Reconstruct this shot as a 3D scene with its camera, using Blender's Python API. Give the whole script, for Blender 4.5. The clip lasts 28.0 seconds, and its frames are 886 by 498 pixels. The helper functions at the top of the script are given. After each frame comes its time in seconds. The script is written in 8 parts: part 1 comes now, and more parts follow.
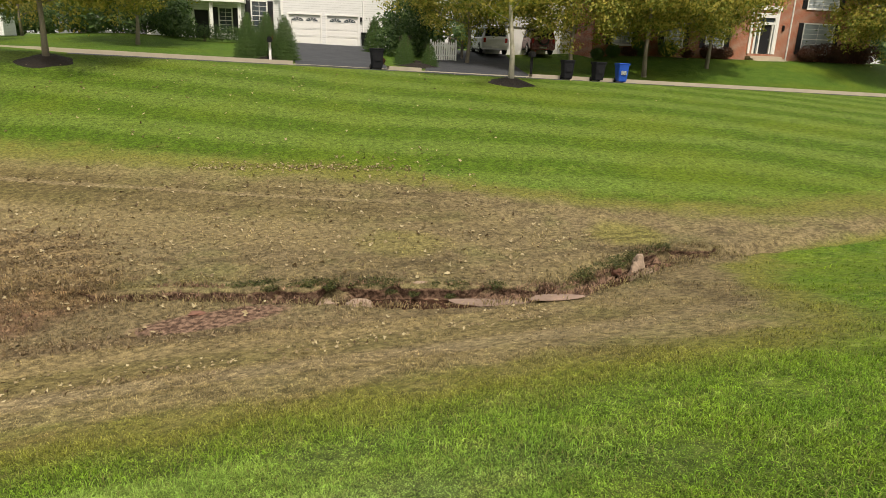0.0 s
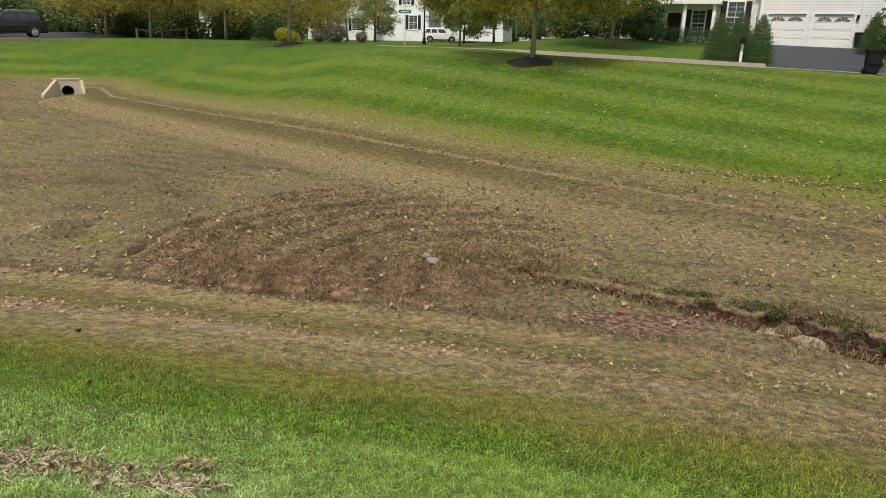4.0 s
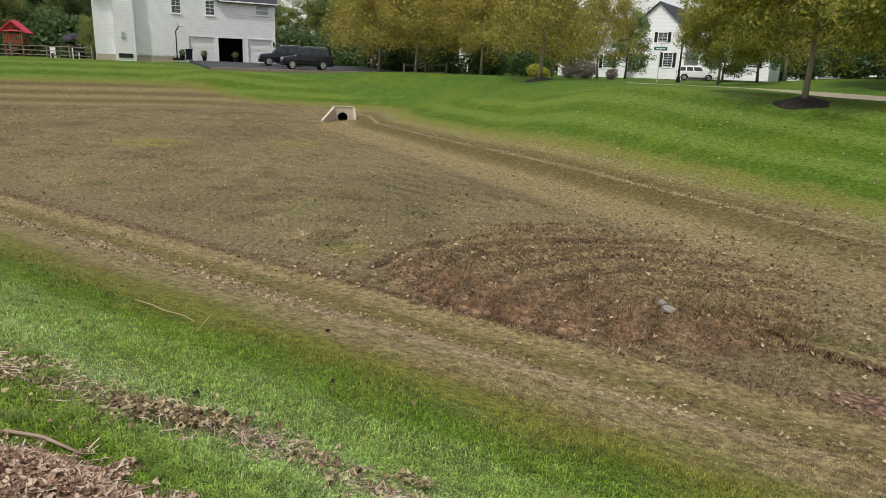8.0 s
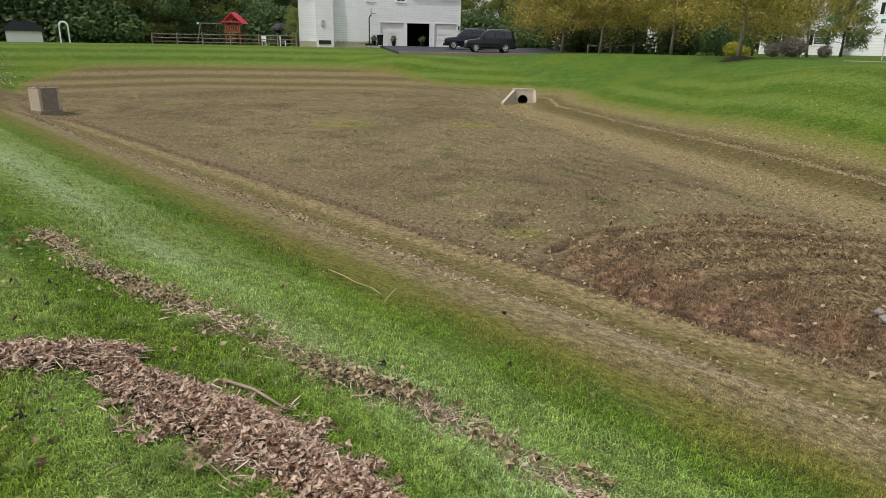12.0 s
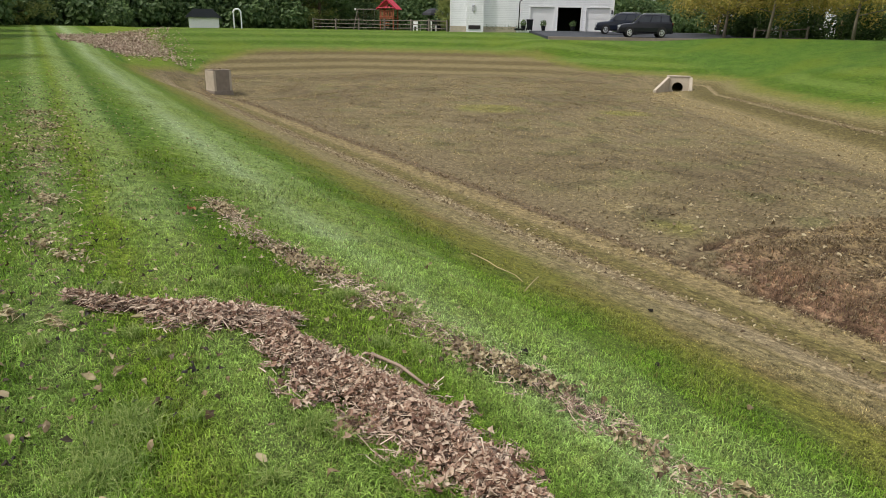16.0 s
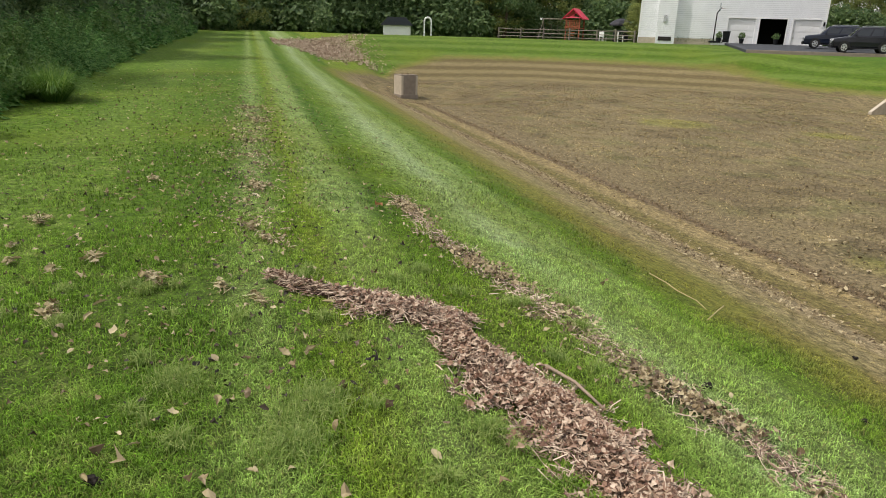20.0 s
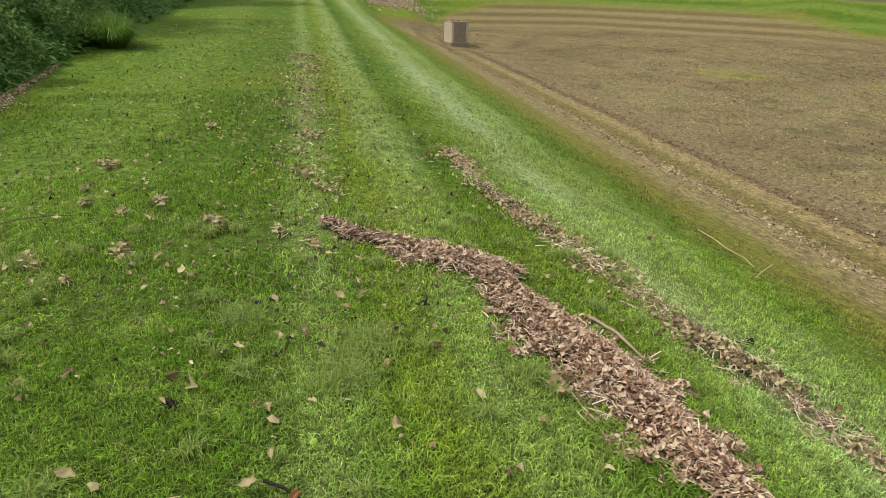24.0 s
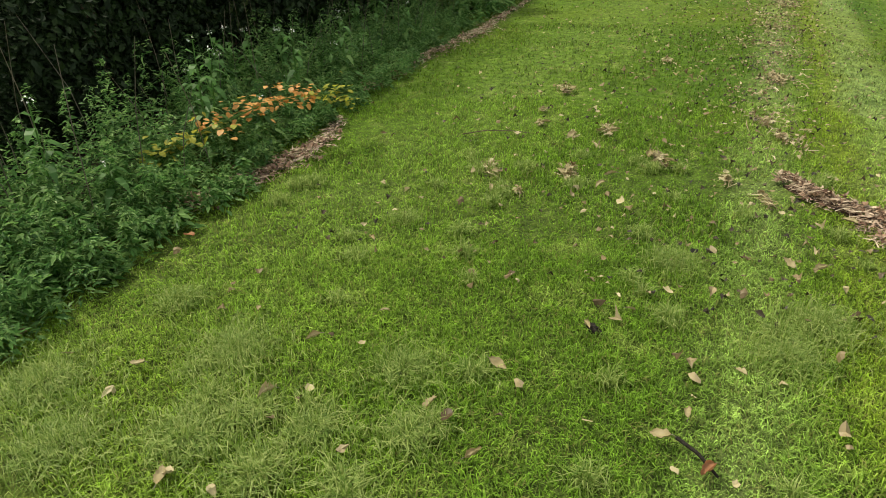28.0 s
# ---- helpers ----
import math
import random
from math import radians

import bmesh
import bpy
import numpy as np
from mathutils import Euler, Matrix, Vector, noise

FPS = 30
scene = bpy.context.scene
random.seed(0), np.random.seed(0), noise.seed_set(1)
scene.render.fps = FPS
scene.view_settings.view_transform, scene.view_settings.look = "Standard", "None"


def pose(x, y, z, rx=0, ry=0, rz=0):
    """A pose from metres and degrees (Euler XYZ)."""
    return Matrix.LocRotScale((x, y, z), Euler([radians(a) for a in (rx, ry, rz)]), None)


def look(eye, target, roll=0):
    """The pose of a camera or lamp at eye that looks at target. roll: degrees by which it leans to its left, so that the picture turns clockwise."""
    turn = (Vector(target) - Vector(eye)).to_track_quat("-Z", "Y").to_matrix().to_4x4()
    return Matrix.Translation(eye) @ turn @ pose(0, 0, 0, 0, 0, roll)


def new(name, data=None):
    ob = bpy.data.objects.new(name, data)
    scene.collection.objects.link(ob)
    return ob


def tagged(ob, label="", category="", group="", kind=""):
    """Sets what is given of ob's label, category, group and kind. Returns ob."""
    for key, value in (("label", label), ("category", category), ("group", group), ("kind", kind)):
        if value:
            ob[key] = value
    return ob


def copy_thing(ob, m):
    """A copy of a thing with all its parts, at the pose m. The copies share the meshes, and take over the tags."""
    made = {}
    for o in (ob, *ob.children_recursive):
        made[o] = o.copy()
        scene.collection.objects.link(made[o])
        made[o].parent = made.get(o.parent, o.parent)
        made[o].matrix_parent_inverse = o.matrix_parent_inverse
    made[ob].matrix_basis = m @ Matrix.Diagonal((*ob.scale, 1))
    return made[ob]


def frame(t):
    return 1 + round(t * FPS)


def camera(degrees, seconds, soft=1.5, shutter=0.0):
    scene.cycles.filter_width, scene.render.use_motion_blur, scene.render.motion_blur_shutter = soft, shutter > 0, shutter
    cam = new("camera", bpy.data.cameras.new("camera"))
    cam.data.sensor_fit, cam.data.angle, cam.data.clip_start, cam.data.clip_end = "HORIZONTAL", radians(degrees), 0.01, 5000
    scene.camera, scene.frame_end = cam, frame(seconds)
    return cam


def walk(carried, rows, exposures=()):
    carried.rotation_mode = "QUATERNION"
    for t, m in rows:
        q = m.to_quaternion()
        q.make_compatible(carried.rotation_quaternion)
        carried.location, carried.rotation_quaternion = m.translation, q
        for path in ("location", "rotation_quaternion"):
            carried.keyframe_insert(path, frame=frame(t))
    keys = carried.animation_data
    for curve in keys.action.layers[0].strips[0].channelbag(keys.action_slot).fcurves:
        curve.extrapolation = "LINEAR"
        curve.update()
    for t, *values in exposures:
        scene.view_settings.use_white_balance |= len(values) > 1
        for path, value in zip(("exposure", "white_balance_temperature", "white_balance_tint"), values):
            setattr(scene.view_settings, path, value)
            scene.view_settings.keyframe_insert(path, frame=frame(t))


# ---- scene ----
cam = camera(67.35, 28.0, soft=0.9)

PATH = [
    (0.0, 0.464, -0.370, 1.771, 73.18, -1.99, -29.68),
    (0.5, 0.507, -0.291, 1.756, 72.92, -2.11, -23.93),
    (1.0, 0.502, -0.244, 1.744, 72.90, -2.34, -20.12),
    (1.5, 0.498, -0.182, 1.729, 72.95, -1.37, -13.61),
    (2.0, 0.472, -0.142, 1.714, 73.15, -1.25, -8.24),
    (2.5, 0.445, -0.110, 1.700, 72.89, -1.84, -4.44),
    (3.0, 0.420, -0.079, 1.681, 73.08, -1.33, -0.58),
    (3.5, 0.391, -0.050, 1.667, 73.13, -1.37, 3.81),
    (4.0, 0.375, -0.014, 1.652, 72.43, -1.37, 7.32),
    (4.5, 0.350, 0.009, 1.633, 72.81, -1.52, 10.76),
    (6.5, 0.295, 0.056, 1.646, 73.92, -1.51, 21.63),
    (7.0, 0.288, 0.057, 1.644, 74.07, -1.18, 23.48),
    (7.5, 0.276, 0.057, 1.634, 74.34, -1.63, 25.36),
    (8.0, 0.264, 0.064, 1.627, 74.72, -2.09, 27.69),
    (8.5, 0.240, 0.066, 1.623, 74.98, -1.66, 30.15),
    (9.0, 0.221, 0.066, 1.617, 75.18, -1.21, 32.38),
    (9.5, 0.204, 0.065, 1.621, 75.35, -1.62, 34.05),
    (10.0, 0.183, 0.065, 1.615, 75.21, -1.44, 36.06),
    (10.5, 0.170, 0.049, 1.619, 75.04, -1.61, 37.93),
    (11.0, 0.158, 0.048, 1.622, 74.47, -1.41, 38.97),
    (11.5, 0.150, 0.055, 1.612, 73.50, -1.69, 40.36),
    (12.0, 0.148, 0.058, 1.610, 72.90, -1.00, 42.61),
    (12.5, 0.125, 0.056, 1.603, 72.25, -0.96, 45.07),
    (14.5, 0.060, 0.052, 1.594, 72.72, -0.64, 52.25),
    (15.0, 0.040, 0.061, 1.586, 72.43, -0.63, 53.18),
    (15.5, 0.044, 0.051, 1.586, 71.82, -0.72, 53.29),
    (16.0, 0.038, 0.039, 1.583, 71.54, -0.85, 54.73),
    (16.5, 0.023, 0.022, 1.583, 72.34, -1.66, 56.18),
    (17.0, 0.001, -0.001, 1.581, 73.33, -1.69, 58.71),
    (17.5, -0.046, -0.018, 1.566, 73.30, -1.15, 63.07),
    (18.0, -0.064, -0.027, 1.564, 75.06, -0.68, 66.41),
    (18.5, -0.070, -0.037, 1.563, 76.40, -1.04, 68.11),
    (19.0, -0.072, -0.038, 1.563, 77.64, -1.39, 68.76),
    (19.5, -0.047, -0.042, 1.571, 76.87, -1.42, 69.32),
    (20.0, -0.052, -0.045, 1.565, 71.95, -1.67, 69.67),
    (20.5, -0.046, -0.025, 1.568, 67.01, -0.31, 66.25),
    (21.0, -0.030, 0.003, 1.556, 64.92, -0.26, 62.97),
    (21.5, -0.022, 0.015, 1.546, 63.53, -0.99, 59.85),
    (23.5, 0.051, -0.069, 1.578, 63.92, -1.72, 72.01),
    (24.0, 0.049, -0.099, 1.602, 67.60, -1.66, 73.84),
    (24.5, 0.039, -0.116, 1.624, 72.21, -1.19, 77.12),
    (25.0, 0.022, -0.137, 1.628, 75.36, -1.37, 80.74),
    (25.5, -0.002, -0.136, 1.603, 73.00, -2.15, 85.26),
    (26.0, -0.040, -0.159, 1.584, 68.49, -1.70, 91.29),
    (26.5, -0.068, -0.180, 1.564, 65.96, 0.24, 98.03),
    (27.0, -0.090, -0.232, 1.536, 63.64, 0.13, 104.63),
    (27.5, -0.083, -0.252, 1.532, 63.21, 0.62, 107.40),
    (28.0, -0.069, -0.265, 1.528, 62.63, 1.42, 109.64),
]

EXPOSURES = [(0.0, 0.12, 7400, 11), (1.0, 0.0, 7400, 11), (2.0, -0.13, 7200, 11), (4.0, -0.11, 6750, 11), (8.0, -0.17, 6500, 11), (12.5, -0.20, 6400, 12), (17.0, 0.03, 6400, 12), (20.0, 0.10, 6550, 12), (21.3, -0.04, 6700, 13), (24.0, 0.15, 6950, 6), (25.0, 0.18, 7100, 4), (28.0, 0.28, 7300, 2)]
walk(cam, [(r[0], pose(*r[1:])) for r in PATH], EXPOSURES)

# ---- daylight ----
SUN_AZ, SUN_EL = 192.0, 57.0           # compass bearing of the sun, clockwise from +y, and its height
sky_world = bpy.data.worlds.new("sky")
scene.world = sky_world
sky_world.use_nodes = True
sky_tree = sky_world.node_tree
sky_tex = sky_tree.nodes.new("ShaderNodeTexSky")
sky_tex.sky_type = "NISHITA"
sky_tex.sun_disc = False
sky_tex.sun_elevation, sky_tex.sun_rotation = radians(SUN_EL), radians(SUN_AZ)
sky_tex.air_density, sky_tex.dust_density, sky_tex.ozone_density = 1.3, 4.0, 1.0
sky_bg = sky_tree.nodes["Background"]
haze = sky_tree.nodes.new("ShaderNodeMix")          # thin bright haze over the whole sky
haze.data_type = "RGBA"
haze.inputs[0].default_value, haze.inputs[7].default_value = 0.5, (9.6, 9.5, 9.2, 1)
sky_tree.links.new(sky_tex.outputs[0], haze.inputs[6])
sky_tree.links.new(haze.outputs[2], sky_bg.inputs[0])
sky_bg.inputs[1].default_value = 0.13
sun = new("sun", bpy.data.lights.new("sun", "SUN"))
sun.data.energy, sun.data.angle, sun.data.color = 2.9, radians(2.0), (1.0, 0.965, 0.90)
sun_way = Vector((math.sin(radians(SUN_AZ)) * math.cos(radians(SUN_EL)), math.cos(radians(SUN_AZ)) * math.cos(radians(SUN_EL)), math.sin(radians(SUN_EL))))
sun.matrix_world = look(sun_way * 60, (0, 0, 0))


# ---- node helpers ----
def material(name, rough=0.7, metal=0.0, spec=0.3):
    m = bpy.data.materials.new(name)
    m.use_nodes = True
    b = m.node_tree.nodes["Principled BSDF"]
    b.inputs["Roughness"].default_value, b.inputs["Metallic"].default_value = rough, metal
    b.inputs["Specular IOR Level"].default_value = spec
    return m, m.node_tree, b


def plug(tree, a, socket):
    """Joins a socket or sets a value."""
    if isinstance(a, bpy.types.NodeSocket):
        tree.links.new(a, socket)
    elif isinstance(a, (tuple, list)):
        socket.default_value = (*a, 1.0) if len(a) == 3 and len(socket.default_value) == 4 else a
    else:
        socket.default_value = a


def calc(tree, op, a, b=0.0, clamp=False):
    n = tree.nodes.new("ShaderNodeMath")
    n.operation, n.use_clamp = op, clamp
    plug(tree, a, n.inputs[0]), plug(tree, b, n.inputs[1])
    return n.outputs[0]


def blend(tree, fac, a, b, mode="MIX"):
    n = tree.nodes.new("ShaderNodeMix")
    n.data_type, n.blend_type = "RGBA", mode
    plug(tree, fac, n.inputs[0]), plug(tree, a, n.inputs[6]), plug(tree, b, n.inputs[7])
    return n.outputs[2]


def noise_tex(tree, vec, scale, detail=3.0, rough=0.55):
    n = tree.nodes.new("ShaderNodeTexNoise")
    if vec is not None:
        tree.links.new(vec, n.inputs["Vector"])
    n.inputs["Scale"].default_value, n.inputs["Detail"].default_value, n.inputs["Roughness"].default_value = scale, detail, rough
    return n.outputs["Fac"]


def span(tree, a, lo, hi, to_lo=0.0, to_hi=1.0):
    n = tree.nodes.new("ShaderNodeMapRange")
    n.interpolation_type = "SMOOTHSTEP"
    plug(tree, a, n.inputs[0])
    for i, v in enumerate((lo, hi, to_lo, to_hi)):
        n.inputs[i + 1].default_value = v
    return n.outputs[0]


def ramp(tree, fac, stops):
    n = tree.nodes.new("ShaderNodeValToRGB")
    els = n.color_ramp.elements
    els[0].position, els[0].color = stops[0][0], (*stops[0][1], 1)
    els[1].position, els[1].color = stops[-1][0], (*stops[-1][1], 1)
    for p, c in stops[1:-1]:
        els.new(p).color = (*c, 1)
    plug(tree, fac, n.inputs[0])
    return n.outputs[0]


def attribute(tree, name):
    n = tree.nodes.new("ShaderNodeAttribute")
    n.attribute_name = name
    return n.outputs["Fac"]


def place(tree):
    return tree.nodes.new("ShaderNodeNewGeometry").outputs["Position"]


def local(tree):
    return tree.nodes.new("ShaderNodeTexCoord").outputs["Object"]


def relief(tree, bsdf, h, strength=0.4, depth=0.02):
    n = tree.nodes.new("ShaderNodeBump")
    n.inputs["Strength"].default_value, n.inputs["Distance"].default_value = strength, depth
    plug(tree, h, n.inputs["Height"])
    tree.links.new(n.outputs[0], bsdf.inputs["Normal"])


def plain(name, colour, rough=0.6, metal=0.0, vary=0.18, scale=6.0, bump=0.0, grain=60.0, spec=0.3):
    """A painted, cast or weathered surface: two scales of variation and a fine relief."""
    m, t, b = material(name, rough, metal, spec)
    p = local(t)
    a = noise_tex(t, p, scale, 4)
    g = noise_tex(t, p, grain, 2)
    k = calc(t, "ADD", calc(t, "MULTIPLY", a, vary * 1.4), calc(t, "MULTIPLY", g, vary * 0.6))
    k = calc(t, "ADD", k, 1.0 - vary)
    c = blend(t, 1.0, colour, k, "MULTIPLY")
    plug(t, c, b.inputs["Base Color"])
    plug(t, span(t, a, 0.2, 0.8, max(rough - 0.12, 0.02), min(rough + 0.12, 1)), b.inputs["Roughness"])
    if bump:
        relief(t, b, g, bump, 0.01)
    return m


# ---- materials ----
def turf_colour(t):
    """Mown lawn in stripes, dry brown grass in the basin, wheel tracks; from the fields q (across the bank), d (from the basin) and rough."""
    p = place(t)
    q, d, side, rough = attribute(t, "q"), attribute(t, "d"), attribute(t, "side"), attribute(t, "rough")
    n_big, n_mid, n_fine = noise_tex(t, p, 0.22, 3), noise_tex(t, p, 1.6, 4), noise_tex(t, p, 14.0, 4)
    n_grain = noise_tex(t, p, 75.0, 2)
    wob = calc(t, "ADD", calc(t, "MULTIPLY", calc(t, "SUBTRACT", n_mid, 0.5), 0.45), calc(t, "MULTIPLY", calc(t, "SUBTRACT", n_fine, 0.5), 0.22))
    qw, dw = calc(t, "ADD", q, wob), calc(t, "ADD", d, wob)
    dl = calc(t, "ADD", d, calc(t, "ADD", calc(t, "MULTIPLY", calc(t, "SUBTRACT", n_mid, 0.5), 0.16), calc(t, "MULTIPLY", calc(t, "SUBTRACT", n_fine, 0.5), 0.12)))
    n_patch = noise_tex(t, p, 3.8, 6, 0.72)
    g_dark, g_mid, g_pale, g_grey, g_yel = (0.048, 0.104, 0.008), (0.078, 0.140, 0.012), (0.160, 0.226, 0.064), (0.240, 0.308, 0.145), (0.120, 0.170, 0.016)
    near = ramp(t, span_lin(t, qw, -6.0, 6.0), [
        (0.0, g_mid), (0.25, g_mid), (0.305, (0.096, 0.158, 0.022)), (0.355, (0.092, 0.154, 0.018)), (0.39, (0.068, 0.126, 0.010)), (0.47, (0.060, 0.116, 0.009)), (0.495, g_pale), (0.515, g_mid),
        (0.53, g_yel), (0.55, g_pale), (0.572, g_pale), (0.59, g_dark), (0.625, g_mid), (0.655, g_pale), (0.685, g_grey), (0.72, g_pale), (0.755, g_pale), (0.775, g_mid),
        (0.79, g_mid), (0.83, g_dark), (0.86, g_yel), (1.0, g_yel)])
    near = blend(t, attribute(t, "stripe"), blend(t, span(t, n_mid, 0.35, 0.65), (0.100, 0.160, 0.014), (0.066, 0.126, 0.010)), near)
    band = calc(t, "PINGPONG", calc(t, "ADD", dw, calc(t, "MULTIPLY", n_big, 0.9)), 1.1)
    far = blend(t, span(t, band, 0.3, 0.85), (0.062, 0.114, 0.008), (0.102, 0.158, 0.024))
    far = blend(t, span(t, n_mid, 0.48, 0.75, 0.0, 0.4), far, (0.130, 0.172, 0.030))
    far = blend(t, 1.0, far, span(t, noise_tex(t, p, 5.5, 6, 0.75), 0.3, 0.66, 0.66, 1.2), "MULTIPLY")
    near = blend(t, span(t, n_patch, 0.51, 0.70, 0.0, 0.6), near, (0.215, 0.262, 0.072))
    near = blend(t, span(t, n_patch, 0.32, 0.48, 0.6, 0.0), near, (0.042, 0.086, 0.008))
    xyz = t.nodes.new("ShaderNodeSeparateXYZ")
    t.links.new(p, xyz.inputs[0])
    over = span(t, calc(t, "ADD", xyz.outputs[1], calc(t, "MULTIPLY", xyz.outputs[0], 0.31)), 29.0, 31.0)          # the yards across the street are mown without stripes
    far = blend(t, over, far, blend(t, span(t, n_mid, 0.3, 0.7), (0.052, 0.108, 0.012), (0.078, 0.140, 0.018)))
    green = blend(t, side, near, far)
    green = blend(t, span(t, n_big, 0.45, 0.7, 0.0, 0.45), green, (0.120, 0.158, 0.012))
    tan, dun, umber = (0.228, 0.178, 0.086), (0.168, 0.133, 0.073), (0.116, 0.088, 0.048)
    olive = (0.104, 0.086, 0.030)
    dry = blend(t, span(t, n_mid, 0.3, 0.7), dun, (0.186, 0.150, 0.074))
    dry = blend(t, span(t, n_big, 0.4, 0.62, 0.0, 0.6), dry, umber)
    dry = blend(t, span(t, noise_tex(t, p, 0.7, 4), 0.50, 0.68, 0.0, 0.6), dry, (0.130, 0.126, 0.050))
    dry = blend(t, span(t, calc(t, "ADD", attribute(t, "moss"), wob), 0.3, 0.8, 0.0, 0.5), dry, (0.180, 0.180, 0.036))
    lane = [(-2.0, dun), (-0.35, dun), (-0.2, (0.135, 0.098, 0.056)), (-0.05, (0.140, 0.104, 0.060)), (0.1, tan), (0.5, tan), (0.72, (0.150, 0.126, 0.046)), (1.15, (0.150, 0.122, 0.046)), (1.3, (0.200, 0.155, 0.078)), (1.42, (0.252, 0.202, 0.118)), (1.72, (0.240, 0.192, 0.106)), (1.85, (0.185, 0.150, 0.066)), (2.0, (0.212, 0.176, 0.088)), (2.4, (0.200, 0.164, 0.076)), (2.65, (0.158, 0.120, 0.046)), (3.1, (0.140, 0.118, 0.034)), (3.5, (0.125, 0.128, 0.024)), (4.0, (0.120, 0.140, 0.020))]
    tracks = ramp(t, span_lin(t, dl, -2.0, 4.0), [((a + 2) / 6, c) for a, c in lane])
    slope = [(-2.0, dun), (-1.4, (0.222, 0.176, 0.088)), (0.0, (0.222, 0.178, 0.086)), (0.45, (0.136, 0.110, 0.042)), (0.8, olive), (1.28, olive), (1.36, (0.250, 0.200, 0.110)), (1.46, (0.215, 0.172, 0.088)), (1.56, olive), (1.85, (0.130, 0.108, 0.040)), (2.2, (0.190, 0.162, 0.068)), (2.8, (0.186, 0.164, 0.064)), (3.3, (0.155, 0.160, 0.040)), (4.0, (0.118, 0.150, 0.024))]
    bank = ramp(t, span_lin(t, dl, -2.0, 4.0), [((a + 2) / 6, c) for a, c in slope])
    tracks = blend(t, side, tracks, bank)
    rows = calc(t, "PINGPONG", calc(t, "ADD", calc(t, "ADD", q, calc(t, "MULTIPLY", d, 0.8)), calc(t, "MULTIPLY", noise_tex(t, p, 0.8, 4), 3.2)), 0.55)
    dry = blend(t, 1.0, dry, blend(t, span(t, noise_tex(t, p, 0.9, 4), 0.4, 0.62), (1.0, 1.0, 1.0), span(t, rows, 0.02, 0.42, 0.70, 1.12)), "MULTIPLY")
    dry = blend(t, calc(t, "MULTIPLY", calc(t, "MAXIMUM", span(t, d, -1.6, -0.7), calc(t, "MULTIPLY", side, span(t, d, -2.2, -1.6))), attribute(t, "track")), dry, tracks)
    mown = span(t, calc(t, "PINGPONG", calc(t, "ADD", d, calc(t, "MULTIPLY", wob, 0.9)), 0.95), 0.2, 0.75)
    end = calc(t, "MULTIPLY", calc(t, "MULTIPLY", side, span(t, calc(t, "MULTIPLY", xyz.outputs[0], -1.0), 27.0, 37.0)), span(t, d, -0.3, 0.8))
    dry = blend(t, end, dry, blend(t, mown, (0.118, 0.092, 0.040), (0.185, 0.150, 0.072)))
    clod = noise_tex(t, p, 8.0, 6, 0.7)
    dry = blend(t, 1.0, dry, span(t, clod, 0.34, 0.62, 0.66, 1.22), "MULTIPLY")
    crumb = t.nodes.new("ShaderNodeTexVoronoi")
    t.links.new(p, crumb.inputs["Vector"])
    crumb.inputs["Scale"].default_value = 8.5
    lumps = blend(t, span(t, crumb.outputs["Distance"], 0.15, 0.75), (0.268, 0.174, 0.104), (0.138, 0.084, 0.052))
    lumps = blend(t, span(t, calc(t, "ADD", q, calc(t, "MULTIPLY", n_patch, 4.0)), 9.8, 12.0, 0.0, 0.8), lumps, blend(t, span(t, n_fine, 0.4, 0.6), (0.128, 0.098, 0.050), (0.205, 0.158, 0.078)))
    ring = t.nodes.new("ShaderNodeVectorMath")          # rows left by a machine that turned in a circle
    ring.operation = "DISTANCE"
    ring.inputs[1].default_value = (0.0, 8.5, -1.5)
    t.links.new(p, ring.inputs[0])
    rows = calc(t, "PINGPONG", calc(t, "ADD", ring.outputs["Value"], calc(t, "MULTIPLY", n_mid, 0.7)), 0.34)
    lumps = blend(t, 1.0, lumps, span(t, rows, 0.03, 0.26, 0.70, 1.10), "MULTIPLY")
    dry = blend(t, span(t, calc(t, "ADD", rough, wob), 0.30, 0.72), dry, lumps)
    dry = blend(t, span(t, calc(t, "ADD", attribute(t, "soil"), wob), 0.45, 0.7), dry, blend(t, span(t, n_fine, 0.4, 0.6), (0.098, 0.058, 0.040), (0.190, 0.122, 0.086)))
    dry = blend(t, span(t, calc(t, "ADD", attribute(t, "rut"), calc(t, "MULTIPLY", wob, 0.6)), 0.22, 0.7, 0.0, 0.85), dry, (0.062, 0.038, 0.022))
    edge = span(t, calc(t, "ADD", attribute(t, "brown"), calc(t, "MULTIPLY", calc(t, "SUBTRACT", n_mid, 0.5), 1.6)), -1.0, 0.9)
    c = blend(t, edge, green, dry)
    c = blend(t, calc(t, "MULTIPLY", calc(t, "PINGPONG", edge, 0.5), 1.5), c, (0.150, 0.148, 0.030))
    c = blend(t, attribute(t, "wood"), c, (0.035, 0.026, 0.016))
    # thatch colour, darkened for the shade between the modelled blades
    c = blend(t, calc(t, "MULTIPLY", attribute(t, "thatch_shade"), 0.55), c, (0.050, 0.058, 0.018))
    k = calc(t, "ADD", calc(t, "ADD", span(t, n_grain, 0.34, 0.66, 0.0, 0.7), span(t, n_fine, 0.33, 0.67, 0.0, 0.62)), 0.34)
    return blend(t, 1.0, c, k, "MULTIPLY"), n_grain, n_fine


def span_lin(t, a, lo, hi):
    return calc(t, "DIVIDE", calc(t, "SUBTRACT", a, lo), hi - lo, True)


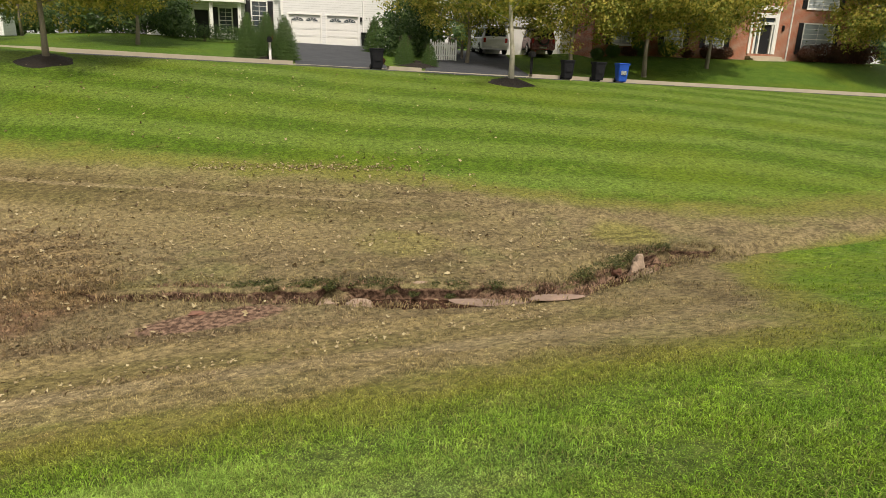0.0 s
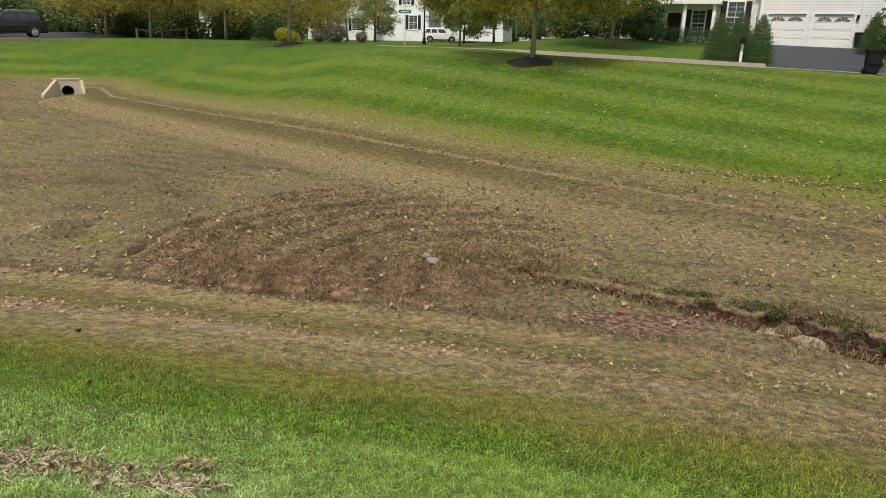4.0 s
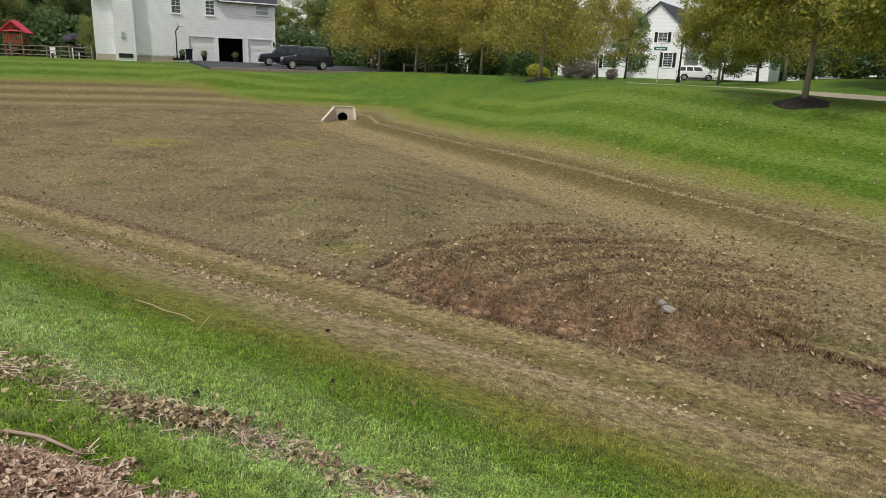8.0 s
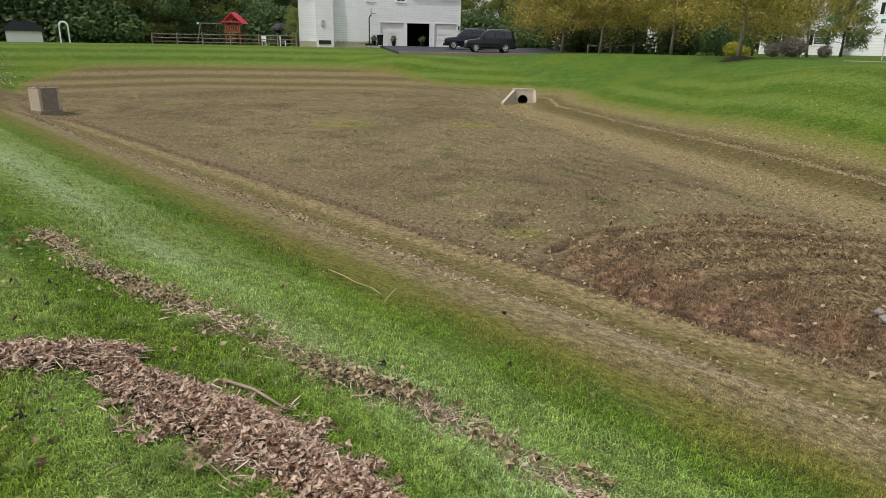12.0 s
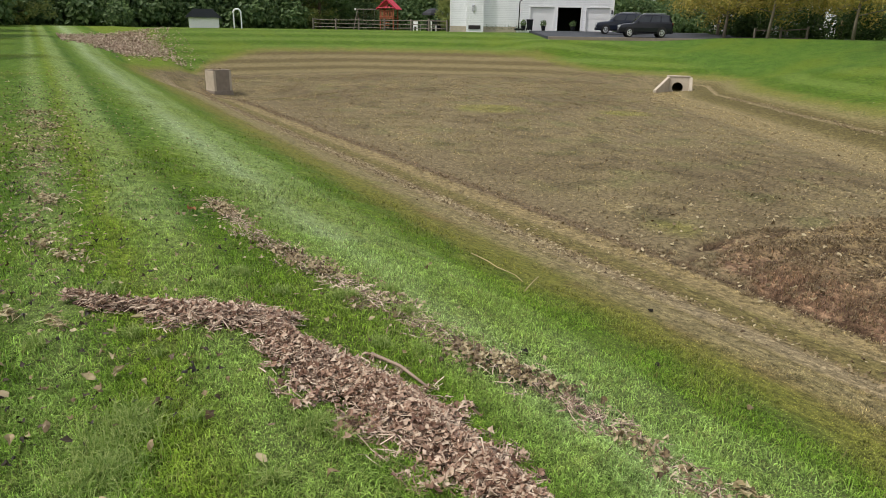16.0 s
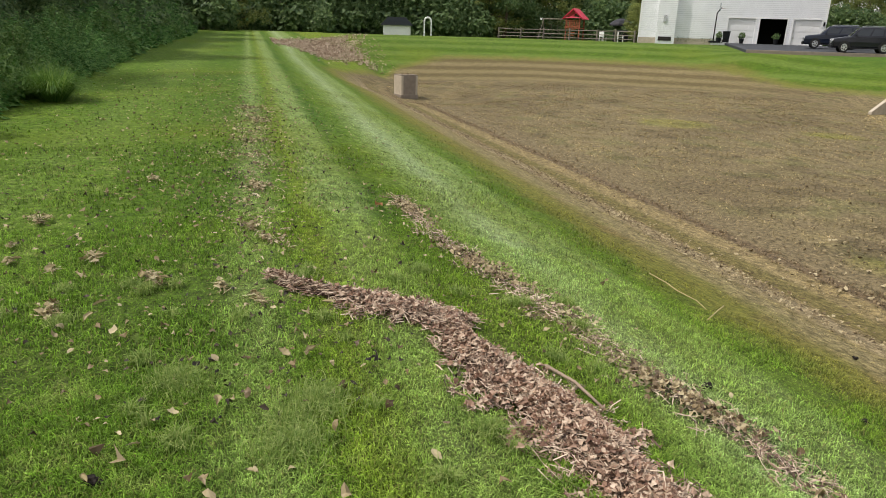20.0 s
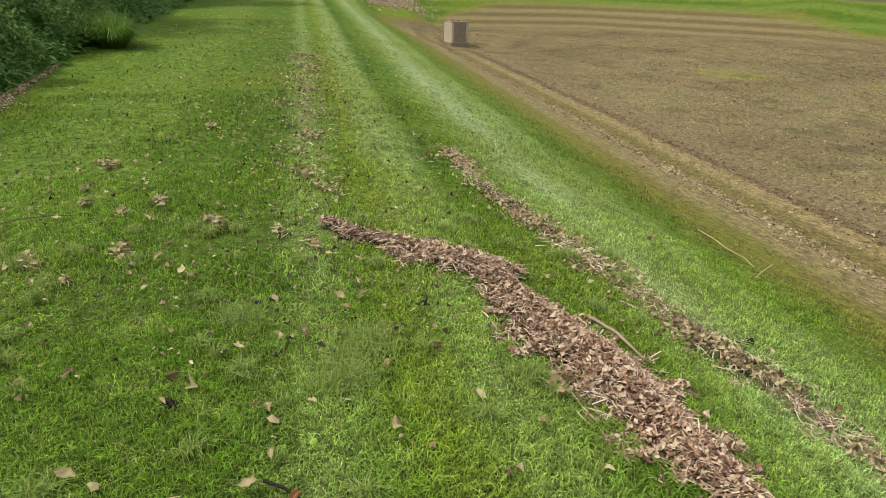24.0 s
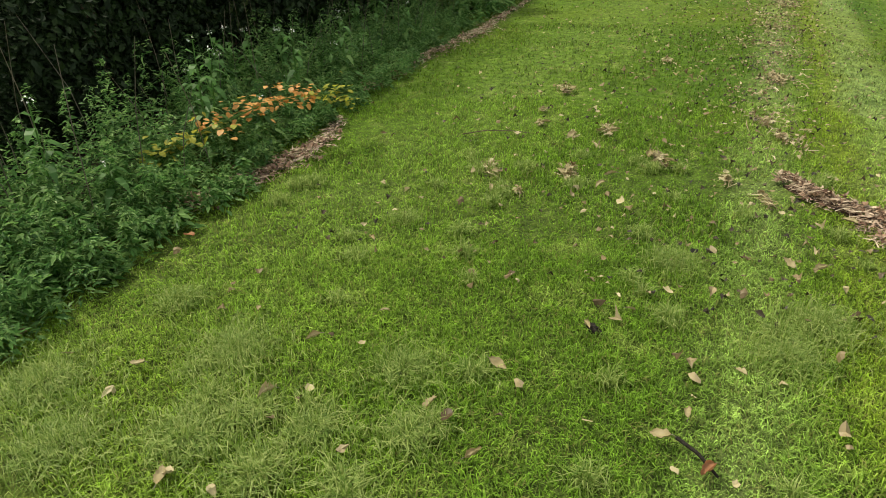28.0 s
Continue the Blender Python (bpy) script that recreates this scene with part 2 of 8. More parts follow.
def turf_material():
    m, t, b = material("turf", 0.9, 0, 0.15)
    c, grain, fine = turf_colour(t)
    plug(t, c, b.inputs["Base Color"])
    clump = calc(t, "MULTIPLY", noise_tex(t, place(t), 6.0, 5, 0.7), calc(t, "ADD", calc(t, "MULTIPLY", attribute(t, "rough"), 2.6), 0.35))
    relief(t, b, calc(t, "ADD", calc(t, "ADD", calc(t, "MULTIPLY", grain, 0.4), fine), clump), 0.7, 0.05)
    return m


def blade_material(name, gain, even=0.0, dry_gain=None):
    """Grass blades in the colour of the turf they grow from, with light shining through. even: how far the green ones share one colour."""
    m, t, b = material(name, 0.6, 0, 0.25)
    c, grain, fine = turf_colour(t)
    isl = t.nodes.new("ShaderNodeNewGeometry").outputs["Random Per Island"]
    green = span(t, attribute(t, "brown"), -0.9, 0.2, 1.0, 0.0)
    c = blend(t, calc(t, "MULTIPLY", green, even), c, (0.098, 0.158, 0.024))
    level = calc(t, "ADD", calc(t, "MULTIPLY", green, gain - (dry_gain or gain)), dry_gain or gain)
    c = blend(t, 1.0, c, calc(t, "MULTIPLY", calc(t, "ADD", calc(t, "MULTIPLY", isl, 1.5), 0.62), level), "MULTIPLY")
    c = blend(t, span(t, calc(t, "FRACT", calc(t, "MULTIPLY", isl, 37.0)), 0.88, 0.95, 0.0, 0.6), c, (0.30, 0.25, 0.10))
    plug(t, c, b.inputs["Base Color"])
    tr = t.nodes.new("ShaderNodeBsdfTranslucent")
    plug(t, c, tr.inputs[0])
    mx = t.nodes.new("ShaderNodeMixShader")
    mx.inputs[0].default_value = 0.45
    t.links.new(b.outputs[0], mx.inputs[1]), t.links.new(tr.outputs[0], mx.inputs[2])
    t.links.new(mx.outputs[0], t.nodes["Material Output"].inputs[0])
    return m


def leaf_material(name, a, b2, c3, through_light=0.35, gloss=0.32):
    """Leaves that differ one from another between three colours, slightly glossy and see-through to light."""
    m, t, b = material(name, 0.5, 0, gloss)
    isl = t.nodes.new("ShaderNodeNewGeometry").outputs["Random Per Island"]
    big = noise_tex(t, place(t), 1.7, 3)
    c = ramp(t, calc(t, "ADD", calc(t, "MULTIPLY", isl, 0.85), calc(t, "SUBTRACT", calc(t, "MULTIPLY", big, 0.45), 0.12), True), [(0.15, a), (0.5, b2), (0.9, c3)])
    c = blend(t, 1.0, c, calc(t, "ADD", calc(t, "MULTIPLY", noise_tex(t, place(t), 30, 2), 0.5), 0.75), "MULTIPLY")
    plug(t, c, b.inputs["Base Color"])
    tr = t.nodes.new("ShaderNodeBsdfTranslucent")
    plug(t, c, tr.inputs[0])
    mx = t.nodes.new("ShaderNodeMixShader")
    mx.inputs[0].default_value = through_light
    t.links.new(b.outputs[0], mx.inputs[1]), t.links.new(tr.outputs[0], mx.inputs[2])
    t.links.new(mx.outputs[0], t.nodes["Material Output"].inputs[0])
    return m


def siding_material(name, colour, step=0.17):
    """Horizontal lap siding: the lap's shadow line put into the colour, and slight unevenness of the boards."""
    m, t, b = material(name, 0.5, 0, 0.35)
    p = local(t)
    sep = t.nodes.new("ShaderNodeSeparateXYZ")
    t.links.new(p, sep.inputs[0])
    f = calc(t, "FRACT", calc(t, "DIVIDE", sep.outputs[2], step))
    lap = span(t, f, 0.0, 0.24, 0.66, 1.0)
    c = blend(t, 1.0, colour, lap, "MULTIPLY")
    c = blend(t, 1.0, c, calc(t, "ADD", calc(t, "MULTIPLY", noise_tex(t, p, 0.8, 3), 0.22), 0.86), "MULTIPLY")
    plug(t, c, b.inputs["Base Color"])
    relief(t, b, f, 0.6, 0.015)
    return m


def brick_material(name):
    m, t, b = material(name, 0.85, 0, 0.2)
    n = t.nodes.new("ShaderNodeTexBrick")
    sep, com = t.nodes.new("ShaderNodeSeparateXYZ"), t.nodes.new("ShaderNodeCombineXYZ")
    t.links.new(local(t), sep.inputs[0])
    t.links.new(calc(t, "ADD", sep.outputs[0], sep.outputs[1]), com.inputs[0]), t.links.new(sep.outputs[2], com.inputs[1])
    t.links.new(com.outputs[0], n.inputs["Vector"])
    n.inputs["Color1"].default_value, n.inputs["Color2"].default_value, n.inputs["Mortar"].default_value = (0.42, 0.14, 0.075, 1), (0.30, 0.088, 0.05, 1), (0.42, 0.34, 0.28, 1)
    n.inputs["Scale"].default_value, n.inputs["Mortar Size"].default_value = 1.0, 0.010
    n.inputs["Brick Width"].default_value, n.inputs["Row Height"].default_value = 0.21, 0.075
    c = blend(t, 1.0, n.outputs[0], calc(t, "ADD", calc(t, "MULTIPLY", noise_tex(t, local(t), 3.0, 4), 0.6), 0.7), "MULTIPLY")
    plug(t, c, b.inputs["Base Color"])
    relief(t, b, n.outputs["Fac"], -0.5, 0.01)
    return m


def glass_material(name, tint):
    m, t, b = material(name, 0.06, 0, 0.6)
    plug(t, blend(t, noise_tex(t, local(t), 1.2, 2), tint, tuple(v * 2.2 for v in tint)), b.inputs["Base Color"])
    return m


def water_material():
    m, t, b = material("muddy_water", 0.06, 0, 0.5)
    plug(t, blend(t, noise_tex(t, place(t), 3.0, 3), (0.036, 0.018, 0.012), (0.062, 0.033, 0.022)), b.inputs["Base Color"])
    relief(t, b, noise_tex(t, place(t), 14.0, 2), 0.08, 0.01)
    return m


M_TURF, M_BLADE, M_BLADE_NEAR, M_BLADE_DRY = turf_material(), blade_material("grass_blade", 1.12), blade_material("fine_grass_blade", 1.62, 0.25, 1.3), blade_material("dry_grass_blade", 1.5)
M_WATER = water_material()
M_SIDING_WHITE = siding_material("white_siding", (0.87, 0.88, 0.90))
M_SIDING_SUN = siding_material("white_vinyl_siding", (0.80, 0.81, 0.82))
M_SIDING_GREY = siding_material("grey_siding", (0.30, 0.31, 0.33))
M_BRICK = brick_material("red_brick")
M_WHITE = plain("white_trim_paint", (0.82, 0.82, 0.81), 0.45, vary=0.08)
M_DOORPANEL = plain("white_door_panel", (0.78, 0.78, 0.77), 0.45, vary=0.07)
M_SHINGLE = plain("grey_shingle", (0.042, 0.045, 0.056), 0.9, vary=0.45, scale=2.0, bump=0.6, grain=9.0)
M_SHUTTER = plain("black_shutter_paint", (0.018, 0.018, 0.022), 0.5)
M_GLASS = glass_material("window_glass", (0.035, 0.045, 0.055))
M_GLASS_PALE = glass_material("window_glass_pale", (0.22, 0.25, 0.27))
M_DARK = plain("dark_interior", (0.030, 0.026, 0.024), 0.9)
M_ASPHALT = plain("asphalt", (0.046, 0.050, 0.058), 0.85, vary=0.3, scale=1.2, bump=0.5, grain=90.0)
M_KERB = plain("tan_concrete_kerb", (0.42, 0.37, 0.29), 0.85, vary=0.25, scale=2.0, bump=0.3)
M_CONCRETE = plain("weathered_concrete", (0.46, 0.40, 0.315), 0.9, vary=0.4, scale=3.5, bump=0.6, grain=40.0)
M_CONCRETE_DARK = plain("stained_shaded_concrete", (0.24, 0.20, 0.16), 0.9, vary=0.5, scale=4.0, bump=0.6, grain=40.0)
M_BARK = plain("bark", (0.120, 0.090, 0.066), 0.95, vary=0.5, scale=7.0, bump=1.0, grain=45.0)
M_BARK_PALE = plain("pale_bark", (0.230, 0.200, 0.155), 0.9, vary=0.5, scale=6.0, bump=0.8, grain=40.0)
M_MULCH = plain("dark_mulch", (0.017, 0.013, 0.010), 0.95, vary=0.6, scale=12.0, bump=1.0, grain=70.0)
M_BARK_WHITE = plain("whitish_bark", (0.420, 0.390, 0.330), 0.9, vary=0.5, scale=6.0, bump=0.8, grain=40.0)
M_BIN = plain("black_bin_plastic", (0.014, 0.015, 0.017), 0.75, spec=0.15)
M_BIN_BLUE = plain("blue_bin_plastic", (0.012, 0.080, 0.420), 0.45)
M_RUBBER = plain("tyre_rubber", (0.016, 0.016, 0.016), 0.85)
M_STEEL = plain("brushed_steel", (0.55, 0.56, 0.58), 0.3, 0.9, vary=0.1)
M_IRON = plain("black_iron", (0.015, 0.015, 0.016), 0.45, 0.5)
M_RAIL = plain("weathered_rail", (0.190, 0.165, 0.135), 0.9, vary=0.4, scale=5.0, bump=0.6)
M_RED = plain("red_plastic_roof", (0.560, 0.035, 0.070), 0.5)
M_CEDAR = plain("cedar_stain", (0.270, 0.085, 0.040), 0.7, vary=0.3)
M_GREEN_SIGN = plain("green_sign", (0.010, 0.180, 0.130), 0.5)
M_SIGN_BACK = plain("sign_back", (0.55, 0.57, 0.58), 0.4, 0.3)
M_LENS_RED = plain("red_lens", (0.30, 0.010, 0.012), 0.2)
M_LENS = plain("clear_lens", (0.75, 0.76, 0.78), 0.15)
M_CAR_DARK = plain("dark_blue_car_paint", (0.010, 0.014, 0.026), 0.12, 0.0, vary=0.05, spec=0.4)
M_CAR_BLACK = plain("black_car_paint", (0.011, 0.012, 0.018), 0.12, 0.0, vary=0.05, spec=0.4)
M_CAR_WHITE = plain("white_car_paint", (0.72, 0.73, 0.75), 0.2, 0.0, vary=0.05, spec=0.6)
M_CAR_RED = plain("red_jeep_paint", (0.110, 0.014, 0.016), 0.25, 0.1, vary=0.05, spec=0.6)
M_ROCK_PALE = plain("pale_grey_rock", (0.27, 0.25, 0.225), 0.9, vary=0.4, scale=6.0, bump=0.8, grain=30.0)
M_ROCK = plain("tan_rock", (0.310, 0.232, 0.172), 0.9, vary=0.45, scale=5.0, bump=0.8, grain=30.0)
M_SLAB = plain("pink_tan_mud_slab", (0.235, 0.168, 0.132), 0.9, vary=0.4, scale=4.0, bump=0.6, grain=30.0)
M_ROCK_RED = plain("red_shale", (0.190, 0.100, 0.072), 0.9, vary=0.45, scale=5.0, bump=0.8, grain=30.0)
L_STREET = leaf_material("yellowing_leaves", (0.200, 0.210, 0.045), (0.370, 0.330, 0.075), (0.540, 0.430, 0.110), 0.5)
L_STREET_GREEN = leaf_material("green_yellow_leaves", (0.140, 0.190, 0.032), (0.300, 0.310, 0.055), (0.520, 0.440, 0.095), 0.5)
L_WOOD = leaf_material("wood_leaves", (0.066, 0.122, 0.044), (0.118, 0.190, 0.070), (0.205, 0.285, 0.110), 0.5)
L_WOOD_PALE = leaf_material("pale_wood_leaves", (0.112, 0.172, 0.060), (0.185, 0.258, 0.092), (0.275, 0.350, 0.135), 0.55)
L_WOOD_LIGHT = leaf_material("light_wood_leaves", (0.160, 0.205, 0.058), (0.250, 0.295, 0.085), (0.360, 0.380, 0.120), 0.55)
# evergreen leaves with the wood's inner shade put into their colour
L_DARK = leaf_material("shade_darkened_leaves", (0.008, 0.018, 0.007), (0.013, 0.028, 0.010), (0.026, 0.048, 0.016), 0.1, 0.1)
L_LEAF = leaf_material("single_dry_leaves", (0.110, 0.076, 0.030), (0.262, 0.205, 0.096), (0.500, 0.440, 0.265), 0.12)
L_CEDAR = leaf_material("cedar_needles", (0.036, 0.076, 0.024), (0.064, 0.120, 0.036), (0.112, 0.178, 0.056), 0.35)
L_SPRUCE = leaf_material("clipped_spruce", (0.038, 0.092, 0.020), (0.064, 0.128, 0.028), (0.105, 0.175, 0.040), 0.2)
L_WEED = leaf_material("weed_leaves", (0.046, 0.130, 0.030), (0.120, 0.262, 0.068), (0.255, 0.405, 0.135), 0.5)
L_BRAMBLE = leaf_material("bramble_leaves", (0.060, 0.140, 0.026), (0.120, 0.220, 0.050), (0.210, 0.310, 0.095), 0.5)
L_YELLOW = leaf_material("golden_shrub_leaves", (0.240, 0.260, 0.020), (0.360, 0.340, 0.030), (0.420, 0.390, 0.050))
L_GREYSHRUB = leaf_material("grey_shrub_twigs", (0.120, 0.115, 0.095), (0.170, 0.150, 0.120), (0.210, 0.180, 0.140))
L_REDSHRUB = leaf_material("dark_red_leaves", (0.050, 0.030, 0.018), (0.085, 0.035, 0.022), (0.120, 0.050, 0.030))
L_DEAD = leaf_material("dead_leaves", (0.082, 0.054, 0.026), (0.252, 0.188, 0.098), (0.475, 0.400, 0.240), 0.12)
L_ROTTED = leaf_material("rotted_leaves", (0.018, 0.014, 0.009), (0.034, 0.025, 0.014), (0.070, 0.050, 0.026), 0.05)
L_DRIFT = leaf_material("bleached_leaves", (0.250, 0.170, 0.115), (0.400, 0.300, 0.215), (0.560, 0.460, 0.350), 0.15)
L_RUSSET = leaf_material("russet_leaves", (0.130, 0.068, 0.044), (0.350, 0.222, 0.150), (0.580, 0.460, 0.345), 0.12)
L_STRAW = leaf_material("mulch_shreds", (0.060, 0.034, 0.023), (0.290, 0.190, 0.130), (0.640, 0.520, 0.390), 0.08)
L_ORANGE = leaf_material("orange_leaves", (0.520, 0.370, 0.080), (0.590, 0.320, 0.090), (0.620, 0.270, 0.100))
L_ORANGE_LEAF = leaf_material("orange_fallen_leaf", (0.340, 0.150, 0.075), (0.380, 0.170, 0.085), (0.420, 0.200, 0.100))


# ---- mesh helpers ----
def npmesh(name, v, f, mat, parent=None, smooth=False):
    """An object from arrays of corners and faces."""
    v, f = np.asarray(v, np.float32), np.asarray(f, np.int32)
    me = bpy.data.meshes.new(name)
    me.vertices.add(len(v)), me.loops.add(f.size), me.polygons.add(len(f))
    me.vertices.foreach_set("co", v.ravel())
    me.loops.foreach_set("vertex_index", f.ravel())
    me.polygons.foreach_set("loop_start", np.arange(0, f.size, f.shape[1], dtype=np.int32))
    me.polygons.foreach_set("use_smooth", np.full(len(f), smooth))
    me.update(calc_edges=True)
    me.materials.append(mat)
    ob = new(name, me)
    ob.parent = parent
    return ob


def part(name, bm, mat, parent=None, label="", smooth=False):
    """Links a bmesh as one mesh object under a thing or a part."""
    me = bpy.data.meshes.new(name)
    bm.to_mesh(me)
    bm.free()
    if smooth:
        me.polygons.foreach_set("use_smooth", [True] * len(me.polygons))
    me.materials.append(mat)
    ob = new(name, me)
    ob.parent = parent
    return tagged(ob, label) if label else ob


def thing(name, m, label, category, group="", kind=""):
    ob = new(name)
    ob.matrix_world = m
    ob.empty_display_size = 0.2
    return tagged(ob, label, category, group, kind)


def bx(x0, y0, z0, x1, y1, z1, bevel=0.0, bm=None):
    """A block with eased edges."""
    b = bmesh.new()
    bmesh.ops.create_cube(b, size=1.0, matrix=Matrix.Translation(((x0 + x1) / 2, (y0 + y1) / 2, (z0 + z1) / 2)) @ Matrix.Diagonal((abs(x1 - x0), abs(y1 - y0), abs(z1 - z0), 1)))
    if bevel:
        bmesh.ops.bevel(b, geom=list(b.edges), offset=bevel, segments=2, affect="EDGES", profile=0.6)
    if bm is None:
        return b
    me = bpy.data.meshes.new("tmp")
    b.to_mesh(me), b.free()
    bm.from_mesh(me)
    bpy.data.meshes.remove(me)
    return bm


def tube(pts, radii, n=8, bm=None):
    """A round limb or bar along points, closed at both ends."""
    bm = bm or bmesh.new()
    pts = [Vector(p) for p in pts]
    rings = []
    for i, p in enumerate(pts):
        w = (pts[min(i + 1, len(pts) - 1)] - pts[max(i - 1, 0)]).normalized()
        a = w.orthogonal().normalized() if i == 0 else (a - w * a.dot(w)).normalized()
        c = w.cross(a)
        r = radii[i] if isinstance(radii, (list, tuple)) else radii
        rings.append([bm.verts.new(p + a * (r * math.cos(k * math.tau / n)) + c * (r * math.sin(k * math.tau / n))) for k in range(n)])
    for lo, hi in zip(rings, rings[1:]):
        for k in range(n):
            bm.faces.new((lo[k], lo[(k + 1) % n], hi[(k + 1) % n], hi[k]))
    bm.faces.new(rings[0][::-1]), bm.faces.new(rings[-1])
    return bm


def prism(outline, y0, y1, bm=None):
    """A shape drawn in x and z, pushed from y0 to y1."""
    bm = bm or bmesh.new()
    a = [bm.verts.new((x, y0, z)) for x, z in outline]
    b = [bm.verts.new((x, y1, z)) for x, z in outline]
    bm.faces.new(a), bm.faces.new(b[::-1])
    for i in range(len(a)):
        j = (i + 1) % len(a)
        bm.faces.new((a[j], a[i], b[i], b[j]))
    bmesh.ops.recalc_face_normals(bm, faces=list(bm.faces))
    return bm


# ---- the ground ----
TOE = [(12, 7.4), (4.5, 11.3), (-20, 28.6), (-23.5, 33.2), (-34, 31), (-42, 22), (-42, 12), (-37.3, 10.3), (0.6, 7.2), (6.0, 5.9), (10.5, 5.6)]
GULLY = [(-0.9, 9.25), (0.3, 9.05), (1.5, 8.75), (2.6, 8.1), (3.9, 7.55), (5.2, 6.85), (6.3, 6.35), (7.4, 6.55), (8.4, 6.95), (9.3, 7.15), (10.6, 6.9), (12.6, 6.5), (16, 5.8), (22, 4.6)]

RUTS = [[(-5.3, 8.2), (-5.45, 9.17), (-5.34, 9.9), (-5.05, 11.4), (-4.1, 13.0), (-3.3, 13.5)], [(-4.9, 8.9), (-4.52, 9.75), (-4.05, 11.1), (-3.2, 12.35), (-2.2, 12.9)],
        [(-3.7, 9.2), (-3.4, 9.9), (-2.9, 11.2), (-2.0, 12.0), (-0.9, 12.4)], [(-2.7, 9.5), (-2.1, 10.7), (-1.2, 11.4), (-0.2, 11.7)], [(-5.3, 8.0), (-3.5, 7.75), (-1.8, 7.55)], [(-23.2, 31.0), (-23.3, 29.5), (-22.8, 26.2), (-22.0, 24.0)]]


def sstep(a, b, v):
    w = np.clip((v - a) / (b - a), 0, 1)
    return w * w * (3 - 2 * w)


def line_distance(x, y, pts):
    best, along, run = np.full(x.shape, 1e9), np.zeros(x.shape), 0.0
    for (ax, ay), (bx_, by_) in zip(pts, pts[1:]):
        ex, ey = bx_ - ax, by_ - ay
        k = np.clip(((x - ax) * ex + (y - ay) * ey) / (ex * ex + ey * ey), 0, 1)
        r = np.hypot(x - ax - k * ex, y - ay - k * ey)
        along = np.where(r < best, run + k * math.hypot(ex, ey), along)
        best = np.minimum(best, r)
        run += math.hypot(ex, ey)
    return best, along


def basin_distance(x, y):
    """Distance from the outline of the basin's floor, negative inside."""
    best, _ = line_distance(x, y, TOE + TOE[:1])
    inside = np.zeros(x.shape, bool)
    for (ax, ay), (bx_, by_) in zip(TOE, TOE[1:] + TOE[:1]):
        if ay != by_:
            inside ^= ((ay > y) != (by_ > y)) & (x < ax + (y - ay) * (bx_ - ax) / (by_ - ay))
    return np.where(inside, -best, best)


def kerb_y(x):
    return 36.5 - 0.31 * np.clip(x, -12, 90)


def kerb_z(x):
    return 1.06 - 0.026 * np.clip(x, 0, 60)


def cheap_noise(x, y, f, seed=0):
    """Smooth waves that never quite repeat, for the lie of the land."""
    r = np.random.RandomState(seed)
    out = np.zeros(x.shape)
    for i in range(7):
        a, ph, k = r.uniform(0, math.tau), r.uniform(0, math.tau), f * r.uniform(0.6, 1.7)
        out += np.sin((x * math.cos(a) + y * math.sin(a)) * k + ph)
    return out / 7


def edge_point(s, q):
    return -0.9966 * s + 0.0821 * q, 0.0821 * s + 0.9966 * q


def edge_q(s):
    """Where the lawn meets the undergrowth, across the bank."""
    s = np.asarray(s, float)
    return np.interp(s, (-4, 0, 1.2, 1.9, 2.4, 3.5, 4.25, 5.9, 8.5, 10.2, 13, 16, 19, 60), (-2.75, -2.60, -2.66, -2.80, -2.90, -2.98, -3.12, -3.50, -3.68, -3.95, -4.1, -4.35, -3.95, -3.9)) - 0.07 * np.sin(s * 1.7 + 1) - 0.05 * np.sin(s * 3.9)


